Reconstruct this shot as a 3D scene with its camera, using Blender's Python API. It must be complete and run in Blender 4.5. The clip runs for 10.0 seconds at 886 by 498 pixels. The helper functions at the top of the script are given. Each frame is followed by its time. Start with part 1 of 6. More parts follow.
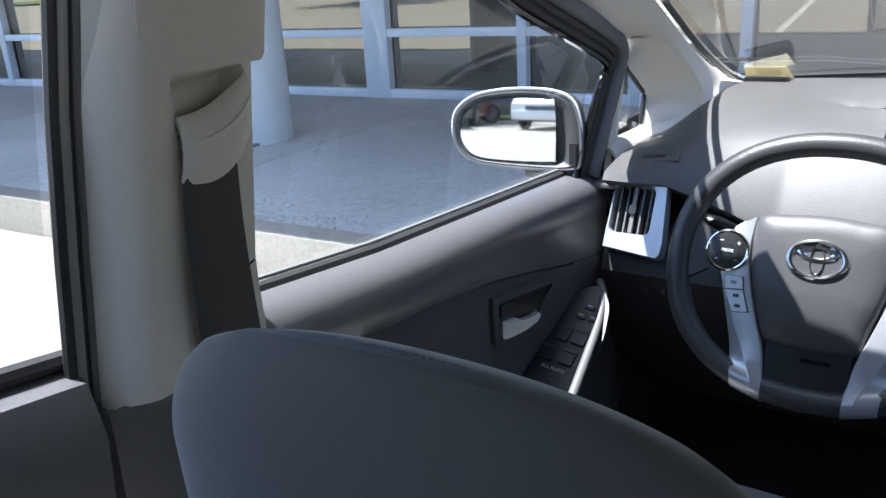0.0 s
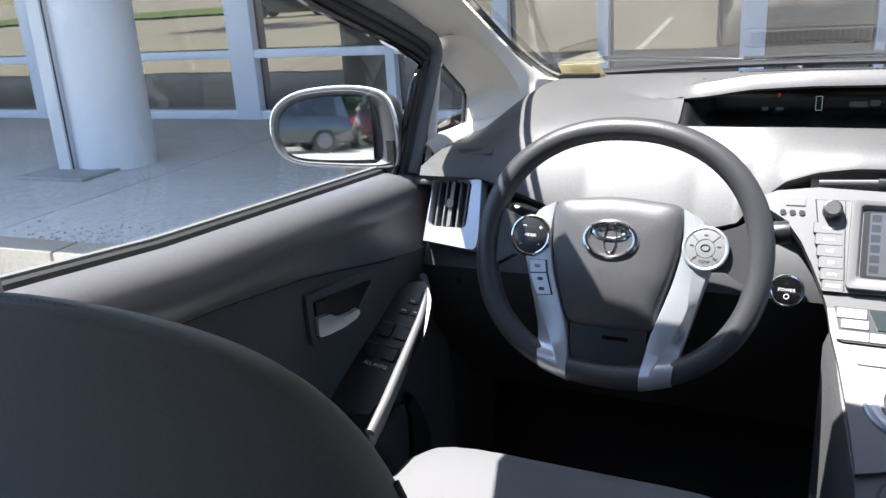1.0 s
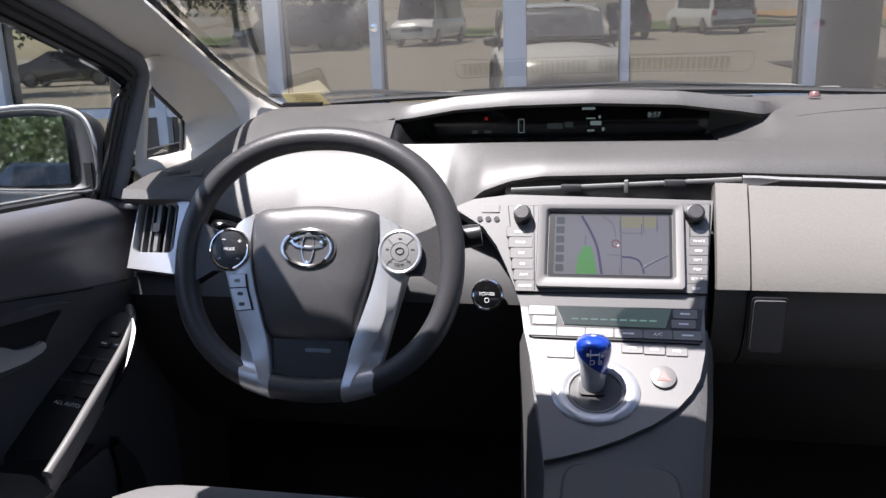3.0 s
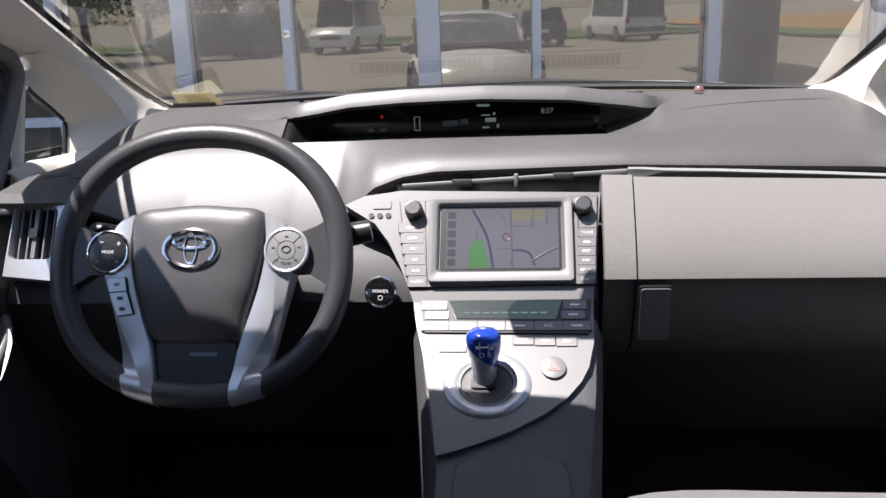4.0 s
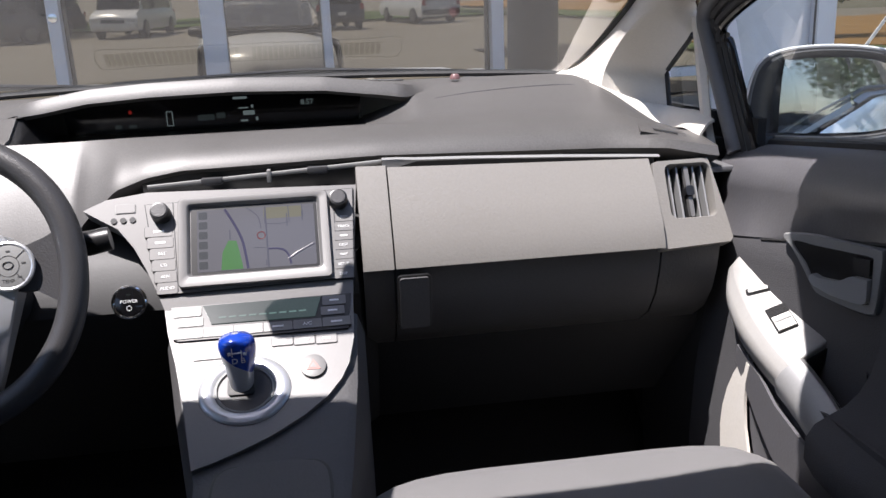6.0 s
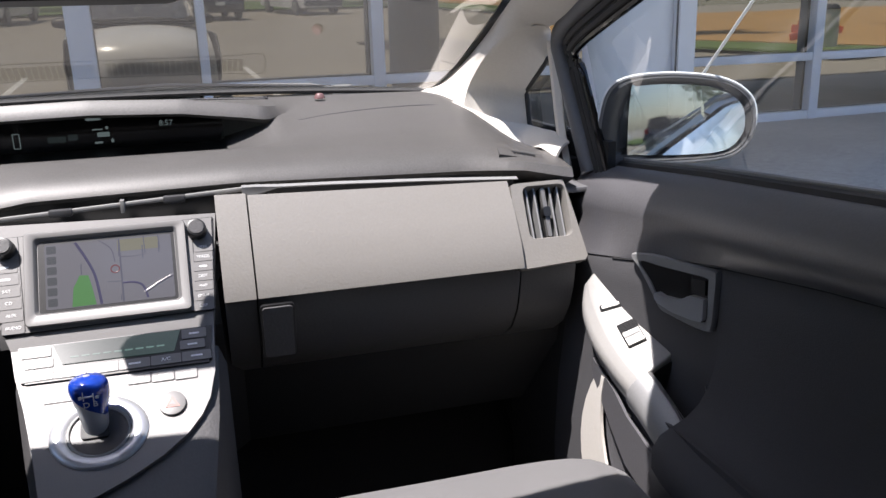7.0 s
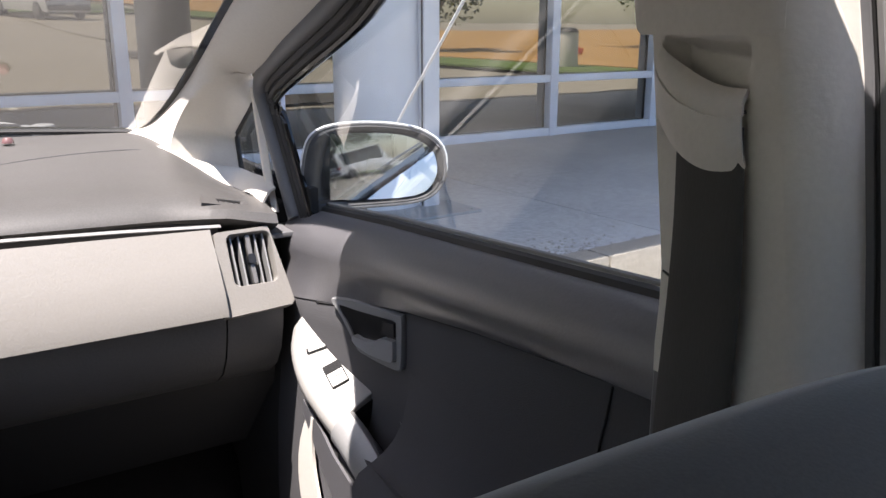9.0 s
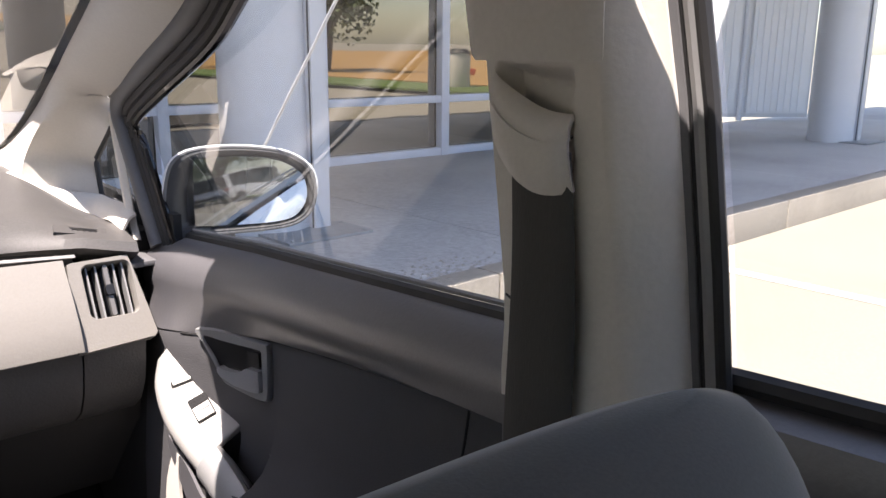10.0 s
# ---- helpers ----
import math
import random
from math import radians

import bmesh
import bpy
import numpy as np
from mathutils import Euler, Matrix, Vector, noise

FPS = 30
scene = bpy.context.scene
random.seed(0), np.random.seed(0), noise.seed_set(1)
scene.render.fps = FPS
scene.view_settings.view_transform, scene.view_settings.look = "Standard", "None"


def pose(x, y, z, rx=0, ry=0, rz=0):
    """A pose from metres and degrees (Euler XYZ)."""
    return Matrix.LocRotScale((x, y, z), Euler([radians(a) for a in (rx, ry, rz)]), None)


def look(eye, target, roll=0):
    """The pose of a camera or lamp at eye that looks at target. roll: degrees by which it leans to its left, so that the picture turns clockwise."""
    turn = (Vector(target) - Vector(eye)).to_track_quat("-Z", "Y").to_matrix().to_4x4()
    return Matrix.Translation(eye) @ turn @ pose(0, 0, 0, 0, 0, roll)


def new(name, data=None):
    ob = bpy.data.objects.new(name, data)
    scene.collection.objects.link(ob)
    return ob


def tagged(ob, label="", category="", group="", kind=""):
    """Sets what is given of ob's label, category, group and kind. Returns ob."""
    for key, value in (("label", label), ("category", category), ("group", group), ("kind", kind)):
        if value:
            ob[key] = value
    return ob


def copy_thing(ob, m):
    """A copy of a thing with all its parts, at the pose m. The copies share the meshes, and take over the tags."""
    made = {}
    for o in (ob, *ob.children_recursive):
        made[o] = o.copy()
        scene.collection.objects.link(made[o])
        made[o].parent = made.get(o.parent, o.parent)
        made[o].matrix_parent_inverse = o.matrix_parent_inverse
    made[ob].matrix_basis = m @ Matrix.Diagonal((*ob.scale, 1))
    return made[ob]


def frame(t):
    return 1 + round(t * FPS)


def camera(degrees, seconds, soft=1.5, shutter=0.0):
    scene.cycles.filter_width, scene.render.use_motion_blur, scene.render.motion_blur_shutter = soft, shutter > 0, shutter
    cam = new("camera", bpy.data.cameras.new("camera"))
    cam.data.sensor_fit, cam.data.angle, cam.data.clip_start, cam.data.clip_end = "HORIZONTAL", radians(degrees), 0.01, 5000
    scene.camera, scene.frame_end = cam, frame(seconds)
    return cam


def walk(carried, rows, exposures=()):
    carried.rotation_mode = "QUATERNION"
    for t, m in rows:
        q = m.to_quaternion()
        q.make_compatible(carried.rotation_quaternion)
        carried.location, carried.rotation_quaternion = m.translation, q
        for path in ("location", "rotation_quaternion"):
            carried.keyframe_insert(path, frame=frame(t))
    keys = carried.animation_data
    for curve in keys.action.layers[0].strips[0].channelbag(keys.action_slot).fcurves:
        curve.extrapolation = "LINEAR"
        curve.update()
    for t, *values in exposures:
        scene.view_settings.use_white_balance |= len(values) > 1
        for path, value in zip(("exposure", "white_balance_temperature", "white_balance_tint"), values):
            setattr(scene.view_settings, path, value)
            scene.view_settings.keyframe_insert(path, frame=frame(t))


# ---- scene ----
cam = camera(57.4, 10.0)
PATH = [
    (0, (-0.194, -0.029, 1.268), (-1.255, 1.535, 0.612), -3.3),
    (0.5, (-0.143, -0.005, 1.248), (-1.098, 1.629, 0.601), -3.8),
    (1, (-0.097, 0.019, 1.223), (-0.931, 1.729, 0.605), -3.4),
    (1.5, (-0.064, 0.033, 1.197), (-0.784, 1.81, 0.628), -2.8),
    (2, (-0.032, 0.042, 1.171), (-0.643, 1.873, 0.648), -2.2),
    (2.5, (-0.003, 0.054, 1.15), (-0.492, 1.93, 0.661), -1.9),
    (3, (0.022, 0.063, 1.135), (-0.359, 1.969, 0.666), -1.8),
    (4.5, (0.086, 0.082, 1.112), (-0.019, 2.026, 0.653), -2.2),
    (5, (0.107, 0.087, 1.11), (0.112, 2.031, 0.638), -2.3),
    (6.5, (0.155, 0.093, 1.144), (0.541, 1.981, 0.611), -2.3),
    (7, (0.175, 0.085, 1.169), (0.691, 1.94, 0.626), -1.8),
    (7.5, (0.195, 0.073, 1.189), (0.821, 1.893, 0.644), -1.3),
    (8, (0.216, 0.057, 1.202), (0.972, 1.826, 0.657), -0.7),
    (8.5, (0.24, 0.043, 1.214), (1.13, 1.751, 0.675), -0.3),
    (9, (0.263, 0.028, 1.222), (1.28, 1.668, 0.699), 0.1),
    (9.5, (0.285, 0.019, 1.224), (1.42, 1.589, 0.726), 0.5),
    (10, (0.303, 0.014, 1.225), (1.529, 1.521, 0.749), 0.5),
]
EXPOSURE = [(0.0, 1.96, 5700, 10), (1.0, 2.03, 6000, 11), (2.0, 1.72, 6100, 14), (3.0, 1.44, 6150, 16), (4.5, 1.30, 6250, 16), (6.5, 1.17, 6200, 17), (8.0, 1.40, 6400, 15), (9.0, 1.70, 6500, 17), (10.0, 1.80, 6750, 20)]
walk(cam, [(t, look(eye, target, roll)) for t, eye, target, roll in PATH], EXPOSURE)

# ---- world and sun ----
SUN_FROM = Vector((-0.34, -0.175, 1.0)).normalized()
world = bpy.data.worlds.new("sky")
scene.world = world
world.use_nodes = True
wn = world.node_tree.nodes
sky = wn.new("ShaderNodeTexSky")
sky.sky_type, sky.sun_disc = "NISHITA", False
sky.sun_elevation = math.asin(SUN_FROM.z)
sky.sun_rotation = math.atan2(SUN_FROM.x, SUN_FROM.y)
world.node_tree.links.new(sky.outputs["Color"], wn["Background"].inputs["Color"])
wn["Background"].inputs["Strength"].default_value = 0.12
sun = new("sun", bpy.data.lights.new("sun", "SUN"))
sun.data.energy, sun.data.angle, sun.data.color = 4.8, radians(0.53), (1.0, 0.95, 0.87)
sun.matrix_world = look(SUN_FROM * 30, (0, 0, 0))


# ---- materials ----
def material(name, color, rough=0.5, metal=0.0, fine=0.0, var=0.08, bump=0.0, broad=3.0, spec=0.5, coat=0.0, stretch=(1, 1, 1)):
    """A surface with grain (fine: its scale per metre, bump: its depth in metres) and broad soft variation."""
    m = bpy.data.materials.new(name)
    m.use_nodes = True
    n, l = m.node_tree.nodes, m.node_tree.links
    b = n["Principled BSDF"]
    b.inputs["Metallic"].default_value = metal
    b.inputs["Specular IOR Level"].default_value = spec
    b.inputs["Coat Weight"].default_value = coat
    tc = n.new("ShaderNodeTexCoord")
    mp = n.new("ShaderNodeMapping")
    mp.inputs["Scale"].default_value = stretch
    l.new(tc.outputs["Object"], mp.inputs["Vector"])
    big = n.new("ShaderNodeTexNoise")
    big.inputs["Scale"].default_value, big.inputs["Detail"].default_value = broad, 6
    l.new(mp.outputs["Vector"], big.inputs["Vector"])
    mix = n.new("ShaderNodeMix")
    mix.data_type = "RGBA"
    mix.inputs["A"].default_value = (*[c * (1 - var) for c in color], 1)
    mix.inputs["B"].default_value = (*[min(1, c * (1 + var)) for c in color], 1)
    fac = big.outputs["Fac"]
    if fine:
        sm = n.new("ShaderNodeTexNoise")
        sm.inputs["Scale"].default_value, sm.inputs["Detail"].default_value = fine, 4
        l.new(mp.outputs["Vector"], sm.inputs["Vector"])
        av = n.new("ShaderNodeMath")
        av.operation = "ADD"
        half = n.new("ShaderNodeMath")
        half.operation = "MULTIPLY_ADD"
        half.inputs[1].default_value, half.inputs[2].default_value = 0.5, 0.0
        l.new(big.outputs["Fac"], av.inputs[0])
        l.new(sm.outputs["Fac"], av.inputs[1])
        l.new(av.outputs[0], half.inputs[0])
        fac = half.outputs[0]
        if bump:
            bp = n.new("ShaderNodeBump")
            bp.inputs["Strength"].default_value, bp.inputs["Distance"].default_value = 0.6, bump
            l.new(sm.outputs["Fac"], bp.inputs["Height"])
            l.new(bp.outputs["Normal"], b.inputs["Normal"])
    sharp = n.new("ShaderNodeMapRange")
    sharp.inputs["From Min"].default_value, sharp.inputs["From Max"].default_value = 0.3, 0.7
    l.new(fac, sharp.inputs["Value"])
    l.new(sharp.outputs["Result"], mix.inputs["Factor"])
    l.new(mix.outputs["Result"], b.inputs["Base Color"])
    rr = n.new("ShaderNodeMapRange")
    rr.inputs["To Min"].default_value, rr.inputs["To Max"].default_value = max(0.02, rough * 0.88), min(1, rough * 1.12)
    l.new(fac, rr.inputs["Value"])
    l.new(rr.outputs["Result"], b.inputs["Roughness"])
    return m


def glass_sheet(name, tint, floor=0.07, veil=0.0):
    """A thin pane: clear or tinted straight through, with gloss that grows at a slant."""
    m = bpy.data.materials.new(name)
    m.use_nodes = True
    n, l = m.node_tree.nodes, m.node_tree.links
    n.remove(n["Principled BSDF"])
    tr, gl, mx = n.new("ShaderNodeBsdfTransparent"), n.new("ShaderNodeBsdfGlossy"), n.new("ShaderNodeMixShader")
    lw, pw, sc = n.new("ShaderNodeLayerWeight"), n.new("ShaderNodeMath"), n.new("ShaderNodeMath")
    lw.inputs["Blend"].default_value = 0.5
    pw.operation, sc.operation = "POWER", "MULTIPLY_ADD"
    pw.inputs[1].default_value = 4.0
    sc.inputs[1].default_value, sc.inputs[2].default_value = 1 - floor, floor
    l.new(lw.outputs["Facing"], pw.inputs[0])
    l.new(pw.outputs[0], sc.inputs[0])
    tr.inputs["Color"].default_value = (*tint, 1)
    gl.inputs["Roughness"].default_value = 0.02
    l.new(sc.outputs[0], mx.inputs[0])
    l.new(tr.outputs[0], mx.inputs[1])
    l.new(gl.outputs[0], mx.inputs[2])
    out = mx
    # Pale diffuse layer imitating veiling glare on the glass.
    if veil:
        di, m2 = n.new("ShaderNodeBsdfDiffuse"), n.new("ShaderNodeMixShader")
        nz = n.new("ShaderNodeTexNoise")
        nz.inputs["Scale"].default_value, nz.inputs["Detail"].default_value = 6, 5
        mr = n.new("ShaderNodeMapRange")
        mr.inputs["To Min"].default_value, mr.inputs["To Max"].default_value = veil * 0.5, veil * 1.5
        di.inputs["Color"].default_value = (0.8, 0.78, 0.74, 1)
        l.new(nz.outputs["Fac"], mr.inputs["Value"])
        l.new(mr.outputs["Result"], m2.inputs[0])
        l.new(mx.outputs[0], m2.inputs[1])
        l.new(di.outputs[0], m2.inputs[2])
        out = m2
    l.new(out.outputs[0], n["Material Output"].inputs["Surface"])
    return m


def glowing(name, color, strength):
    m = bpy.data.materials.new(name)
    m.use_nodes = True
    b = m.node_tree.nodes["Principled BSDF"]
    b.inputs["Base Color"].default_value = (0.01, 0.01, 0.01, 1)
    b.inputs["Emission Color"].default_value = (*color, 1)
    b.inputs["Emission Strength"].default_value = strength
    b.inputs["Roughness"].default_value = 0.2
    return m


PAD = material("grained dash pad", (0.080, 0.077, 0.075), 0.46, fine=420, bump=0.00025, var=0.26)
LOWER = material("dark lower plastic", (0.018, 0.018, 0.019), 0.55, fine=400, bump=0.0002, var=0.1)
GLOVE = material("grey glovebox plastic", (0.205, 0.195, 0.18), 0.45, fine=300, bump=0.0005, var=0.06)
LIGHT = material("pale grey trim", (0.66, 0.625, 0.57), 0.6, fine=220, bump=0.0005, var=0.05)
SILVER = material("satin silver paint", (0.160, 0.157, 0.155), 0.46, metal=0.3, fine=500, var=0.06)
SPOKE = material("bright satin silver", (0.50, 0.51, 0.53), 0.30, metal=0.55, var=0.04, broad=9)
FRAMEGREY = material("dark grey frame plastic", (0.12, 0.12, 0.125), 0.5, fine=200, var=0.08)
ARMGREY = material("mid grey arm plastic", (0.27, 0.27, 0.27), 0.42, metal=0.2, fine=300, var=0.06)
BLACKGREY = material("charcoal plastic", (0.05, 0.05, 0.053), 0.45, fine=250, var=0.1)
CHROME = material("chrome", (0.75, 0.75, 0.76), 0.1, metal=1.0, var=0.03)
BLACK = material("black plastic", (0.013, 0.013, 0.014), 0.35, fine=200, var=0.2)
GLOSSBLACK = material("gloss black", (0.006, 0.006, 0.007), 0.08, var=0.2)
RUBBER = material("black rubber seal", (0.018, 0.018, 0.019), 0.6, fine=120, var=0.2)
WHEELSKIN = material("dark grey wheel skin", (0.042, 0.041, 0.043), 0.40, fine=450, bump=0.0006, var=0.12)
MATTSILVER = material("matt silver plastic", (0.34, 0.33, 0.315), 0.45, metal=0.15, fine=300, var=0.05)
BUTTON = material("grey button plastic", (0.200, 0.200, 0.196), 0.5, fine=300, var=0.06)
FABRIC = material("grey seat cloth", (0.128, 0.125, 0.125), 0.9, fine=900, bump=0.00012, var=0.16)
fuzz = FABRIC.node_tree.nodes["Principled BSDF"].inputs
fuzz["Sheen Weight"].default_value, fuzz["Sheen Roughness"].default_value = 0.35, 0.4
HEADLINER = material("woven headliner", (0.40, 0.38, 0.35), 0.9, fine=500, bump=0.0005, var=0.06)
BELT = material("grey webbing", (0.06, 0.058, 0.055), 0.8, fine=900, bump=0.0006, var=0.15, stretch=(1, 1, 0.15))
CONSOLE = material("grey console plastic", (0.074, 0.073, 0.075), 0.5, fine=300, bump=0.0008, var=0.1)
HUB = material("grained hub plastic", (0.070, 0.068, 0.070), 0.42, fine=500, bump=0.0003, var=0.12)
DOORSKIN = material("grey door vinyl", (0.102, 0.100, 0.107), 0.36, fine=280, bump=0.0004, var=0.12, spec=1.0)
DOORCLOTH = material("dark door cloth", (0.062, 0.061, 0.065), 0.9, fine=600, bump=0.001, var=0.15)
CARPET = material("black carpet", (0.012, 0.012, 0.013), 0.95, fine=400, bump=0.003, var=0.3)
PAINT = material("white pearl paint", (0.72, 0.73, 0.74), 0.25, var=0.03, coat=0.6)
BLUE = material("deep blue gloss", (0.008, 0.045, 0.36), 0.12, fine=90, var=0.35, coat=0.8)
PRINT = material("white print", (0.75, 0.75, 0.75), 0.5, var=0.03)
DARKPRINT = material("dark print", (0.05, 0.05, 0.05), 0.5, var=0.05)
PAPER = material("yellowed paper", (0.68, 0.64, 0.47), 0.8, fine=60, var=0.1)
pn, pl = PAPER.node_tree.nodes, PAPER.node_tree.links
through_light, paper_mix = pn.new("ShaderNodeBsdfTranslucent"), pn.new("ShaderNodeMixShader")
through_light.inputs["Color"].default_value = (0.62, 0.575, 0.43, 1)
paper_mix.inputs[0].default_value = 0.45
pl.new(pn["Principled BSDF"].outputs[0], paper_mix.inputs[1])
pl.new(through_light.outputs[0], paper_mix.inputs[2])
pl.new(paper_mix.outputs[0], pn["Material Output"].inputs["Surface"])
# The windscreen's strong pale layer stands in for haze from the reflected dash.
CLEAR = glass_sheet("windscreen glass", (0.88, 0.9, 0.88), 0.24, veil=0.085)
SIDE = glass_sheet("side window glass", (0.82, 0.86, 0.85), veil=0.012)
CONCRETE = material("worn concrete", (0.45, 0.44, 0.43), 0.85, fine=38, bump=0.004, var=0.30, broad=0.7)
ASPHALT = material("sunbleached asphalt", (0.26, 0.238, 0.195), 0.9, fine=60, bump=0.006, var=0.18, broad=0.4)
KERBSTONE = material("stained kerb concrete", (0.36, 0.32, 0.27), 0.85, fine=50, bump=0.004, var=0.25, broad=1.5)
PLATE = material("weathered steel plate", (0.33, 0.34, 0.35), 0.6, metal=0.3, fine=40, bump=0.001, var=0.2)
WHITEMETAL = material("white painted metal", (0.72, 0.73, 0.75), 0.45, fine=30, var=0.06)
COLUMN = material("pale painted column", (0.60, 0.61, 0.64), 0.5, fine=30, var=0.07)
ALU = material("painted aluminium frame", (0.60, 0.64, 0.74), 0.4, metal=0.1, var=0.05)


# ---- building blocks ----
def thing(name, at, label, category, group="", kind=""):
    e = new(name)
    e.location = at
    e.empty_display_size = 0.05
    return tagged(e, label, category, group, kind)


def part(name, bm, mat, parent=None, label="", smooth=True, sharp=38):
    """Links a bmesh, given in world metres, as one mesh object under a thing or a part."""
    me = bpy.data.meshes.new(name)
    bmesh.ops.recalc_face_normals(bm, faces=bm.faces)
    bm.to_mesh(me)
    bm.free()
    me.materials.append(mat)
    ob = new(name, me)
    if smooth:
        me.shade_smooth()
        me.set_sharp_from_angle(angle=radians(sharp))
    if parent:
        ob.parent = parent
        ob.matrix_parent_inverse = Matrix() if parent.parent else Matrix.Translation(-parent.location)
    if label:
        tagged(ob, label)
    return ob


def solid(name, bm, mat, label, category, group="", kind="", smooth=True):
    return tagged(part(name, bm, mat, None, "", smooth), label, category, group, kind)


def rounded(bm, width, seg=2, angle=30):
    edges = [e for e in bm.edges if len(e.link_faces) == 2 and e.calc_face_angle(0) > radians(angle)]
    if width and edges:
        bmesh.ops.bevel(bm, geom=edges, offset=width, segments=seg, profile=0.6, affect="EDGES", clamp_overlap=True)
    return bm


def block(size, at, bevel=0.0, turn=None, seg=2):
    bm = bmesh.new()
    bmesh.ops.create_cube(bm, size=1)
    bmesh.ops.scale(bm, vec=size, verts=bm.verts)
    rounded(bm, bevel, seg)
    bm.transform(Matrix.Translation(at) @ (turn.to_4x4() if turn else Matrix()))
    return bm


def prism(outline, m, depth, bevel=0.0, seg=2, base=0.0):
    """An outline in the plane of the pose m, raised by depth along its z, from base."""
    bm = bmesh.new()
    lo = [bm.verts.new((x, y, base)) for x, y in outline]
    hi = [bm.verts.new((x, y, base + depth)) for x, y in outline]
    k = len(lo)
    bm.faces.new(lo[::-1])
    bm.faces.new(hi)
    for i in range(k):
        bm.faces.new((lo[i], lo[(i + 1) % k], hi[(i + 1) % k], hi[i]))
    rounded(bm, bevel, seg, 50)
    bm.transform(m)
    return bm


def grid(rows, closed=False, caps=False):
    """A skin over rows of points; closed joins each row's end to its start."""
    bm = bmesh.new()
    v = [[bm.verts.new(p) for p in r] for r in rows]
    k = len(rows[0])
    for a, b in zip(v, v[1:]):
        for i in range(k if closed else k - 1):
            j = (i + 1) % k
            try:
                bm.faces.new((a[i], a[j], b[j], b[i]))
            except ValueError:
                pass
    if caps:
        bm.faces.new(v[0][::-1])
        bm.faces.new(v[-1])
    bmesh.ops.remove_doubles(bm, verts=bm.verts, dist=1e-5)
    return bm


def thick(bm, t):
    """Gives a skin a thickness, to the back of its normals."""
    bmesh.ops.recalc_face_normals(bm, faces=bm.faces)
    bmesh.ops.solidify(bm, geom=bm.faces[:], thickness=t)
    return bm


def smooth_line(pts, n=6, closed=False):
    """A smooth curve through points."""
    p = [Vector(q) for q in pts]
    k, out = len(p), []
    for i in range(k if closed else k - 1):
        a, b, c, d = (p[(i - 1) % k], p[i], p[(i + 1) % k], p[(i + 2) % k]) if closed else (p[max(i - 1, 0)], p[i], p[i + 1], p[min(i + 2, k - 1)])
        for j in range(n):
            t = j / n
            out.append(0.5 * (2 * b + (c - a) * t + (2 * a - 5 * b + 4 * c - d) * t * t + (3 * b - a - 3 * c + d) * t ** 3))
    return out if closed else out + [p[-1]]


def tube(pts, r, n=10, closed=False, flat=1.0, up=(0, 0, 1)):
    """A round bar along points; r may be a list; flat squeezes it along up."""
    p = [Vector(q) for q in pts]
    k, rows = len(p), []
    for i in range(k):
        d = (p[(i + 1) % k] - p[i - 1]) if closed else (p[min(i + 1, k - 1)] - p[max(i - 1, 0)])
        d.normalize()
        s = d.cross(Vector(up))
        s = s.normalized() if s.length > 1e-4 else Vector((1, 0, 0))
        u = s.cross(d)
        ri = r[i] if isinstance(r, (list, tuple)) else r
        rows.append([p[i] + ri * (math.cos(a) * s + flat * math.sin(a) * u) for a in (2 * math.pi * j / n for j in range(n))])
    if closed:
        rows.append(rows[0])
    return grid(rows, closed=True, caps=not closed)


def disc(m, r, depth, bevel=0.0, n=32, r2=None):
    """A round button, plug or cone on the plane of the pose m."""
    bm = bmesh.new()
    bmesh.ops.create_cone(bm, cap_ends=True, segments=n, radius1=r, radius2=r if r2 is None else r2, depth=depth)
    rounded(bm, bevel, 2, 40)
    bm.transform(m @ Matrix.Translation((0, 0, depth / 2)))
    return bm


def ring(m, r, tube_r, n=40, k=8, flat=1.0, sx=1.0):
    rows = []
    for i in range(n + 1):
        a = 2 * math.pi * i / n
        rows.append([m @ Vector((sx * math.cos(a) * (r + tube_r * math.cos(b)), math.sin(a) * (r + tube_r * math.cos(b)), flat * tube_r * math.sin(b))) for b in (2 * math.pi * j / k for j in range(k))])
    return grid(rows, closed=True)


def oblong(w, h, r=0.004, n=4):
    """A rectangle with round corners, about its middle."""
    out = []
    for cx, cy, a0 in ((w / 2 - r, h / 2 - r, 0), (-w / 2 + r, h / 2 - r, 90), (-w / 2 + r, -h / 2 + r, 180), (w / 2 - r, -h / 2 + r, 270)):
        out += [(cx + r * math.cos(radians(a0 + 90 * i / n)), cy + r * math.sin(radians(a0 + 90 * i / n))) for i in range(n + 1)]
    return out


def shifted(outline, dx, dy):
    return [(x + dx, y + dy) for x, y in outline]


def axes(at, x, y, z):
    m = Matrix((Vector(x), Vector(y), Vector(z))).transposed().to_4x4()
    m.translation = at
    return m


def ease(a, b, x):
    t = max(0.0, min(1.0, (x - a) / (b - a)))
    return t * t * (3 - 2 * t)


def along(table, x):
    """Reads a value at x from rows of (x, value), smoothly."""
    if x <= table[0][0]:
        return table[0][1]
    for (a, u), (b, v) in zip(table, table[1:]):
        if x <= b:
            return u + (v - u) * ((x - a) / (b - a))
    return table[-1][1]


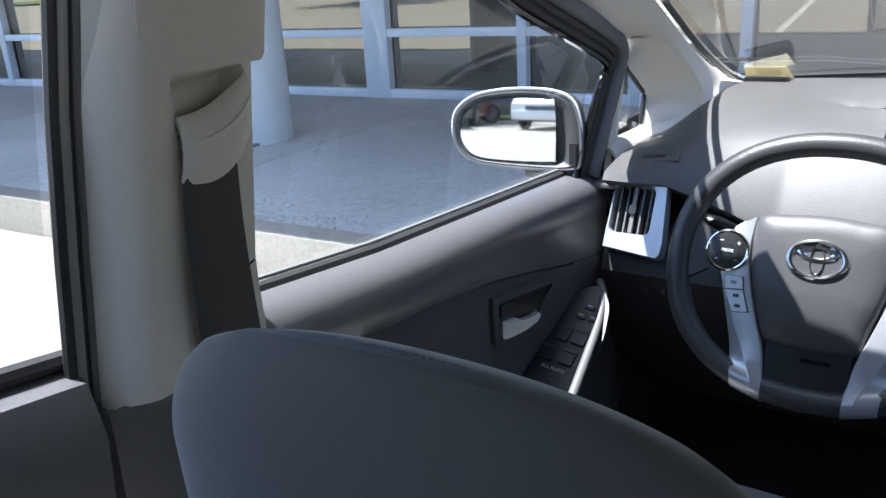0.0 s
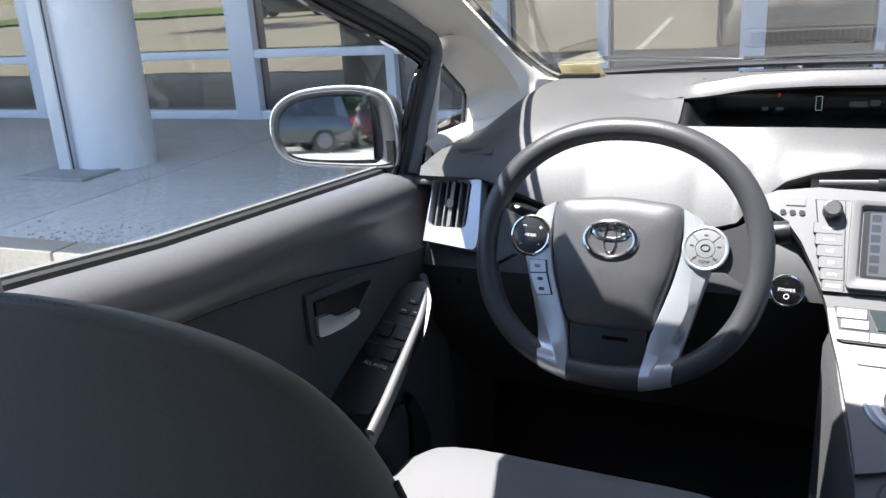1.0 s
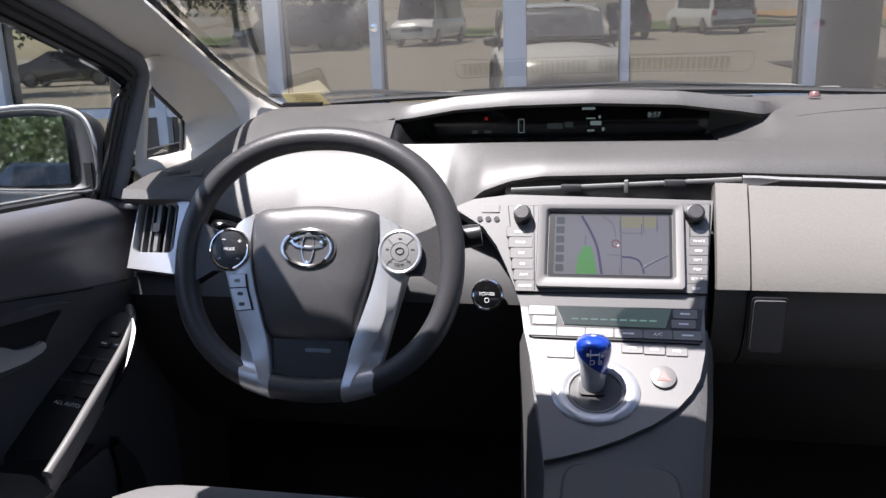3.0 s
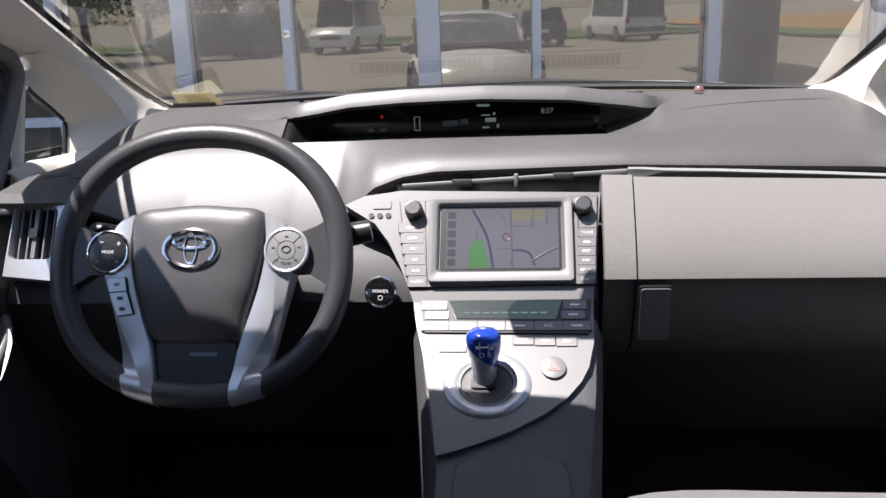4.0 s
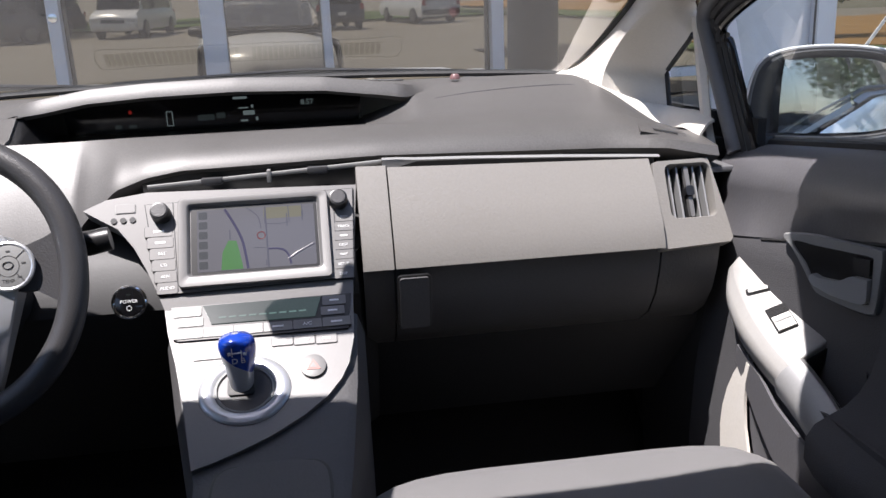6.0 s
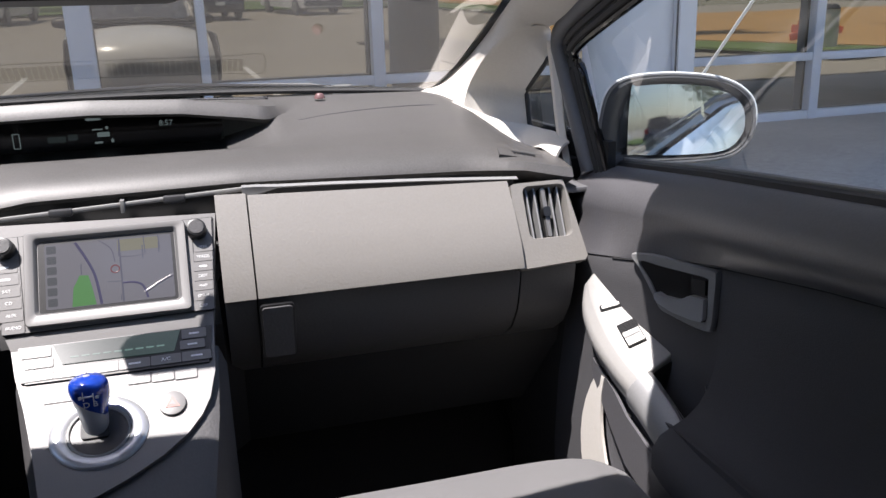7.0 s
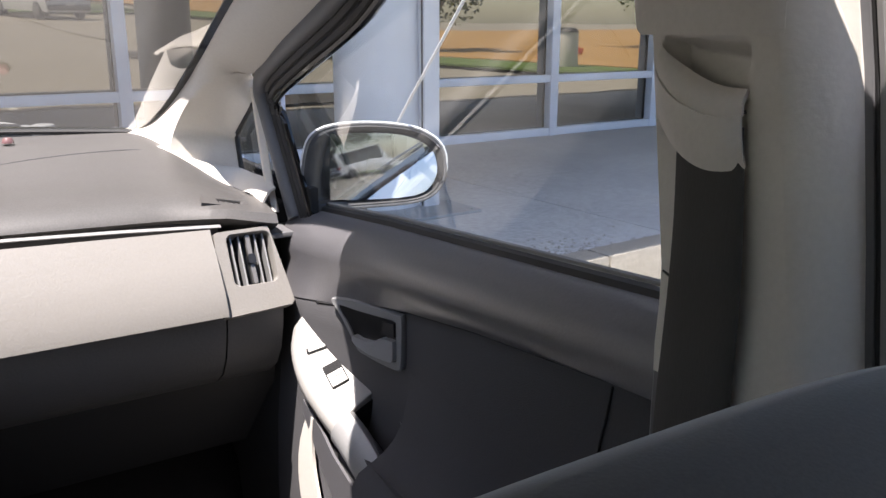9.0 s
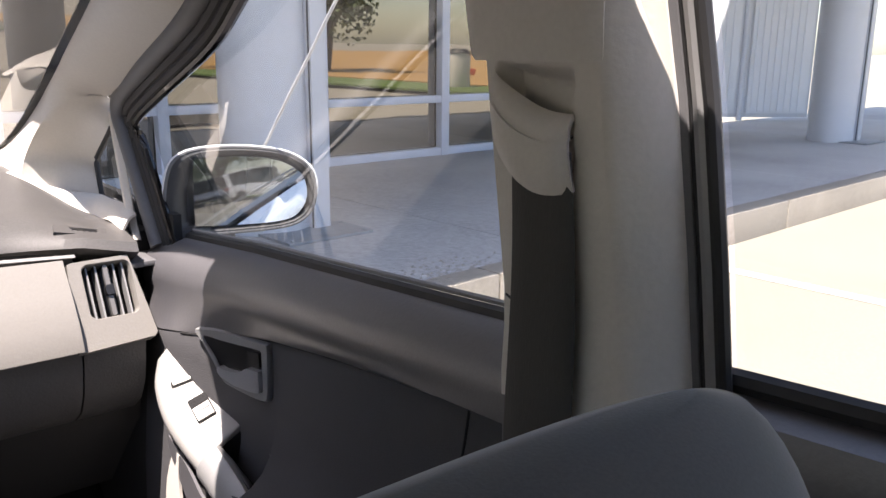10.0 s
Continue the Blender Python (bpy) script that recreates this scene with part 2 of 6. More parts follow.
def coons(bottom, top, left, right, n=10, m=10):
    """A patch between four edge curves; bottom and top run left to right, left and right run upwards."""
    def pick(c, t):
        s = t * (len(c) - 1)
        i = min(int(s), len(c) - 2)
        return Vector(c[i]).lerp(Vector(c[i + 1]), s - i)
    rows = []
    for j in range(m + 1):
        v = j / m
        row = []
        for i in range(n + 1):
            u = i / n
            p = pick(bottom, u) * (1 - v) + pick(top, u) * v + pick(left, v) * (1 - u) + pick(right, v) * u
            p -= (Vector(bottom[0]) * (1 - u) + Vector(bottom[-1]) * u) * (1 - v) + (Vector(top[0]) * (1 - u) + Vector(top[-1]) * u) * v
            row.append(p)
        rows.append(row)
    return grid(rows)


def flipped(bm, s, dz=0.0):
    """The same to the other side of the car, for s = -1."""
    bm.transform(Matrix.Translation((0, 0, dz)) @ Matrix.Diagonal((s, 1, 1, 1)))
    return bm


def words(text, m, size, mat, parent, name="lettering", label=""):
    """Flat letters on the plane of m."""
    cu = bpy.data.curves.new(name, "FONT")
    cu.body, cu.size, cu.extrude = text, size, 0.0002
    cu.align_x, cu.align_y = "CENTER", "CENTER"
    ob = bpy.data.objects.new(name, cu)
    me = bpy.data.meshes.new_from_object(ob)
    bpy.data.objects.remove(ob)
    bm = bmesh.new()
    bm.from_mesh(me)
    bm.transform(m)
    return part(name, bm, mat, parent, label, smooth=False)


# ---- outside: ground, building, lot ----
YAW = pose(0, 0, 0, 0, 0, 3.5)
ROAD, WALK, KERB_Y, WALL_Y = 0.0, 0.20, 2.52, 6.1


def out(bm):
    """Turns a mesh given square to the building to its true direction."""
    bm.transform(YAW)
    return bm


gm = bmesh.new()
bmesh.ops.create_grid(gm, x_segments=2, y_segments=2, size=1500)
bmesh.ops.translate(gm, verts=gm.verts, vec=(0, 0, ROAD))
solid("ground", gm, ASPHALT, "sunlit pale asphalt lot reaching the horizon", "ground", kind="structure")
pave = thing("pavement", (0, 4.4, WALK), "shaded grey concrete pavement under the canopy", "pavement", kind="structure")
for i in range(10):
    part("slab", out(block((3.594, 3.60, 0.24), (-16.2 + 3.6 * i, KERB_Y + 0.17 + 1.80, WALK - 0.12), 0.006)), CONCRETE, pave)
kerb = thing("kerb", (0, KERB_Y, ROAD), "pale concrete kerb with a sunlit top", "kerb", kind="structure")
for i in range(14):
    part("kerb_stone", out(block((2.99, 0.165, 0.32), (-19.5 + 3.0 * i, KERB_Y + 0.083, WALK - 0.155), 0.014)), KERBSTONE, kerb)
LINE_Y, LINE_W = material("worn yellow line", (0.5, 0.36, 0.1), 0.8, fine=40, var=0.25), material("worn white line", (0.6, 0.6, 0.57), 0.8, fine=40, var=0.25)
for x, mt, nm in ((-4.4, LINE_Y, "yellow"), (-1.75, LINE_W, "white"), (1.75, LINE_W, "white"), (4.6, LINE_W, "white"), (7.4, LINE_W, "white")):
    solid("parking_line", out(block((0.10, 5.0, 0.004), (x, KERB_Y - 2.7, ROAD + 0.004))), mt, f"worn {nm} painted parking line on the asphalt", "parking line", "parking lines", "structure")
canopy = thing("canopy", (0, 4.2, 3.6), "pale canopy over the pavement", "canopy", kind="structure")
part("soffit", out(block((44, 4.06, 0.06), (0, 4.12, 3.62))), COLUMN, canopy)
part("fascia", out(block((44, 0.12, 0.7), (0, 2.07, 3.9), 0.01)), ALU, canopy)
part("deck", out(block((44, 4.06, 0.08), (0, 4.12, 4.2))), COLUMN, canopy)

FACADE = bpy.data.materials.new("reflective tinted glass")
FACADE.use_nodes = True
fb = FACADE.node_tree.nodes["Principled BSDF"]
fb.inputs["Base Color"].default_value = (0.030, 0.027, 0.022, 1)
fb.inputs["Roughness"].default_value = 0.015
fb.inputs["IOR"].default_value = 3.0
fb.inputs["Specular Tint"].default_value = (1.0, 0.93, 0.8, 1)
wave = FACADE.node_tree.nodes.new("ShaderNodeTexNoise")
wave.inputs["Scale"].default_value = 1.3
wb = FACADE.node_tree.nodes.new("ShaderNodeBump")
wb.inputs["Strength"].default_value, wb.inputs["Distance"].default_value = 0.05, 0.02
FACADE.node_tree.links.new(wave.outputs["Fac"], wb.inputs["Height"])
FACADE.node_tree.links.new(wb.outputs["Normal"], fb.inputs["Normal"])
front = thing("glass_facade", (0, WALL_Y, WALK), "tinted reflective glass shopfront in pale blue-grey frames", "shopfront", kind="structure")
POSTS = [(-11.2, 0.1), (-9.7, 0.1), (-8.2, 0.1), (-6.75, 0.15), (-4.34, 0.25), (-2.94, 0.08), (-2.01, 0.12), (-1.24, 0.08), (-0.23, 0.16), (0.54, 0.06), (1.78, 0.09), (2.94, 0.09), (4.41, 0.09), (5.86, 0.10), (7.34, 0.10), (8.8, 0.10), (10.3, 0.12)]
for x, w in POSTS:
    part("mullion", out(block((w, 0.09, 3.4), (x, WALL_Y - 0.045, WALK + 1.7), 0.004)), ALU, front)
for (x0, w0), (x1, w1) in zip(POSTS, POSTS[1:]):
    a, b = x0 + w0 / 2, x1 + w1 / 2 - w1
    door = -2.1 < x0 < 0.5
    part("sill", out(block((b - a, 0.08, 0.075), ((a + b) / 2, WALL_Y - 0.042, WALK + 0.04), 0.003)), ALU, front)
    levels = [0.08, 2.3, 3.36] if door else [0.08, 0.56, 2.3, 3.36]
    for z in levels[1:-1]:
        part("transom", out(block((b - a, 0.08, 0.07), ((a + b) / 2, WALL_Y - 0.042, WALK + z), 0.003)), ALU, front)
    for z0, z1 in zip(levels, levels[1:]):
        z0, z1 = z0 + 0.035 * (z0 > 0.1), z1 - 0.035
        lean = Euler((radians(1.55 if -3 < x0 < 2.9 else 0.3), 0, 0)).to_matrix()
        part("pane", out(block((b - a, 0.012, z1 - z0), ((a + b) / 2, WALL_Y + 0.02, WALK + (z0 + z1) / 2), 0, lean)), FACADE, front)
part("lock", out(disc(pose(-1.24, WALL_Y - 0.09, 1.33, 90), 0.03, 0.02, 0.004)), CHROME, front, "round door lock")
solid("building_wall", out(block((22, 0.3, 3.0), (-0.5, WALL_Y + 0.2, WALK + 4.85))), COLUMN, "plain pale wall above the shopfront", "wall", kind="structure")
# Flat black sheet in place of a room: its darkness is only colour.
solid("black_sheet", out(block((22, 0.1, 3.4), (-0.5, WALL_Y + 0.10, WALK + 1.7))), BLACK, "flat black sheet for the unlit showroom behind the glass", "wall", kind="structure")
for cx, cy, sgn in ((-4.17, 4.22, -1), (2.72, 4.14, 1), (10.46, 4.10, 1)):
    p = YAW @ Vector((cx, cy, WALK))
    c = thing("column", p, "pale blue-grey clad round column on the pavement", "column", "canopy columns")
    part("shaft", out(disc(pose(cx, cy, WALK), 0.255, 3.4, 0, 48)), COLUMN, c)
    part("fin", out(block((0.105, 0.30, 3.38), (cx + sgn * 0.198, cy - 0.12, WALK + 1.69), 0.004)), COLUMN, c, "flat cover strip")
    part("joint", out(block((0.008, 0.012, 3.37), (cx + sgn * 0.145, cy - 0.25, WALK + 1.688))), DARKPRINT, c)
    part("base_plate", out(block((0.56, 0.34, 0.018), (cx + sgn * 0.10, cy - 0.34, WALK + 0.010), 0.004)), PLATE, c, "flat metal ground plate")
    for bx, by in ((-0.24, -0.13), (0.24, -0.13), (0.24, 0.10)):
        part("bolt", out(disc(pose(cx + sgn * 0.10 + bx, cy - 0.34 + by, WALK + 0.018), 0.012, 0.008, 0.002, 8)), PLATE, c)
# metal doors of the yard at the end of the shopfront, set at a slant
G0, G1 = Vector((11.05, 7.72, WALK)), Vector((13.02, 6.46, WALK))
gx = (G1 - G0).normalized()
GM = axes(G0, gx, (0, 0, 1), gx.cross(Vector((0, 0, 1))))
yard = thing("yard_doors", G0.lerp(G1, 0.5), "white painted corrugated metal yard doors", "gate")
for x0, x1 in ((0.04, 1.12), (1.20, 2.30)):
    part("frame", prism([(x0, 0.05), (x1, 0.05), (x1, 2.75), (x0, 2.75)], GM, 0.05, 0.008, base=-0.03), COLUMN, yard)
    leaf = part("leaf", prism([(x0 + 0.06, 0.11), (x1 - 0.06, 0.11), (x1 - 0.06, 2.69), (x0 + 0.06, 2.69)], GM, 0.05, 0.004, base=0.0), WHITEMETAL, yard, "white metal door leaf")
    for k in range(int((x1 - x0 - 0.2) / 0.11)):
        x = x0 + 0.12 + 0.11 * k
        part("rib", prism([(x, 0.14), (x + 0.04, 0.14), (x + 0.04, 2.66), (x, 2.66)], GM, 0.018, 0.005, base=0.048), WHITEMETAL, leaf)
for x in (0.0, 1.16, 2.36):
    part("post", disc(GM @ pose(x, 0, 0.03, -90), 0.045, 2.85, 0.0, 16), COLUMN, yard, "round gate post")
# ---- the car: dashboard ----
def cavity(x):
    """How deep the display recess is across the dashboard."""
    return ease(-0.47, -0.27, x) * (1 - ease(0.245, 0.32, x))


EDGE_Z = [(-0.70, 0.945), (-0.58, 0.940), (-0.42, 0.880), (-0.26, 0.872), (-0.20, 0.888), (-0.185, 0.910), (-0.143, 0.947), (-0.103, 0.961), (-0.057, 0.968), (0.2, 0.972), (0.6, 0.960), (0.66, 0.948), (0.70, 0.943)]
CREST = [(-0.47, 1.012), (-0.37, 1.029), (-0.29, 1.049), (-0.205, 1.063), (-0.12, 1.068), (0.006, 1.070), (0.134, 1.065), (0.22, 1.054), (0.27, 1.045), (0.32, 1.036), (0.5, 1.02)]


def base_line(x):
    """Where the windscreen meets the dashboard."""
    return Vector((x, 1.585 - 0.22 * x * x - 0.5 * max(0, abs(x) - 0.53), 1.044))


def dash_rows():
    rows = []
    for x in [-0.67 + 1.34 * i / 200 for i in range(201)]:
        c, ez, cr, b = cavity(x), along(EDGE_Z, x), along(CREST, x), base_line(x)
        side = ease(0.54, 0.67, abs(x))
        b = b.lerp(Vector((x, 1.36, 0.970)), side)
        ey = 1.18 - 0.03 * ease(0.5, 0.68, abs(x)) - 0.02 * (1 - ease(-0.3, -0.1, x))
        lip = Vector((x, 1.265, 1.0 - 0.036 * side))
        e = Vector((x, ey, ez))
        plain = [lip.lerp(b, k) + Vector((0, 0, 0.018 * (1 - side) * math.sin(math.pi * k))) for k in (0.15, 0.3, 0.45, 0.5, 0.55, 0.62, 0.75, 1.0)]
        d2 = ease(-0.30, -0.262, x) * (1 - ease(0.17, 0.285, x))
        deep = [Vector((x, 1.287, lip.z - 0.010 * d2 + 0.004 * (1 - d2))), Vector((x, 1.326 + 0.114 * d2, lip.z - 0.006 * d2 + (cr - lip.z) * 0.62 * (1 - d2))), Vector((x, 1.332 + 0.118 * d2, cr - 0.014)), Vector((x, 1.338 + 0.007 * d2, cr - 0.016)), Vector((x, 1.333, cr - 0.012)), Vector((x, 1.336, cr - 0.006)), Vector((x, 1.344, cr + 0.001)), b]
        rows.append([e + Vector((0, 0.10, -0.055)), e + Vector((0, 0.03, -0.016)), e + Vector((0, 0.004, -0.003)), e, e + Vector((0, 0.005, 0.008)), e.lerp(lip, 0.35) + Vector((0, 0, 0.008)), e.lerp(lip, 0.75) + Vector((0, 0, 0.007)), lip])
        rows[-1] += [p.lerp(q, c) for p, q in zip(plain, deep)] + [b + Vector((0, 0.12, -0.02))]
    return rows


def pad_top(x, y):
    """The height of the dashboard pad at a place on its upper face."""
    c, b, side = cavity(x), base_line(x), ease(0.54, 0.67, abs(x))
    b = b.lerp(Vector((x, 1.36, 0.970)), side)
    e = Vector((x, 1.18 - 0.03 * ease(0.5, 0.68, abs(x)) - 0.02 * (1 - ease(-0.3, -0.1, x)), along(EDGE_Z, x)))
    lip = Vector((x, 1.265, 1.0 - 0.036 * side))
    if y < lip.y:
        k = (y - e.y) / (lip.y - e.y)
        return e.z + (lip.z - e.z) * k + 0.008 * min(1, max(0, k) * 3) + 0.004
    k = min(1.0, (y - lip.y) / (b.y - lip.y))
    return lip.z + (b.z - lip.z) * k + 0.018 * (1 - side) * math.sin(math.pi * k) + 0.004


dash = thing("dashboard", (0, 1.3, 0.95), "grey grained plastic dashboard with a recessed central display", "dashboard")
pad_bm = bmesh.new()
hood_bm = bmesh.new()
dr = dash_rows()
for bm, inside in ((pad_bm, False), (hood_bm, True)):
    vs = [[bm.verts.new(p) for p in r] for r in dr]
    for i, (a, b) in enumerate(zip(vs, vs[1:])):
        for j in range(len(a) - 1):
            if (7 <= j <= 10 and -0.302 < dr[i][0][0] and dr[i + 1][0][0] < 0.198) == inside:
                bm.faces.new((a[j], a[j + 1], b[j + 1], b[j]))
    bmesh.ops.delete(bm, geom=[v for v in bm.verts if not v.link_faces], context="VERTS")
part("pad", thick(pad_bm, -0.004), PAD, dash, "soft grained grey top pad")
part("display_hood", thick(hood_bm, -0.003), BLACK, dash, "black lining of the display recess")
kn = []
for x in [-0.665 + 1.33 * i / 60 for i in range(61)]:
    if x < 0.165:
        kn.append([(x, 1.26, 0.90), (x, 1.185, 0.875), (x, 1.142, 0.845), (x, 1.120, 0.80), (x, 1.15, 0.70), (x, 1.25, 0.55)])
    else:
        kn.append([(x, 1.26, 0.94), (x, 1.225, 0.92), (x, 1.18, 0.86), (x, 1.16, 0.8), (x, 1.20, 0.68), (x, 1.28, 0.55)])
part("knee_panel", thick(grid(kn), -0.01), LOWER, dash, "dark lower knee panel")
# Added plates under the pad ends, blocking sun that leaks into the footwell.
for s in (-1, 1):
    part("leak_plate", block((0.07, 0.24, 0.008), (s * 0.690, 1.27, 0.925), 0.002), FRAMEGREY, dash, "added grey plate against a light leak")
# display in the recess
disp = part("display_panel", block((0.50, 0.004, 0.062), (-0.04, 1.436, 1.021), 0), GLOSSBLACK, dash, "black glossy display panel")
FACE = axes((0, 1.433, 1.02), (1, 0, 0), (0, 0, 1), (0, -1, 0))
SEG, SEGDIM = glowing("pale display glow", (0.75, 0.95, 0.9), 0.05), glowing("dim display glow", (0.55, 0.75, 0.72), 0.01)
RED = glowing("red warning glow", (1.0, 0.06, 0.04), 0.05)
for w, h, dx, dz in ((0.009, 0.0012, -0.111, 0.004), (0.009, 0.0012, -0.111, -0.018), (0.0012, 0.022, -0.1155, -0.007), (0.0012, 0.022, -0.1065, -0.007)):
    part("speed_digit", prism(shifted(oblong(w, h, 0.0005, 1), dx, dz), FACE, 0.001), SEG, disp)
for w, h, dx, dz, mt in ((0.022, 0.004, 0.0, 0.020, SEG), (0.004, 0.005, 0.018, 0.006, SEG), (0.016, 0.002, 0.004, 0.004, SEG), (0.018, 0.007, 0.012, -0.004, SEG), (0.012, 0.003, 0.004, -0.016, SEG), (0.026, 0.009, -0.055, -0.008, SEGDIM), (0.014, 0.009, -0.032, -0.006, SEGDIM), (0.01, 0.006, -0.19, -0.016, SEGDIM), (0.012, 0.005, -0.168, -0.016, SEGDIM), (0.004, 0.006, 0.024, -0.014, SEG)):
    part("indicator", prism(shifted(oblong(w, h, 0.001, 1), dx, dz), FACE, 0.001), mt, disp)
part("warning_lamp", prism(shifted(oblong(0.005, 0.006, 0.002), -0.17, 0.006), FACE, 0.001), RED, disp, "red warning lamp")
words("8:57", FACE @ Matrix.Translation((0.105, 0.008, 0.001)), 0.012, SEG, disp, "clock")
# slot below the pad with its vane
part("vent_slot", block((0.70, 0.03, 0.056), (0.24, 1.198, 0.942), 0), BLACK, dash, "dark central vent slot")
part("vane", tube([(-0.10, 1.166, 0.949), (0.05, 1.167, 0.956), (0.203, 1.170, 0.963)], 0.0024, 8, flat=1.3), BUTTON, dash, "thin silver vent vane")
for cx in (-0.018, 0.118):
    part("vane_clip", block((0.027, 0.012, 0.009), (cx, 1.163, 0.9535 + 0.045 * cx), 0.002), BLACKGREY, dash, "grey sliding clip")
part("vane_post", block((0.005, 0.012, 0.016), (0.055, 1.163, 0.955), 0.001), BUTTON, dash)
strip = [(0.203, 1.166, 0.968, 0.021), (0.222, 1.167, 0.9675, 0.012), (0.25, 1.168, 0.9655, 0.0035), (0.32, 1.169, 0.963, 0.0028), (0.45, 1.168, 0.957, 0.0028), (0.587, 1.160, 0.950, 0.0025)]
part("bright_strip", thick(grid([[(x, y, z), (x, y - 0.004, z - 0.002), (x, y - 0.003, z - h)] for x, y, z, h in strip]), -0.001), ARMGREY, dash, "slim silver trim strip")
# end vents, both sides
def end_vent(s):
    dz = -0.004 if s < 0 else 0
    m = axes((0.618, 1.127, 0.884), (1, 0, 0), (0, 0.454, 0.891), (0, -0.891, 0.454))
    v = thing("air_vent", (s * 0.618, 1.127, 0.884), "end air vent with its lit frame painted bright, dark slats" if s < 0 else "grey framed end air vent with dark slats", "air vent", "end air vents")
    outer = [(-0.044, 0.062), (0.036, 0.063), (0.044, 0.02), (0.054, -0.058), (-0.052, -0.063), (-0.056, -0.04)] if s > 0 else [(-0.044, 0.062), (0.036, 0.063), (0.039, 0.02), (0.041, -0.048), (-0.050, -0.053), (-0.052, -0.03)]
    inner = shifted(oblong(0.066, 0.078, 0.010), 0.004, 0.018)
    bm = bmesh.new()
    rows = []
    for k, d in ((1.0, -0.02), (1.0, 0.004), (0.98, 0.007), (0.0, 0.007), (-0.04, 0.003), (-0.06, -0.03)):
        row = []
        for x, y in inner:
            a = math.atan2(y - 0.018, x - 0.004)
            c = Vector((0.004, 0.018))
            far = None
            for (x0, y0), (x1, y1) in zip(outer, outer[1:] + outer[:1]):
                d1, e = Vector((math.cos(a), math.sin(a))), Vector((x1 - x0, y1 - y0))
                den = d1.x * e.y - d1.y * e.x
                if abs(den) > 1e-9:
                    w = Vector((x0, y0)) - c
                    tt, uu = (w.x * e.y - w.y * e.x) / den, (w.x * d1.y - w.y * d1.x) / den
                    if tt > 0 and -1e-6 <= uu <= 1 + 1e-6:
                        far = c + d1 * tt
            p = Vector((x, y)).lerp(far, k) if k >= 0 else Vector((x, y)) + (Vector((x, y)) - c) * k
            row.append(m @ Vector((p.x, p.y, d)))
        rows.append(row)
    # Bright left frame, grey right one: each side's light put into the colour.
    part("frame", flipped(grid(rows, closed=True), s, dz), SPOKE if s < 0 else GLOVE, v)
    part("backing", flipped(prism(shifted(oblong(0.064, 0.076, 0.01), 0.004, 0.018), m, 0.004, base=-0.03), s, dz), BLACK, v, "black duct")
    for k in range(5):
        x = 0.004 - 0.024 + 0.012 * k
        # Slats likewise darker on the left, paler on the right.
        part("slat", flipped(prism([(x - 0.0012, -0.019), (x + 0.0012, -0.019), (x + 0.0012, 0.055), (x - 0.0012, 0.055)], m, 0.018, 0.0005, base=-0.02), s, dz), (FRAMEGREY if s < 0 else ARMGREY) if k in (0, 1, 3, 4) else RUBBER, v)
    part("tab", flipped(prism(shifted(oblong(0.006, 0.072, 0.002), 0.004, 0.018), m, 0.008, 0.001, base=-0.006), s, dz), SILVER, v, "silver slider tab")
    part("tab_grip", flipped(prism(shifted(oblong(0.011, 0.014, 0.003), 0.004, 0.018), m, 0.012, 0.002, base=-0.006), s, dz), BLACK, v)


end_vent(-1)
end_vent(1)
for s in (-1, 1):
    dm = thing("side_demister", (s * 0.615, 1.19, 0.975), "small dark slotted side window demister outlet", "air vent", "side demisters")
    o, px_, py_ = [Vector((x, y, pad_top(x, y))) for x, y in ((s * 0.603, 1.192), (s * 0.603 + 0.02, 1.192), (s * 0.603, 1.212))]
    ex = (px_ - o).normalized()
    ez = ex.cross(py_ - o).normalized()
    m = axes(o, ex, ez.cross(ex), ez)
    part("plate", prism([(-s * 0.034, -0.012), (s * 0.036, -0.014), (s * 0.040, 0.008), (-s * 0.030, 0.013)][:: s], m, 0.0045, 0.0015, base=-0.004), PAD, dm)
    mouth = [(-0.010, 0.006), (-0.008, -0.004), (-0.0045, 0.000), (0.000, -0.005), (0.0035, -0.001), (0.008, -0.006), (0.0115, -0.002), (0.016, -0.007), (0.0195, -0.003), (0.024, -0.006), (0.027, 0.004)]
    part("mouth", prism([(s * x, y) for x, y in mouth][:: s], m, 0.0012, base=0.0), BLACK, dm, "black toothed outlet mouth")
# glovebox side
def face_row(x, start=0, stop=14):
    top = 0.002 - 0.030 * (x - 0.2)
    return [(x, y, z + top * ease(0.86, 0.93, z)) for y, z in ((1.190, 0.895), (1.172, 0.915), (1.169, 0.931), (1.161, 0.934), (1.136, 0.90), (1.114, 0.862), (1.105, 0.840), (1.103, 0.832), (1.103, 0.828), (1.108, 0.798), (1.120, 0.762), (1.143, 0.728), (1.18, 0.702), (1.22, 0.69))[start:stop]]


glove = thing("glovebox", (0.38, 1.12, 0.8), "pale grey plastic glovebox face with a square latch", "glovebox")
cols = (0.2085, 0.25, 0.30, 0.35, 0.40, 0.45, 0.50, 0.54, 0.570)
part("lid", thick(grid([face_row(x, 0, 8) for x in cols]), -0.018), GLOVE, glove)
# Below the crease the darker console plastic stands in for shade on grey parts.
part("lid_lower", thick(grid([face_row(x, 7) for x in cols]), -0.016), CONSOLE, glove, "lower half of the lid, its shade painted dark")
part("side_lower", thick(grid([face_row(x, 7) for x in (0.167, 0.18, 0.195, 0.2062)]), -0.016), CONSOLE, glove, "lower side panel, its shade painted dark")
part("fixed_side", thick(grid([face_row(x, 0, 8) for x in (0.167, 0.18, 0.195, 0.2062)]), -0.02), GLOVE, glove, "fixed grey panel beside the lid")
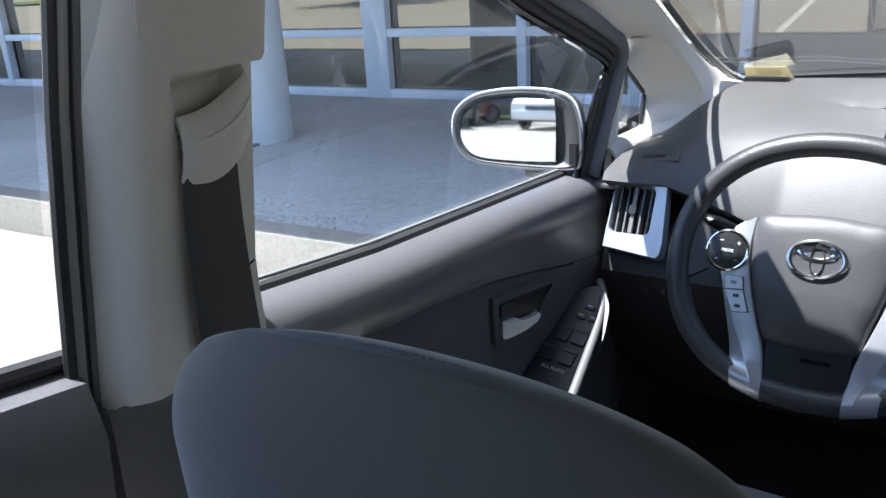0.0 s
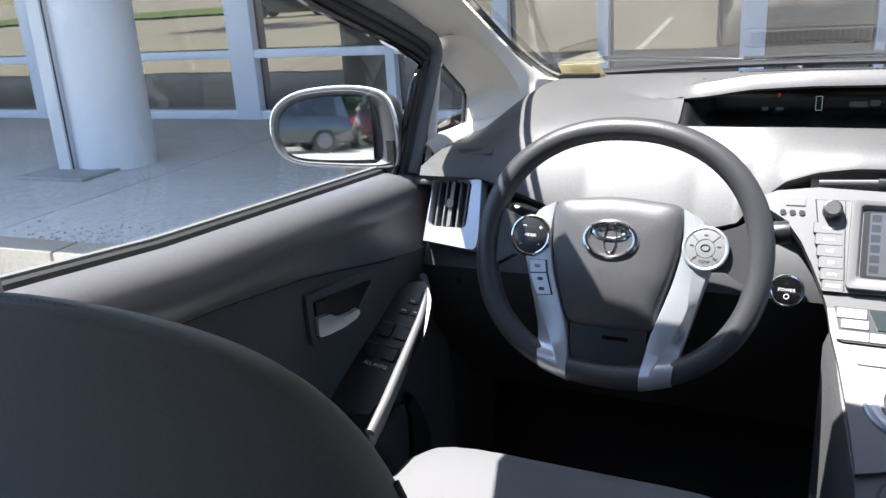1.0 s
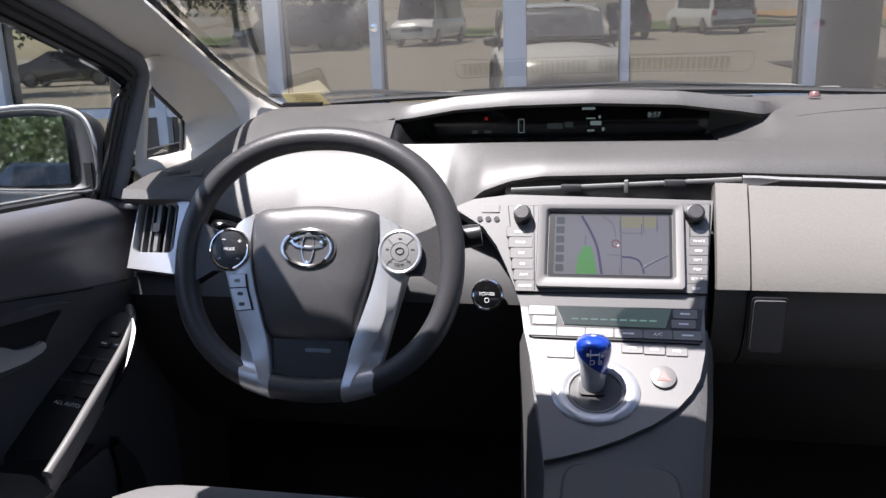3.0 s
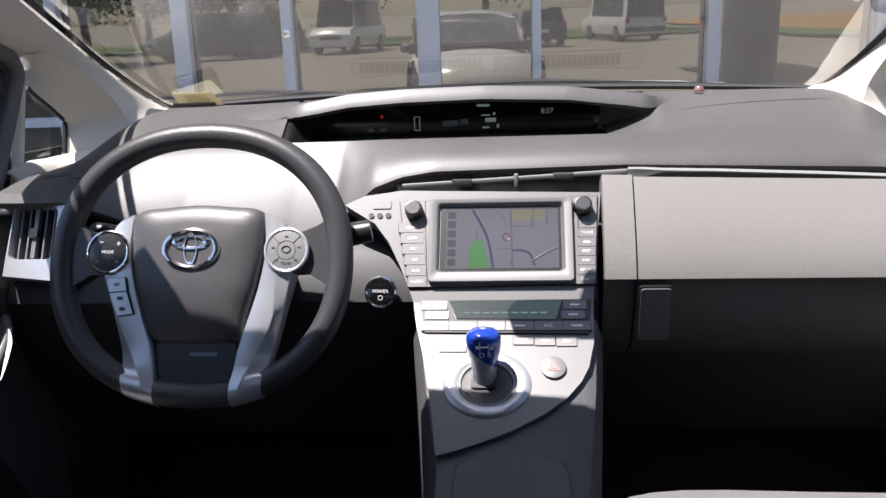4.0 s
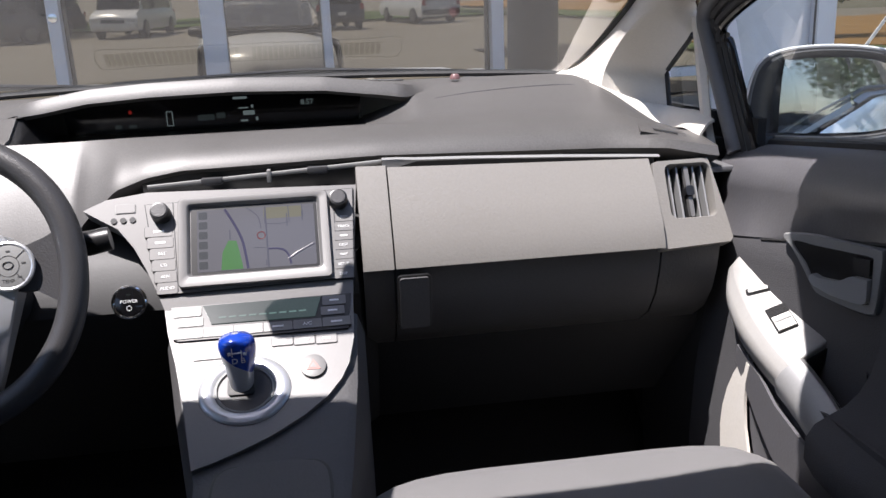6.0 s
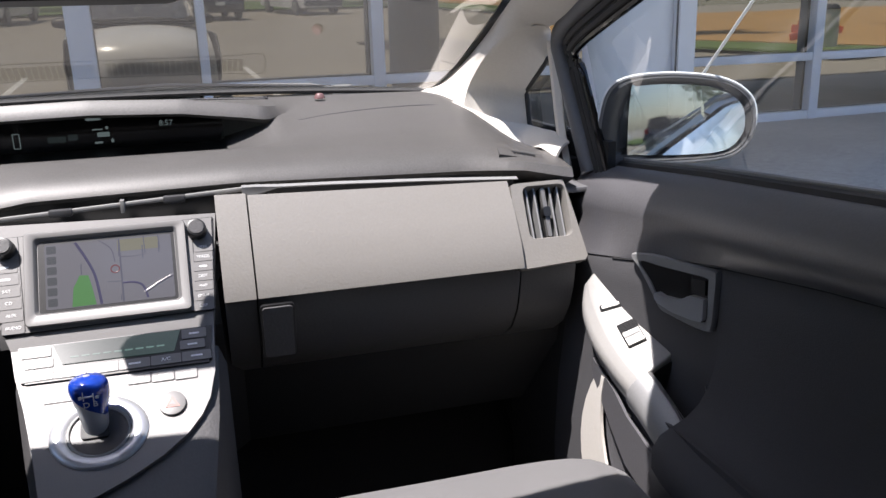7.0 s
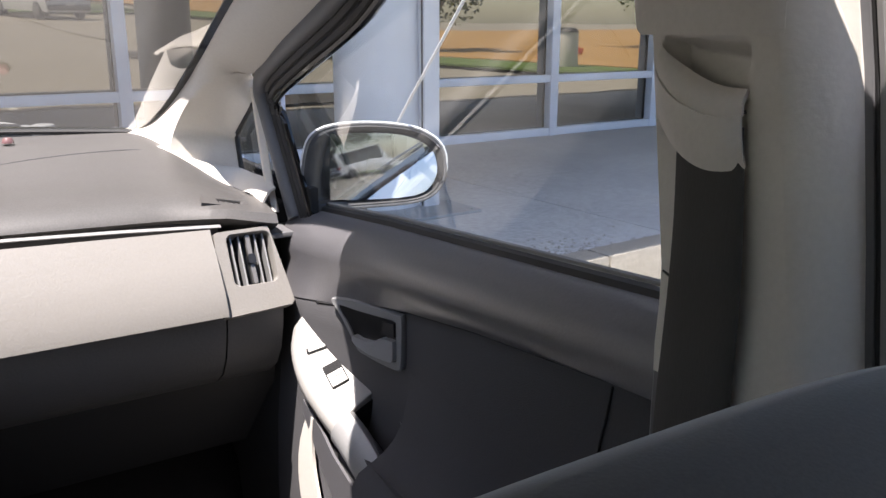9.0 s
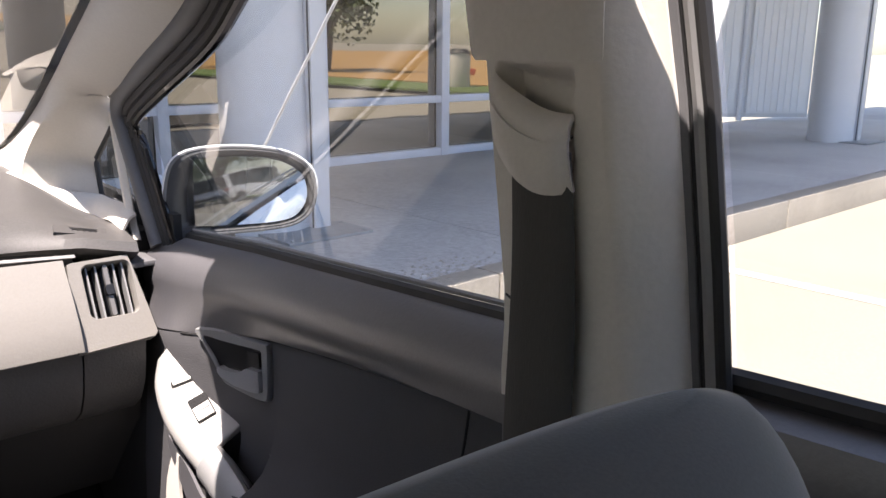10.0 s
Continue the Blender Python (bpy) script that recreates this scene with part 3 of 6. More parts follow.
part("end_panel", thick(grid([face_row(x, 6) for x in (0.5725, 0.60, 0.63, 0.655)]), -0.01), CONSOLE, glove, "end panel below the vent, its shade painted dark")
mg = axes((0.2305, 1.0930, 0.790), (1, 0, 0), (0, -0.23, 0.973), (0, -0.973, -0.23))
part("latch_gap", prism(oblong(0.043, 0.080, 0.005), mg, 0.004, base=0.0), BLACK, glove, "dark gap round the latch")
# Latch of the lid's own grey, coloured dark for the shade it sits in.
part("latch", prism(oblong(0.038, 0.075, 0.004), mg, 0.007, 0.002), CONSOLE, glove, "square latch, its shade painted dark")
for k in range(9):
    x = 0.500 + 0.0066 * k
    pr = axes((x, 1.196, pad_top(x, 1.196)), (1, 0, 0), (0, 0.94, 0.34), (0, -0.34, 0.94))
    part("embossing", prism(oblong(0.0042 if k != 3 else 0.002, 0.006, 0.0006, 1), pr, 0.0012, base=-0.0004), PAD, dash)
part("seam", tube(smooth_line([(x, y, pad_top(x, y) - 0.0004) for x, y in ((0.30, 1.345), (0.36, 1.362), (0.44, 1.372), (0.52, 1.368), (0.568, 1.352))], 5), 0.0012, 6), BLACKGREY, dash, "fine seam across the pad")

# ---- centre stack ----
UP = axes((0, 1.068, 0.812), (1, 0, 0), (0, 0.566, 0.825), (0, -0.825, 0.566))
LO = axes((0, 1.068, 0.812), (1, 0, 0), (0, 0.7935, 0.6086), (0, -0.6086, 0.7935))
stack = thing("centre_stack", (0.03, 1.05, 0.8), "satin silver centre stack panel with many small buttons", "console")
upper = [(-0.078, 0.0), (0.151, 0.0), (0.1665, 0.152), (-0.10, 0.160), (-0.15, 0.153), (-0.178, 0.14), (-0.16, 0.128), (-0.135, 0.112), (-0.115, 0.085), (-0.10, 0.055), (-0.087, 0.025)]
lower = [(-0.078, 0.0), (-0.072, -0.035), (-0.061, -0.077), (-0.048, -0.14), (-0.037, -0.21), (-0.015, -0.204), (0.018, -0.192), (0.048, -0.179), (0.085, -0.158), (0.113, -0.136), (0.130, -0.115), (0.140, -0.095), (0.148, -0.06), (0.151, 0.0)]
part("upper_panel", prism(upper, UP, 0.03, 0.003, base=-0.03), SILVER, stack, "satin silver upper panel")
part("lower_panel", prism(lower, LO, 0.012, 0.003, base=-0.012), SILVER, stack, "satin silver lower panel")
for k in range(3):
    part("indicator_lamp", disc(UP @ Matrix.Translation((-0.140 + 0.0115 * k, 0.123, 0.0)), 0.0038, 0.0015), BLACK, stack, "tiny dark indicator")
part("indicator_frame", prism(shifted(oblong(0.025, 0.013, 0.001, 1), -0.126, 0.139), UP, 0.0008), BUTTON, stack)
part("indicator_window", prism(shifted(oblong(0.0235, 0.0115, 0.001, 1), -0.126, 0.139), UP, 0.0014), SILVER, stack)


def key(m, x, y, w, h, parent, text="", mat=None, tall=0.0050, size=None):
    """A small push key in a dark gap, with a print on it."""
    part("key_gap", prism(shifted(oblong(w + 0.0013, h + 0.0013, 0.0018, 2), x, y), m, tall - 0.0008), BLACK, parent)
    k = part("key", prism(shifted(oblong(w, h, 0.0015, 2), x, y), m, tall, 0.0005, 1), mat or BUTTON, parent)
    if text == "-":
        part("print", prism(shifted(oblong(w * 0.4, h * 0.18, 0.0003, 1), x, y), m, tall + 0.0003), PRINT, k)
    elif text:
        words(text, m @ Matrix.Translation((x, y, tall + 0.0002)), size or h * 0.52, PRINT, k, "print")
    return k


audio = [(-0.101, 0.141), (0.161, 0.145), (0.154, 0.024), (-0.083, 0.02)]
radio = thing("radio_unit", UP @ Vector((0.03, 0.08, 0)), "grey radio and navigation unit showing a street map", "car radio")
part("outline", prism([(0.033 + (x - 0.033) * 1.012, 0.083 + (y - 0.083) * 1.022) for x, y in audio], UP, 0.0022), BLACK, radio, "dark joint round the unit")
part("face", prism(audio, UP, 0.004, 0.0008), SILVER, radio, "grey radio face")
for x0, x1, y0, y1 in ((-0.0655, -0.0645, 0.022, 0.142), (0.1335, 0.1345, 0.024, 0.144)):
    part("gap", prism([(x0, y0), (x1, y0), (x1 + 0.002, y1), (x0 + 0.002, y1)] if x0 > 0 else [(x0 + 0.004, y0), (x1 + 0.004, y0), (x1 - 0.002, y1), (x0 - 0.002, y1)], UP, 0.0043), BLACK, radio, "dark joint line")
rim_rows = []
for w, h, cy, z in ((0.188, 0.118, 0.084, 0.003), (0.188, 0.118, 0.084, 0.0095), (0.1865, 0.1165, 0.084, 0.0105), (0.1675, 0.0985, 0.0865, 0.0105), (0.1660, 0.0970, 0.0865, 0.0100), (0.1600, 0.0915, 0.0865, 0.0046)):
    rim_rows.append([UP @ Vector((x, y, z)) for x, y in shifted(oblong(w, h, 0.005), 0.034, cy)])
part("bezel", grid(rim_rows, closed=True), SILVER, radio, "silver sloping screen bezel")
part("recess", prism(shifted(oblong(0.158, 0.091, 0.004), 0.034, 0.086), UP, 0.0045, 0.0), BLACK, radio, "black screen surround")
scr = part("screen", prism(shifted(oblong(0.147, 0.083, 0.002), 0.036, 0.086), UP, 0.0048, 0.0), glowing("map ground", (0.36, 0.35, 0.38), 0.19), radio, "navigation map screen")
SM = UP @ Matrix.Translation((0.036, 0.086, 0.0049)) @ Matrix.Diagonal((0.97, 0.97, 1, 1))
ROADC, ROAD2, PARKC, ICON = glowing("map road", (0.10, 0.09, 0.2), 0.22), glowing("map street", (0.2, 0.2, 0.26), 0.2), glowing("map park", (0.12, 0.36, 0.10), 0.26), glowing("map icon", (0.12, 0.13, 0.14), 0.25)


def road(pts, w, mat):
    p = [SM @ Vector((x, y, 0.0002)) for x, y in pts]
    part("road", tube(smooth_line(p, 4), w, 6, flat=0.15, up=UP.col[2].xyz), mat, scr)


road([(-0.040, 0.0425), (-0.028, 0.02), (-0.018, -0.005), (-0.012, -0.042)], 0.0016, ROADC)
road([(0.012, 0.0425), (0.013, 0.0), (0.014, -0.042)], 0.0010, ROAD2)
road([(0.014, -0.017), (0.028, -0.018), (0.038, -0.024), (0.043, -0.04)], 0.0013, ROADC)
road([(0.040, -0.033), (0.058, -0.022), (0.074, -0.014)], 0.0015, ROAD2)
road([(-0.012, 0.0425), (0.002, 0.03), (0.006, 0.012)], 0.0006, ROAD2)
road([(0.042, 0.0425), (0.043, 0.02)], 0.0006, ROAD2)
road([(0.060, 0.0425), (0.061, 0.024)], 0.0006, ROAD2)
part("park", prism([(-0.046, -0.042), (-0.044, -0.018), (-0.036, -0.002), (-0.026, -0.003), (-0.022, -0.020), (-0.018, -0.042)], SM, 0.0003), PARKC, scr, "green park on the map")
part("district", prism(shifted(oblong(0.05, 0.016, 0.001, 1), 0.035, 0.033), SM, 0.0002), glowing("map district", (0.36, 0.34, 0.22), 0.22), scr)
part("position_ring", ring(SM @ Matrix.Translation((0.006, 0.002, 0.0006)), 0.0050, 0.0006, 24, 5), glowing("position mark", (0.25, 0.03, 0.03), 0.3), scr)
for x, y, w, h in ((0.0115, 0.026, 0.0014, 0.016), (0.040, 0.022, 0.0014, 0.018), (0.060, 0.026, 0.0014, 0.014), (0.0115, -0.036, 0.0014, 0.008), (-0.034, 0.006, 0.0014, 0.014)):
    part("street_name", prism(shifted(oblong(w, h, 0.0004, 1), x, y), SM, 0.0003), ROAD2, scr)
road([(0.012, 0.018), (0.030, 0.017), (0.045, 0.019)], 0.0005, ROAD2)
road([(-0.004, -0.014), (0.013, -0.015)], 0.0005, ROAD2)
for k in range(6):
    part("icon", prism(shifted(oblong(0.011, 0.010, 0.001, 1), -0.068, 0.035 - 0.0138 * k), SM, 0.0003), ICON, scr)
for kx, ky in ((-0.081, 0.126), (0.142, 0.128)):
    kb = part("knob", disc(UP @ Matrix.Translation((kx, ky, 0.003)), 0.0125, 0.016, 0.002, r2=0.0115), BLACK, radio, "black ribbed knob")
    part("knob_cap", disc(UP @ Matrix.Translation((kx, ky, 0.019)), 0.0088, 0.001), WHEELSKIN, kb)
for k, t in enumerate(("-", "-", "SAT", "CD", "AUX", "AUDIO")):
    key(UP, -0.0845 + 0.0021 * k, 0.1035 - 0.0152 * k, 0.0335 - 0.0018 * k, 0.0140, radio, t, SILVER, 0.0046, size=0.0055)
for k, t in enumerate(("SEEK", "TRACK", "-", "DEST", "MAP", "SETUP", "DISP")):
    key(UP, 0.1475 - 0.0010 * k, 0.1055 - 0.0128 * k, 0.0230, 0.0118, radio, t, SILVER, 0.0046, size=0.005)
part("card_slot", prism(shifted(oblong(0.009, 0.008, 0.001, 1), -0.043, 0.032), UP, 0.0088), SPOKE, radio, "small pale key")
# climate panel
clim = thing("climate_panel", LO @ Vector((0.04, -0.024, 0)), "grey climate control panel with a dim green readout", "control panel")
part("face", prism([(-0.070, 0.002), (0.149, 0.002), (0.142, -0.049), (-0.060, -0.047)], LO, 0.003, 0.001), BLACK, clim)
part("readout", prism([(-0.032, 0.0), (0.111, 0.0), (0.103, -0.0285), (-0.021, -0.0275)], LO, 0.0045, 0.0008), glowing("dim green readout", (0.12, 0.2, 0.18), 0.12), clim, "dim grey-green readout")
for k in range(9):
    part("readout_mark", prism(shifted(oblong(0.009, 0.002, 0.0004, 1), -0.008 + 0.012 * k, -0.019), LO, 0.0048), glowing("readout mark", (0.3, 0.5, 0.42), 0.2), clim)
key(LO, -0.050, -0.007, 0.033, 0.0135, clim, "TEMP", SILVER, 0.0044)
key(LO, -0.046, -0.022, 0.030, 0.0125, clim, "OFF", SILVER, 0.0044)
key(LO, 0.127, -0.007, 0.029, 0.0135, clim, "-", SILVER, 0.0044)
key(LO, 0.1245, -0.022, 0.029, 0.0125, clim, "-", SILVER, 0.0044)
for k, t in enumerate(("-", "-", "MODE", "-", "A/C", "-")):
    key(LO, -0.0475 + 0.0352 * k, -0.0385, 0.034, 0.0128, clim, t, SILVER, 0.0044)
# small keys and hazard switch on the lower panel
key(LO, -0.024, -0.066, 0.033, 0.017, stack, "-", SILVER, 0.0016)
for k in range(3):
    key(LO, 0.0625 + 0.0262 * k, -0.0575 - 0.001 * k, 0.0245, 0.0135, stack, "-", SILVER, 0.0016)
hz = part("hazard_switch", disc(LO @ Matrix.Translation((0.098, -0.097, 0)), 0.0150, 0.004, 0.0012), SILVER, stack, "round hazard switch with a red triangle")
REDP = material("faded red", (0.36, 0.16, 0.14), 0.5)
TRI = [(0.0, 0.0085), (-0.0085, -0.0055), (0.0085, -0.0055)]
part("red_triangle", prism(shifted(TRI, 0.098, -0.097), LO, 0.0046), REDP, hz)
part("triangle_middle", prism(shifted([(x * 0.5, y * 0.5) for x, y in TRI], 0.098, -0.097), LO, 0.0049), BUTTON, hz)
# console bridge
cons = thing("centre_console", (0.05, 0.8, 0.55), "dark grey centre console bridge with a lidded tray", "console")
top = []
for y, z, xl, xr in ((1.06, 0.800, -0.075, 0.158), (0.985, 0.742, -0.060, 0.152), (0.90, 0.679, -0.040, 0.140), (0.84, 0.655, -0.038, 0.131), (0.70, 0.61, -0.045, 0.128), (0.45, 0.585, -0.06, 0.125), (0.15, 0.58, -0.06, 0.125)):
    top.append([(xl - 0.004, y, 0.25), (xl - 0.004, y, z - 0.035), (xl + 0.004, y, z - 0.010), (xl + 0.016, y, z - 0.004), (xr - 0.016, y, z - 0.004), (xr - 0.004, y, z - 0.010), (xr + 0.004, y, z - 0.035), (xr + 0.004, y, 0.25)])
part("body", grid(top), CONSOLE, cons)
lid = [(p.x, p.y) for p in smooth_line([(-0.013, -0.016, 0), (-0.006, 0.003, 0), (0.010, 0.010, 0), (0.048, 0.013, 0), (0.086, 0.010, 0), (0.102, 0.003, 0), (0.109, -0.016, 0), (0.110, -0.07, 0), (0.109, -0.14, 0), (-0.013, -0.14, 0), (-0.014, -0.07, 0)], 4, True)]
CL = axes((0, 0.895, 0.6755), (1, 0, 0), (0, 0.93, 0.367), (0, -0.367, 0.93))
part("lid_gap", prism([(0.048 + (x - 0.048) * 1.055, y * 1.02 + 0.0030) for x, y in lid], CL, 0.003, base=-0.003), BLACK, cons, "dark joint round the lid")
part("lid", prism(lid, CL, 0.005, 0.002, base=-0.002), CONSOLE, cons, "grey tray lid")
# gear lever
lever = thing("gear_lever", (0.018, 0.975, 0.735), "silver gear lever with a glossy blue knob", "gear lever")
GT = LO @ Matrix.Translation((0.019, -0.119, 0.0))
part("surround", ring(GT @ Matrix.Translation((0, 0, 0.001)), 0.0365, 0.008, 48, 8, flat=0.5, sx=1.18), SPOKE, lever, "pale silver surround ring")
part("well", disc(GT @ Matrix.Diagonal((1.12, 1, 1, 1)) @ Matrix.Translation((0, 0, -0.001)), 0.032, 0.002), BLACK, lever, "black gate well")
part("gate_edge", ring(GT @ Matrix.Translation((0, 0, 0.002)), 0.029, 0.002, 40, 6, sx=1.12), BUTTON, lever)
part("gate_slot", prism(shifted(oblong(0.03, 0.022, 0.004), -0.004, 0.004), GT, 0.003, base=0.001), LOWER, lever, "dark shift gate")
def egg(v, grow=0.0):
    """The lever's axis and radius at a share v of its height."""
    r = along([(0.0, 0.0128), (0.15, 0.0138), (0.35, 0.0154), (0.55, 0.0180), (0.70, 0.0199), (0.82, 0.0204), (0.91, 0.0186), (0.97, 0.0132), (1.0, 0.0030)], v) + grow
    return Vector((0.016, 0.981 - 0.014 * v, 0.737 + 0.075 * v)), r


def egg_point(v, a, grow=0.0):
    c, r = egg(v, grow)
    return c + Vector((r * math.cos(a), r * math.sin(a), 0.0))


steps = [0, 0.08, 0.16, 0.25, 0.35, 0.45, 0.55, 0.63, 0.70, 0.77, 0.83, 0.88, 0.92, 0.95, 0.98, 1.0]
part("foot", disc(pose(0.016, 0.981, 0.722), 0.006, 0.02, 0.001, 16), BLACK, lever, "black lever rod")
part("stem", grid([[egg_point(v, 2 * math.pi * i / 28) for i in range(28)] for v in steps], closed=True, caps=True), SPOKE, lever, "satin silver handle")
cap = []
for v in [0.36 + 0.04 * i for i in range(16)] + [0.985, 1.0]:
    a0 = radians(along([(0.36, -38), (0.5, -88), (0.65, -128), (0.8, -165), (0.9, -200), (1.0, -300)], v))
    cap.append([egg_point(v, a0 + (radians(60) - a0) * q / 20, 0.0007) for q in range(21)])
kn = part("knob_cap", thick(grid(cap), 0.0006), BLUE, lever, "glossy deep blue knob cap")
KF = axes((0.0178, 0.9492, 0.789), (0.99, 0.14, 0), (0.03, -0.20, 0.979), (0.137, -0.969, -0.20))
words("D B", KF @ Matrix.Translation((0.0012, -0.0035, 0.0012)), 0.0095, PRINT, kn, "print")
for w, h, x, y in ((0.0010, 0.011, -0.005, 0.008), (0.011, 0.0010, 0.0, 0.007), (0.0010, 0.010, 0.005, 0.005), (0.0035, 0.0035, -0.008, 0.007), (0.0035, 0.0030, 0.0085, 0.005)):
    part("print", prism(shifted(oblong(w, h, 0.0004, 1), x, y), KF, 0.0014, base=0.0004), PRINT, kn)
# power button
pb = thing("power_button", (-0.127, 1.11, 0.816), "round black power button with a chrome ring", "button")
PB = axes((-0.127, 1.107, 0.815), (1, 0, 0), (0, 0.30, 0.954), (0, -0.954, 0.30))
part("chrome_ring", ring(PB @ Matrix.Translation((0, 0, 0.004)), 0.0195, 0.0025, 40, 8), CHROME, pb)
part("cap", disc(PB, 0.0185, 0.006, 0.001), GLOSSBLACK, pb, "black cap")
words("POWER", PB @ Matrix.Translation((0, 0.001, 0.0063)), 0.0062, PRINT, pb, "print")
part("power_mark", ring(PB @ Matrix.Translation((0, -0.0075, 0.0063)), 0.003, 0.0004, 16, 4), PRINT, pb)
part("lamp", prism(shifted(oblong(0.006, 0.002, 0.0005, 1), 0, 0.0095), PB, 0.0063), SEGDIM, pb)

# ---- steering wheel and column ----
WC = Vector((-0.331, 1.005, 0.884))
WH = axes(WC, (1, 0, 0), (0, 0.36, 0.933), (0, -0.933, 0.36))
wheel = thing("steering_wheel", WC, "dark grey steering wheel with satin silver spokes", "steering wheel")
rows = []
for i in range(97):
    a = 2 * math.pi * i / 96
    k = (abs(math.cos(a)) ** 2.2 + abs(math.sin(a)) ** 2.2) ** (-1 / 2.2)
    rows.append([WH @ Vector((math.cos(a) * (0.176 * k + 0.0155 * math.cos(b)), math.sin(a) * (0.160 * k + 0.0155 * math.cos(b)), 0.0155 * math.sin(b))) for b in (2 * math.pi * j / 16 for j in range(16))])
part("rim", grid(rows, closed=True), WHEELSKIN, wheel)
hub = smooth_line([(-0.080, 0.060, 0), (-0.038, 0.0685, 0), (0.0, 0.071, 0), (0.038, 0.0685, 0), (0.080, 0.060, 0), (0.0815, 0.014, 0), (0.0745, -0.028, 0), (0.064, -0.067, 0), (0.053, -0.096, 0), (0, -0.101, 0), (-0.053, -0.096, 0), (-0.066, -0.067, 0), (-0.0765, -0.028, 0), (-0.0835, 0.014, 0)], 5, True)
rows = []
for k, d in ((1.0, -0.04), (1.0, 0.000), (0.99, 0.007), (0.96, 0.0115), (0.88, 0.016), (0.7, 0.0195), (0.4, 0.021), (0.15, 0.0215), (0.02, 0.0215)):
    rows.append([WH @ Vector((p.x * k, p.y * k - 0.012 * (1 - k), d - 0.010 * max(0.0, -p.y * k - 0.03) / 0.07)) for p in hub])
part("hub_pad", grid(rows, closed=True, caps=True), HUB, wheel, "dark grey hub pad")
for s in (-1, 1):
    # two facets with a slanting ridge, lapping over the rim at the foot
    a = [(0.0815, 0.060), (0.0845, 0.014), (0.0775, -0.028), (0.066, -0.067), (0.0545, -0.102), (0.049, -0.132), (0.0465, -0.146), (0.0455, -0.157), (0.0455, -0.167), (0.0457, -0.1728), (0.0460, -0.1738)]
    c = [(0.107, 0.047), (0.1235, 0.012), (0.1165, -0.0235), (0.106, -0.065), (0.0965, -0.103), (0.0915, -0.126), (0.0890, -0.136), (0.0875, -0.146), (0.0865, -0.156), (0.0860, -0.1618), (0.0855, -0.1630)]
    mid = [0.5, 0.5, 0.5, 0.72, 0.60, 0.45, 0.36, 0.32, 0.30, 0.30, 0.30]
    low = [0.006, 0.008, 0.007, 0.002, -0.002, 0.004, 0.0140, 0.0163, 0.0125, 0.003, -0.005]
    back = [-0.018, -0.018, -0.018, -0.018, -0.018, -0.012, -0.006, 0.0, 0.0, -0.005, -0.008]
    high = [0.009, 0.011, 0.010, 0.010, 0.009, 0.012, 0.0155, 0.0172, 0.0130, 0.003, -0.005]
    rows = []
    fine_run = zip(smooth_line([(x, y, f) for (x, y), f in zip(a, mid)], 3), smooth_line([(x, y, v) for (x, y), v in zip(c, low)], 3), smooth_line([(h, b, 0) for h, b in zip(high, back)], 3))
    for (ax, ay, f), (cx, cy, lo_), (hi_, bk, _) in fine_run:
        mx_, my_ = ax + (cx - ax) * f, ay + (cy - ay) * f
        rows.append([WH @ Vector((s * ax, ay, bk)), WH @ Vector((s * ax, ay, hi_ - 0.004)), WH @ Vector((s * (ax + 0.0015), ay, hi_ - 0.0015)), WH @ Vector((s * mx_, my_, hi_)), WH @ Vector((s * (mx_ + 0.002), my_, hi_ - 0.0005)), WH @ Vector((s * (cx - 0.0015), cy, lo_)), WH @ Vector((s * cx, cy, lo_ - 0.003)), WH @ Vector((s * cx, cy, bk))])
    part("spoke", grid(rows), SPOKE, wheel, "satin silver lower spoke", sharp=20)
    arm = [(s * x, y) for x, y in ((0.098, 0.036), (0.124, 0.034), (0.147, 0.043), (0.168, 0.056), (0.170, -0.036), (0.156, -0.026), (0.136, -0.014), (0.098, -0.016))][:: s]
    part("arm", prism(arm, WH, 0.021, 0.006, 3, base=-0.016), WHEELSKIN, wheel, "upper spoke to the rim")
    PC = (s * 0.1120, 0.0128)
    part("pod_ring", ring(WH @ Matrix.Translation((*PC, 0.0115)), 0.0255, 0.0025, 40, 8), CHROME if s < 0 else SPOKE, wheel)
    pod = part("button_pod", disc(WH @ Matrix.Translation((*PC, 0.0)), 0.0248, 0.0132, 0.003), BLACK if s < 0 else BUTTON, wheel, "round black button pod" if s < 0 else "round grey button pod")
    PM = WH @ Matrix.Translation((*PC, 0.0134))
    part("key_ring", ring(PM, 0.0115, 0.0003, 28, 4), BLACKGREY if s < 0 else DARKPRINT, pod)
    for a_ in (45, 135, 225, 315):
        part("groove", prism([(-0.0003, 0.0118), (0.0003, 0.0118), (0.0003, 0.0238), (-0.0003, 0.0238)], PM @ pose(0, 0, 0, 0, 0, a_), 0.0003), BLACKGREY if s < 0 else DARKPRINT, pod)
    if s < 0:
        words("MODE", PM, 0.0055, PRINT, pod, "print")
        part("plus", prism(shifted(oblong(0.005, 0.0009, 0.0003, 1), 0.0135, 0.0105), PM, 0.0004), PRINT, pod)
        part("plus", prism(shifted(oblong(0.0009, 0.005, 0.0003, 1), 0.0135, 0.0105), PM, 0.0004), PRINT, pod)
        part("minus", prism(shifted(oblong(0.005, 0.0009, 0.0003, 1), -0.0085, 0.0125), PM, 0.0004), PRINT, pod)
        for e in (-1, 1):
            part("arrow", prism([(e * 0.010, -0.0135), (e * 0.0125, -0.0105), (e * 0.015, -0.0135), (e * 0.0125, -0.0118)][:: e], PM, 0.0004), PRINT, pod)
    else:
        words("TEMP", PM @ Matrix.Translation((0, -0.0165, 0)), 0.0055, DARKPRINT, pod, "print")
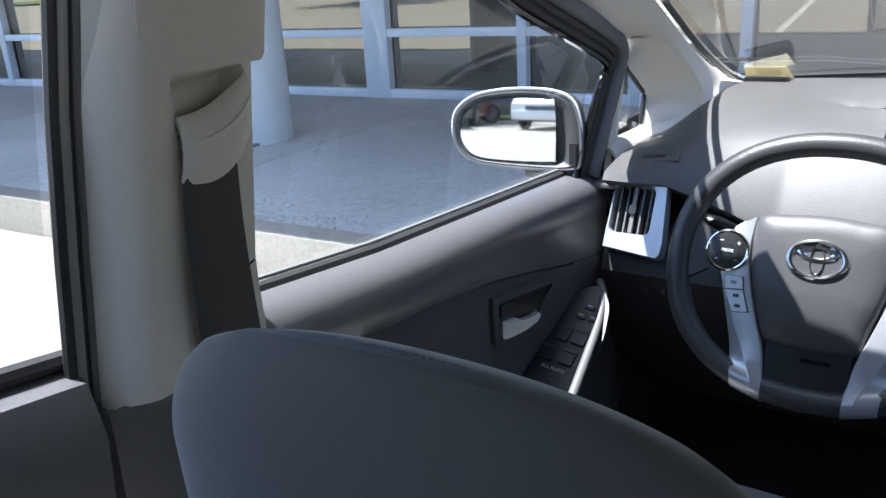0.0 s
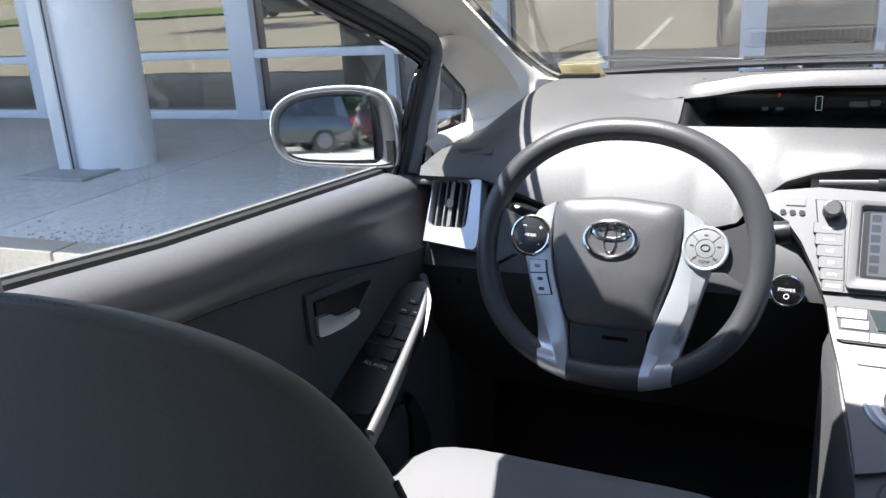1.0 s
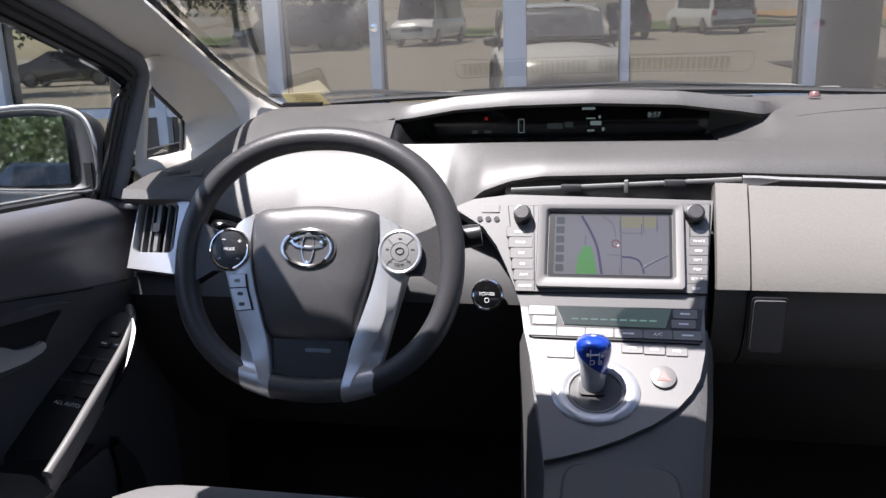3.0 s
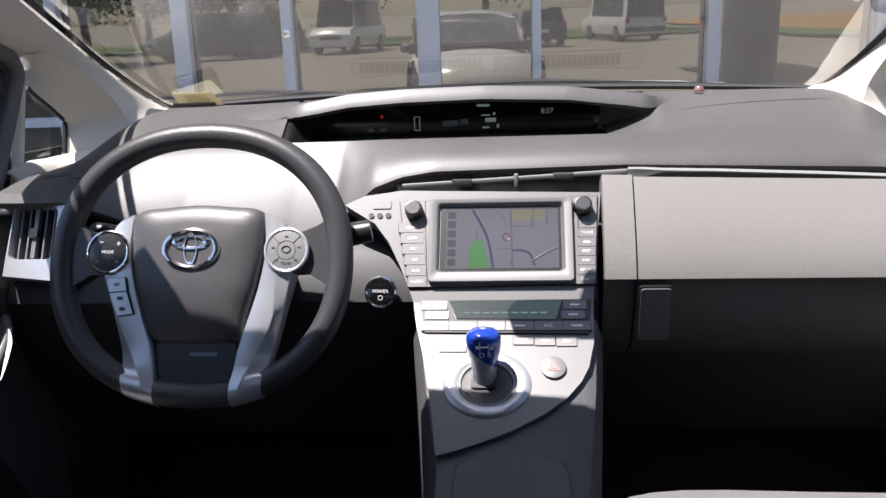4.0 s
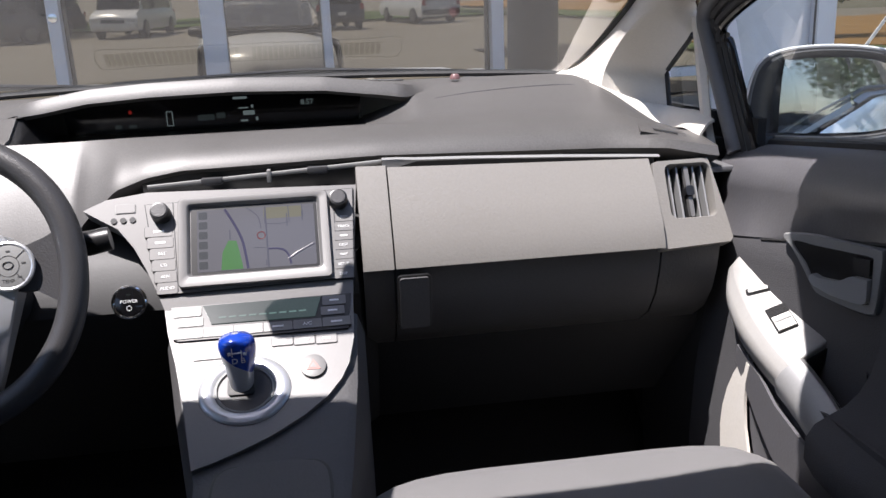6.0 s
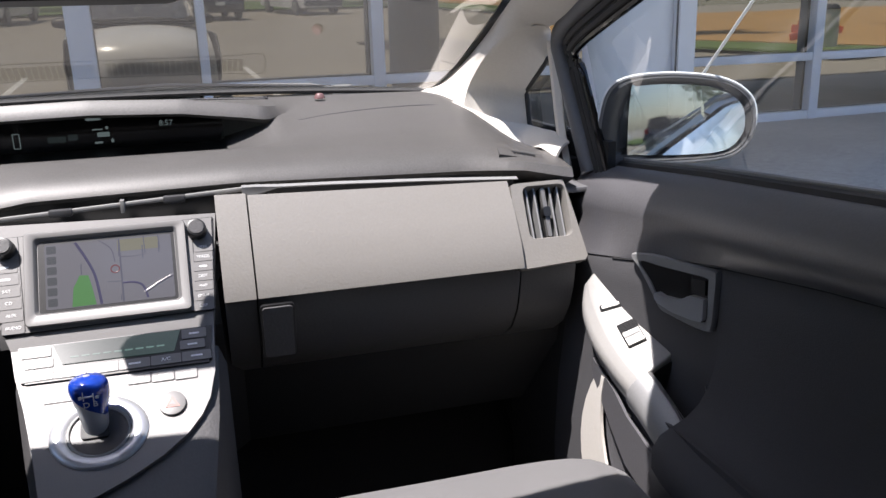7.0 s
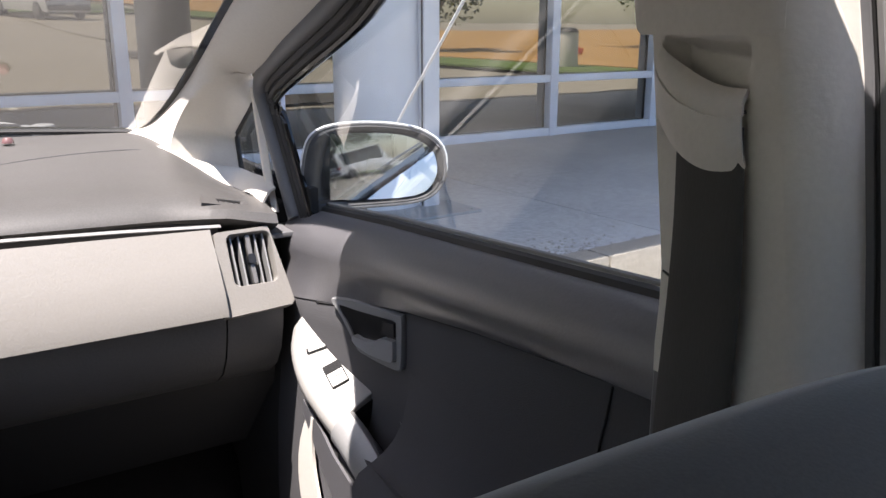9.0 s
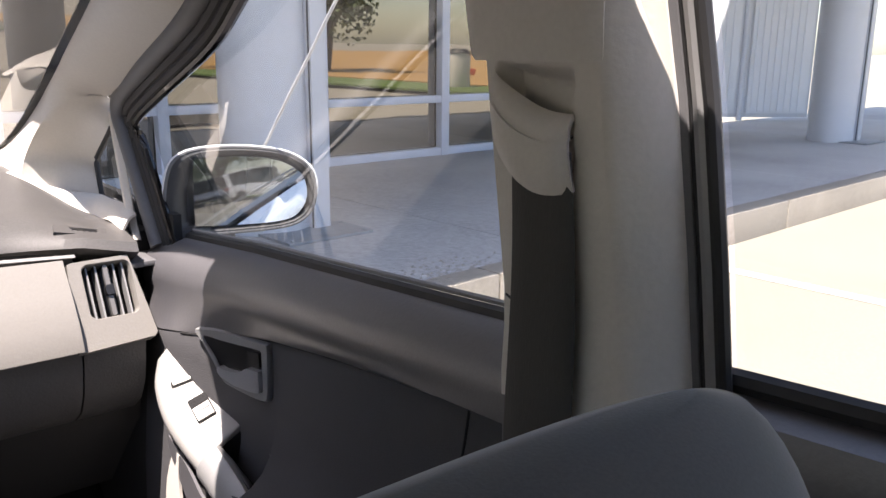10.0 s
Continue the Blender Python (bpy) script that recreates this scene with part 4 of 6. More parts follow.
        part("fan_mark", ring(PM @ Matrix.Translation((0, 0.001, 0.0003)), 0.004, 0.0006, 18, 4, sx=1.3), DARKPRINT, pod)
        for x, y in ((0, 0.0165), (-0.016, 0.003), (0.016, 0.003), (-0.012, -0.012), (0.012, -0.012)):
            part("mark", prism(shifted(oblong(0.0045, 0.0014, 0.0004, 1), x, y), PM, 0.0004), DARKPRINT, pod)
for quad in (((-0.1105, -0.0195), (-0.0885, -0.0190), (-0.0858, -0.0345), (-0.1075, -0.0360)), ((-0.1070, -0.0378), (-0.0855, -0.0362), (-0.0765, -0.0625), (-0.0955, -0.0650))):
    mx_, my_ = sum(p[0] for p in quad) / 4, sum(p[1] for p in quad) / 4
    part("phone_key_gap", prism([(mx_ + (x - mx_) * 1.08, my_ + (y - my_) * 1.08) for x, y in quad][::-1], WH, 0.008, 0.002, base=0.0045), BLACK, wheel)
    k = part("phone_key", prism(list(quad)[::-1], WH, 0.009, 0.002, base=0.0045), SPOKE, wheel, "silver oblong phone key")
    for q in ((0.0,) if my_ > -0.04 else (0.0065, -0.0065)):
        part("mark", prism(shifted(oblong(0.008, 0.0045, 0.002), mx_ - 0.25 * q, my_ + q), WH, 0.0003, base=0.0136), BUTTON if my_ > -0.04 else DARKPRINT, k)
EM = WH @ Matrix.Translation((-0.003, 0.0145, 0.0220))
em = part("emblem", ring(EM, 0.0225, 0.0030, 48, 8, sx=1.42), CHROME, wheel, "chrome oval emblem")
part("inner_oval", ring(EM @ Matrix.Translation((0, 0.008, 0)), 0.0075, 0.0022, 36, 6, sx=2.6), CHROME, em)
part("upright_oval", ring(EM, 0.0185, 0.0022, 36, 6, sx=0.42), CHROME, em)
part("emblem_bed", disc(EM @ Matrix.Diagonal((1.42, 1, 1, 1)) @ Matrix.Translation((0, 0, -0.003)), 0.0235, 0.0028), HUB, em)
part("lower_bridge", prism([(-0.050, -0.098), (-0.048, -0.150), (0.048, -0.150), (0.050, -0.098)], WH, 0.016, 0.004, base=-0.016), BLACK, wheel, "black lower hub piece")
part("bridge_slot", prism(shifted(oblong(0.034, 0.005, 0.002), 0.010, -0.111), WH, 0.0012), GLOSSBLACK, wheel)
col = thing("steering_column", (-0.327, 1.1, 0.83), "dark steering column cover with two stalks", "steering column")
part("cover", tube([WC + Vector((0, 0.035, -0.02)), WC + Vector((0, 0.09, -0.045)), WC + Vector((0, 0.20, -0.10))], [0.075, 0.085, 0.09], 20, flat=0.7), LOWER, col)
part("wiper_stalk", tube([(-0.26, 1.05, 0.885), (-0.20, 1.058, 0.895), (-0.165, 1.063, 0.902), (-0.155, 1.064, 0.904), (-0.128, 1.068, 0.908)], [0.008, 0.008, 0.009, 0.015, 0.014], 14), BLACK, col, "black wiper stalk")
part("signal_stalk", tube([(-0.39, 1.05, 0.90), (-0.45, 1.06, 0.908), (-0.475, 1.063, 0.912), (-0.495, 1.065, 0.914)], [0.008, 0.008, 0.012, 0.011], 14), BLACK, col, "black signal stalk")
sp = thing("switch_cluster", (-0.62, 1.12, 0.80), "small black switches low on the dashboard", "switch")
for k in range(2):
    for j in range(2):
        part("switch", block((0.022, 0.006, 0.016), (-0.60 + 0.028 * j, 1.118, 0.80 - 0.022 * k), 0.002), BLACK, sp)

# ---- windscreen, pillars, roof ----
GLASS_EDGE = [(0.572, 1.532, 1.045), (0.607, 1.433, 1.093), (0.611, 1.288, 1.163), (0.609, 1.119, 1.243), (0.606, 0.991, 1.300), (0.600, 0.864, 1.342)]


def screen_rows():
    """The windscreen, arched across, from the dashboard up to the roof."""
    rows = []
    for k in range(13):
        v = k / 12
        s = v * (len(GLASS_EDGE) - 1)
        i = min(int(s), len(GLASS_EDGE) - 2)
        e = Vector(GLASS_EDGE[i]).lerp(Vector(GLASS_EDGE[i + 1]), s - i)
        row = []
        for j in range(25):
            u = -1.06 + 2.12 * j / 24
            row.append((e.x * u, e.y + 0.07 * (1 - u * u) * (1 - 0.6 * v), e.z + 0.035 * (1 - u * u) * (0.4 + v)))
        rows.append(row)
    return rows


ws = part("window_1", grid(screen_rows()), CLEAR)
tagged(ws, "large raked windscreen, clear with a pale glare veil mixed in", "windscreen", kind="structure")
ws.visible_shadow = False
band = thing("windscreen_border", (0, 1.5, 1.05), "black border along the foot of the windscreen", "windscreen border")
part("lower_band", thick(grid([[Vector(p) + Vector((0, 0.004 + q, 0.006)) for p in screen_rows()[0]] for q in (0.0, 0.012, 0.03)]), 0.002), GLOSSBLACK, band)
part("seal", tube([Vector(p) + Vector((0, 0, 0.002)) for p in screen_rows()[0][1:-1]], 0.0085, 8, flat=0.7), RUBBER, band)
# the glass edge of the front pillars, from the foot corner up to the roof
CORNER = [(0.515, 1.566, 1.048), (0.547, 1.545, 1.050), (0.576, 1.505, 1.062), (0.593, 1.431, 1.097), (0.600, 1.332, 1.142), (0.602, 1.272, 1.172), (0.603, 1.214, 1.200), (0.603, 1.161, 1.225), (0.603, 1.076, 1.263), (0.602, 0.991, 1.299), (0.597, 0.864, 1.342), (0.598, 0.80, 1.358)]
RIDGE = [(0.571, 1.362, 1.013), (0.576, 1.368, 1.040), (0.586, 1.368, 1.069), (0.600, 1.332, 1.111), (0.618, 1.280, 1.146), (0.648, 1.258, 1.157), (0.678, 1.262, 1.156)]
RAILLINE = [(0.684, 1.200, 1.168), (0.680, 1.10, 1.201), (0.663, 0.90, 1.257), (0.64, 0.75, 1.312), (0.612, 0.66, 1.345)]
QEDGE = [(0.685, 1.361, 0.992), (0.686, 1.368, 1.020), (0.686, 1.376, 1.046), (0.686, 1.335, 1.075), (0.686, 1.292, 1.100), (0.687, 1.283, 1.115), (0.687, 1.276, 1.132)]


def ruled(a, b, n, push, sharp_in=1.0):
    """A skin between two smooth curves of as many points, pushed out in its middle."""
    return [[p.lerp(q, i / n) + Vector(push) * math.sin(math.pi * (i / n) ** sharp_in) for i in range(n + 1)] for p, q in zip(smooth_line(a, 4), smooth_line(b, 4))]


for s in (-1, 1):
    part("side_band", flipped(thick(grid([[Vector(p) + Vector(d) for d in ((-0.010, 0.004, 0.000), (-0.004, 0.003, 0.000), (0.001, 0.002, 0.000))] for p in smooth_line(CORNER, 4)]), 0.002), s, -0.012 if s < 0 else 0.0), GLOSSBLACK, band, "black printed glass edge")

for s in (-1, 1):
    dz, dx = (-0.012, -0.008) if s < 0 else (0.0, 0.0)

    def placed(bm):
        bm = flipped(bm, s, dz)
        bm.transform(Matrix.Translation((dx, 0, 0)))
        return bm
    pt = thing("pillar_trim", (s * 0.64, 1.2, 1.1), "pale grey plastic front pillar trim, sunlit", "pillar trim", "front pillar trims")
    face = grid(ruled(CORNER, RIDGE + RAILLINE, 12, (-0.006, -0.004, -0.004), 0.8))
    lump = bpy.data.meshes.new("lump")
    grid(ruled(RIDGE, QEDGE, 12, (0.008, 0.010, 0.004))).to_mesh(lump)
    face.from_mesh(lump)
    bmesh.ops.remove_doubles(face, verts=face.verts, dist=0.0002)
    part("cover", placed(thick(face, 0.003)), LIGHT, pt, "pale pillar cover round the quarter window", sharp=80)
    foot_in = smooth_line([(x, y, pad_top(x, y) - 0.003) for x, y in ((0.556, 1.376), (0.585, 1.352), (0.622, 1.340), (0.652, 1.328), (0.667, 1.300), (0.668, 1.255), (0.670, 1.205))], 4)
    foot_out = smooth_line([(0.568, 1.366, 1.016), (0.610, 1.364, 1.007), (0.652, 1.363, 0.999), (0.684, 1.361, 0.993), (0.688, 1.300, 0.993), (0.688, 1.250, 0.994), (0.690, 1.205, 0.985)], 4)
    foot = grid([[a.lerp(b, q / 5) + Vector((0, 0, 0.005 * math.sin(math.pi * q / 5))) for q in range(6)] for a, b in zip(foot_in, foot_out)])
    part("foot", placed(thick(foot, -0.004)), LIGHT, pt, "pale lower foot of the trim")
    edge_l = [(1.276, 1.134), (1.262, 1.085), (1.246, 1.030), (1.232, 0.985), (1.214, 0.950)]
    part("upright", placed(thick(grid([[(0.688, y + 0.010, z), (0.684, y + 0.005, z), (0.683, y - 0.008, z), (0.690, y - 0.016, z)] for y, z in edge_l]), 0.003)), LIGHT, pt, "slim pale upright behind the quarter window")
    # quarter window
    q = thing("quarter_window", (s * 0.69, 1.33, 0.99), "small fixed quarter window with a black edge", "car window", "quarter windows")
    qp = [(0.690, 1.225, 0.985), (0.690, 1.366, 0.985), (0.690, 1.384, 1.050), (0.690, 1.288, 1.112), (0.690, 1.258, 1.10)]
    bm = bmesh.new()
    bm.faces.new([bm.verts.new((x + 0.008, y, z)) for x, y, z in qp])
    pane = part("pane", placed(bm), SIDE, q)
    pane.visible_shadow = False
    part("edge", placed(tube([(0.688, 1.235, 0.993), (0.688, 1.352, 0.992), (0.688, 1.361, 0.998), (0.688, 1.374, 1.046), (0.688, 1.370, 1.054), (0.688, 1.282, 1.108)], 0.0042, 8)), RUBBER, q, "black rubber edge")
    # door frame upright and roof rail
    fr = thing("door_frame", (s * 0.70, 1.1, 1.0), "grey door window frame with black rubber seals", "door frame", "door frames")
    line = smooth_line([(0.708, 1.168, 0.945), (0.703, 1.212, 1.03), (0.698, 1.246, 1.100), (0.695, 1.256, 1.134), (0.691, 1.222, 1.162), (0.683, 1.10, 1.202), (0.665, 0.89, 1.263), (0.64, 0.74, 1.318), (0.615, 0.58, 1.365)], 5)
    part("trim", flipped(tube(line, 0.014, 10, up=(1, 0, 0)), s, dz), FRAMEGREY, fr, "dark grey frame trim")
    for off, r, mt in ((0.018, 0.009, RUBBER), (0.032, 0.008, RUBBER), (0.043, 0.006, GLOSSBLACK)):
        seal = [p + Vector((0.006 + 0.1 * off, -off if i < 17 else -0.55 * off, -off * (0.15 if i < 12 else 0.8))) for i, p in enumerate(line)]
        part("seal", flipped(tube(seal, r, 8, up=(1, 0, 0)), s, dz), mt, fr)

# ---- front doors ----
BELT_R = [(-0.9, 1.07), (0.0, 1.045), (0.25, 1.025), (0.447, 1.011), (0.54, 1.004), (0.727, 0.990), (0.916, 0.976), (1.17, 0.951), (1.40, 0.93)]
CREASE = [(0.45, 0.075), (0.70, 0.083), (0.86, 0.095), (1.12, 0.120)]
BELT_L = [(-0.9, 1.06), (0.0, 1.04), (0.25, 1.005), (0.45, 0.987), (0.64, 0.967), (1.19, 0.934), (1.40, 0.915)]
DOOR_X = [(0.40, 0.728), (0.86, 0.727), (0.94, 0.712), (1.01, 0.693), (1.10, 0.680), (1.20, 0.674)]


def belt(y, s):
    return along(BELT_L if s < 0 else BELT_R, y)


def front_door(s):
    dz = -0.024 if s < 0 else 0.0
    who = "driver's" if s < 0 else "passenger's"
    d = thing("front_door", (s * 0.72, 0.8, 0.35), f"closed {who} door, dark grey vinyl and cloth", "car door", "front doors", "structure")
    ys = [0.36 + 0.83 * i / 30 for i in range(31)]
    rows = []
    for y in ys:
        b, x, h = belt(y, s), along(DOOR_X, y), along(CREASE, y)
        f = 0.012 * ease(0.9, 1.19, y)
        g = 0.010 if s < 0 else 0.0
        rows.append([(0.752, y, b - 0.012), (0.745, y, b), (0.738, y, b + 0.001), (0.728 - f - 0.2 * g, y, b - 0.003 + 0.2 * g), (0.718 - f - 0.6 * g, y, b - 0.011 + 0.3 * g), (0.710 - f - 0.8 * g, y, b - 0.023 + 0.4 * g), (0.705 - f - 0.6 * g, y, b - 0.038), (0.703 - f, y, b - 0.052), (0.706 - f, y, b - 0.064), (0.4 * (0.703 - f) + 0.6 * x, y, b - h + 0.006), (x + 0.003, y, b - h)])
    part("upper_roll", flipped(thick(grid(rows), -0.004), s), DOORSKIN, d, "padded grey vinyl upper roll")
    rows = []
    for y in ys:
        b, x = belt(y, s), along(DOOR_X, y)
        h = along(CREASE, y)
        rows.append([(x + 0.003, y, b - h + 0.002), (x - 0.001, y, b - h - 0.004), (x, y, b - 0.15), (x, y, b - 0.22), (x - 0.002, y, 0.70), (x - 0.006, y, 0.62), (x - 0.012, y, 0.50), (x - 0.01, y, 0.33)])
    part("insert", flipped(thick(grid(rows), -0.004), s), DOORCLOTH, d, "dark woven cloth insert")
    part("seam", flipped(tube([(along(DOOR_X, y) - 0.0005, y, belt(y, s) - along(CREASE, y) - 0.002) for y in ys[4:26]], 0.0018, 6), s), CARPET, d)
    part("seam", flipped(tube(smooth_line([(0.7265, 0.497, 0.925), (0.7265, 0.503, 0.89), (0.7262, 0.510, 0.855), (0.7255, 0.514, 0.78), (0.7245, 0.516, 0.70)], 4), 0.0013, 6), s), CARPET, d)
    # waist seal
    part("waist_seal", flipped(tube([(0.742, y, belt(y, s) + 0.004) for y in ys], 0.008, 8, up=(1, 0, 0)), s), RUBBER, d, "black waist seal")
    part("seal_lip", flipped(tube([(0.748, y, belt(y, s) + 0.013) for y in ys], 0.003, 6, up=(1, 0, 0)), s), BUTTON, d, "thin grey seal lip")
    # handle: a bezel round a dark cup, the lever low in it, a lock tab at its rear end
    hz_ = -0.022 if s < 0 else 0.0
    H = axes((0.705, 0.94, 0.84 + hz_), (0.225, -0.974, 0), (0, 0, 1), (-0.974, -0.225, 0))

    def eased(pts, n=4):
        return [(p.x, p.y) for p in smooth_line([(x, y, 0) for x, y in pts], n, True)]
    bez = eased([(-0.0655, 0.0255), (-0.050, 0.031), (-0.014, 0.0365), (0.024, 0.0378), (0.073, 0.0390), (0.0815, 0.0345), (0.0808, 0.002), (0.0785, -0.031), (0.072, -0.0385), (0.050, -0.0400), (0.009, -0.0370), (-0.010, -0.0325), (-0.029, -0.0100), (-0.050, 0.0130)])
    cup = eased([(-0.0485, 0.0205), (-0.008, 0.0235), (0.041, 0.0265), (0.066, 0.0275), (0.069, 0.020), (0.069, -0.022), (0.064, -0.0285), (0.050, -0.0290), (0.019, -0.0295), (-0.008, -0.0245), (-0.0265, -0.0020)])
    rows = [[H @ Vector((x, y, d)) for x, y in line] for line, d in ((bez, -0.010), (bez, 0.002), ([(0.012 + (x - 0.012) * 0.975, -0.001 + (y + 0.001) * 0.955) for x, y in bez], 0.0045))]
    rim_in = [min(range(len(cup)), key=lambda i: (cup[i][0] - x) ** 2 + (cup[i][1] - y) ** 2) for x, y in bez]
    rows += [[H @ Vector((*cup[i], 0.0040)) for i in rim_in], [H @ Vector((*cup[i], -0.004)) for i in rim_in]]
    # Left bezel coloured like the dark cloth, so that it sinks into the shade.
    part("handle_bezel", flipped(grid(rows, closed=True), s, dz), ARMGREY if s > 0 else DOORCLOTH, d, "handle bezel")
    part("handle_cup", flipped(prism(cup, H, 0.001, 0.0, base=0.0008), s, dz), BLACK, d, "dark handle cup")
    lev = [(-0.0136, -0.0141), (-0.0098, -0.0103), (0.0012, -0.0125), (0.0122, -0.0117), (0.0240, -0.0105), (0.0339, -0.0067), (0.0420, -0.001), (0.0475, 0.0012), (0.0685, 0.0023), (0.0690, -0.0230), (0.0640, -0.0270), (0.0500, -0.0285), (0.0194, -0.0285), (-0.0058, -0.0240), (-0.0130, -0.0190)]
    part("pull_handle", flipped(prism(lev[::-1], H, 0.009, 0.0028, 3, base=0.0012), s, dz), SPOKE, d, "satin silver pull handle")
    part("lock_tab", flipped(prism([(0.0455, 0.0045), (0.0672, 0.0065), (0.0668, 0.0245), (0.0450, 0.0225)], H, 0.005, 0.001, base=0.0015), s, dz), LOWER, d, "dark lock tab")
    if s > 0:
        AX = Vector((0.868, -0.02, 0.49)).normalized()
        AY = Vector((-0.06, 0.898, 0.435))
        AY = (AY - AX * AX.dot(AY)).normalized()
        A = axes((0.692, 0.937, 0.736), AX, AY, AX.cross(AY))
        top_ = smooth_line([(0.0272, 0.1769, 0), (0.0364, 0.144, 0), (0.0408, 0.1028, 0), (0.0380, 0.0474, 0), (0.0313, -0.0007, 0)], 5) + smooth_line([(-0.0315, -0.0030, 0), (-0.0300, 0.0396, 0), (-0.0215, 0.0905, 0), (-0.0060, 0.1403, 0), (0.0090, 0.1690, 0)], 5)
        wall_ = smooth_line([(0.0272, 0.1815, 0), (0.0400, 0.144, 0), (0.0440, 0.1028, 0), (0.0410, 0.0474, 0), (0.0345, -0.0030, 0)], 5) + smooth_line([(-0.0520, -0.0050, 0), (-0.0500, 0.0396, 0), (-0.0430, 0.0905, 0), (-0.0240, 0.1420, 0), (0.0020, 0.1735, 0)], 5)
        mid_ = [a.lerp(b, 0.5) for a, b in zip(top_, wall_)]
        inside = [Vector((0.004 + (p.x - 0.004) * 0.5, 0.08 + (p.y - 0.08) * 0.5, 0)) for p in top_]
        sw = part("switch_panel", grid([[A @ Vector((p.x, p.y, h)) for p in line] for line, h in ((inside, -0.0004), ([Vector((0.004 + (p.x - 0.004) * 0.95, 0.08 + (p.y - 0.08) * 0.98, 0)) for p in top_], -0.0002), (top_, -0.001), (mid_, -0.004), ([a.lerp(b, 0.85) for a, b in zip(top_, wall_)], -0.010), (wall_, -0.020), (wall_, -0.045))][::-1], closed=True, caps=True), MATTSILVER, d, "matt silver switch panel", sharp=50)
        lockm = A @ Matrix.Translation((0.009, 0.1125, 0)) @ pose(0, 0, 0, 0, 0, -23)
        part("lock_switch", prism(oblong(0.031, 0.0105, 0.003), lockm, 0.0012, 0.0004), CARPET, sw)
        part("lock_button", prism(oblong(0.025, 0.0060, 0.002), lockm, 0.0035, 0.0015), MATTSILVER, sw)
        WELL = A @ Matrix.Translation((0.0042, 0.0582, 0)) @ pose(0, 0, 0, 0, 0, -12)
        part("switch_well", prism(oblong(0.0265, 0.0405, 0.002), WELL, 0.0012), CARPET, sw, "black switch well")
        part("window_switch", prism([(-0.0115, -0.0185), (0.0115, -0.0185), (0.0115, 0.003), (-0.0115, 0.003)], WELL, 0.0045, 0.0015), MATTSILVER, sw, "silver window switch")
        part("switch_ridge", prism([(-0.0105, -0.006), (0.0105, -0.006), (0.0105, -0.003), (-0.0105, -0.003)], WELL, 0.0056, 0.0006), BUTTON, sw)
        rail = [[A @ Vector((x, y, h)) for x, h in ((-0.0150 + dxr, -0.030), (-0.0170 + dxr, -0.006), (-0.0210 + dxr, -0.0015), (-0.0300 + dxr, -0.001), (-0.0420 + dxr, -0.005), (-0.0510 + dxr, -0.014), (-0.0545 + dxr, -0.026), (-0.0540 + dxr, -0.045))] for y, dxr in ((-0.003, 0.002), (-0.020, 0.001), (-0.045, -0.002), (-0.070, -0.006), (-0.088, -0.010))]
        part("arm_rail", thick(grid(rail), -0.004), ARMGREY, d, "smooth grey armrest rail")
        lip_ = smooth_line([(0.0345, -0.004, -0.008), (0.0335, -0.035, 0.006), (0.0265, -0.066, 0.006), (0.0150, -0.082, 0.002), (0.0000, -0.089, 0.0), (-0.0250, -0.089, -0.002)], 4)
        cupw = [[A @ p, A @ (p.lerp(Vector((0.004, -0.04, p.z)), 0.12) + Vector((0, 0, -0.012))), A @ (p.lerp(Vector((0.004, -0.04, 0)), 0.25) + Vector((0, 0, -0.045))), A @ Vector((0.004, -0.04, -0.060))] for p in lip_ + [Vector((-0.0185, -0.045, -0.004)), Vector((-0.0170, -0.006, -0.004)), Vector((0.0345, -0.004, -0.008))]]
        part("pull_cup", thick(grid(cupw), 0.002), BLACK, d, "deep black pull cup")
        shoulder = [[A @ p, A @ (p + Vector((0.006, -0.006, 0.001))), A @ (p + Vector((0.016, -0.018, -0.004))), A @ (p + Vector((0.03, -0.05, -0.03)))] for p in lip_]
        part("cup_lip", thick(grid(shoulder), -0.003), DOORCLOTH, d, "cloth lip round the pull cup")
        arm_rows = [[(0.7275, y, z + 0.12), (0.724, y, z + 0.075), (0.716, y, z + 0.045), (0.704, y, z + 0.024), (0.688, y, z + 0.010), (0.668, y, z), (0.653, y, z - 0.008), (0.643, y, z - 0.024), (0.643, y, z - 0.050), (0.660, y, z - 0.08), (0.72, y, 0.55)] for y, z in ((0.858, 0.690), (0.80, 0.683), (0.70, 0.680), (0.55, 0.68), (0.42, 0.69))]
        part("arm_body", thick(grid(arm_rows), -0.004), DOORCLOTH, d, "moulded armrest")
        under = [[(0.661, y, zt - 0.01), (0.661, y, (zt + zl) / 2), (0.661, y, zl), (0.678, y, zl - 0.012), (0.73, y, zl - 0.014)] for y, zt, zl in ((1.047, 0.715, 0.683), (0.987, 0.695, 0.626), (0.947, 0.672, 0.594), (0.86, 0.648, 0.57), (0.70, 0.65, 0.56))]
        part("arm_underside", thick(grid(under), -0.004), DOORSKIN, d, "moulded underside of the armrest")
    else:
        rail = smooth_line([(0.664, 1.100, 0.786), (0.646, 1.075, 0.772), (0.634, 1.03, 0.748), (0.624, 0.97, 0.727), (0.615, 0.91, 0.708), (0.609, 0.86, 0.690), (0.606, 0.812, 0.672)], 4)
        part("arm_rail", flipped(tube(rail, [0.003] + [0.0068] * (len(rail) - 1), 12), s), SILVER, d, "satin silver armrest rail")
        flank = [[(p.x + 0.001, p.y, p.z), (p.x - 0.001, p.y, p.z - 0.015), (p.x + 0.006, p.y, p.z - 0.040), (p.x + 0.025, p.y, p.z - 0.060), (p.x + 0.06, p.y, p.z - 0.07)] for p in rail]
        part("arm_flank", flipped(thick(grid(flank), 0.003), s), FRAMEGREY, d, "grey outer flank of the armrest")
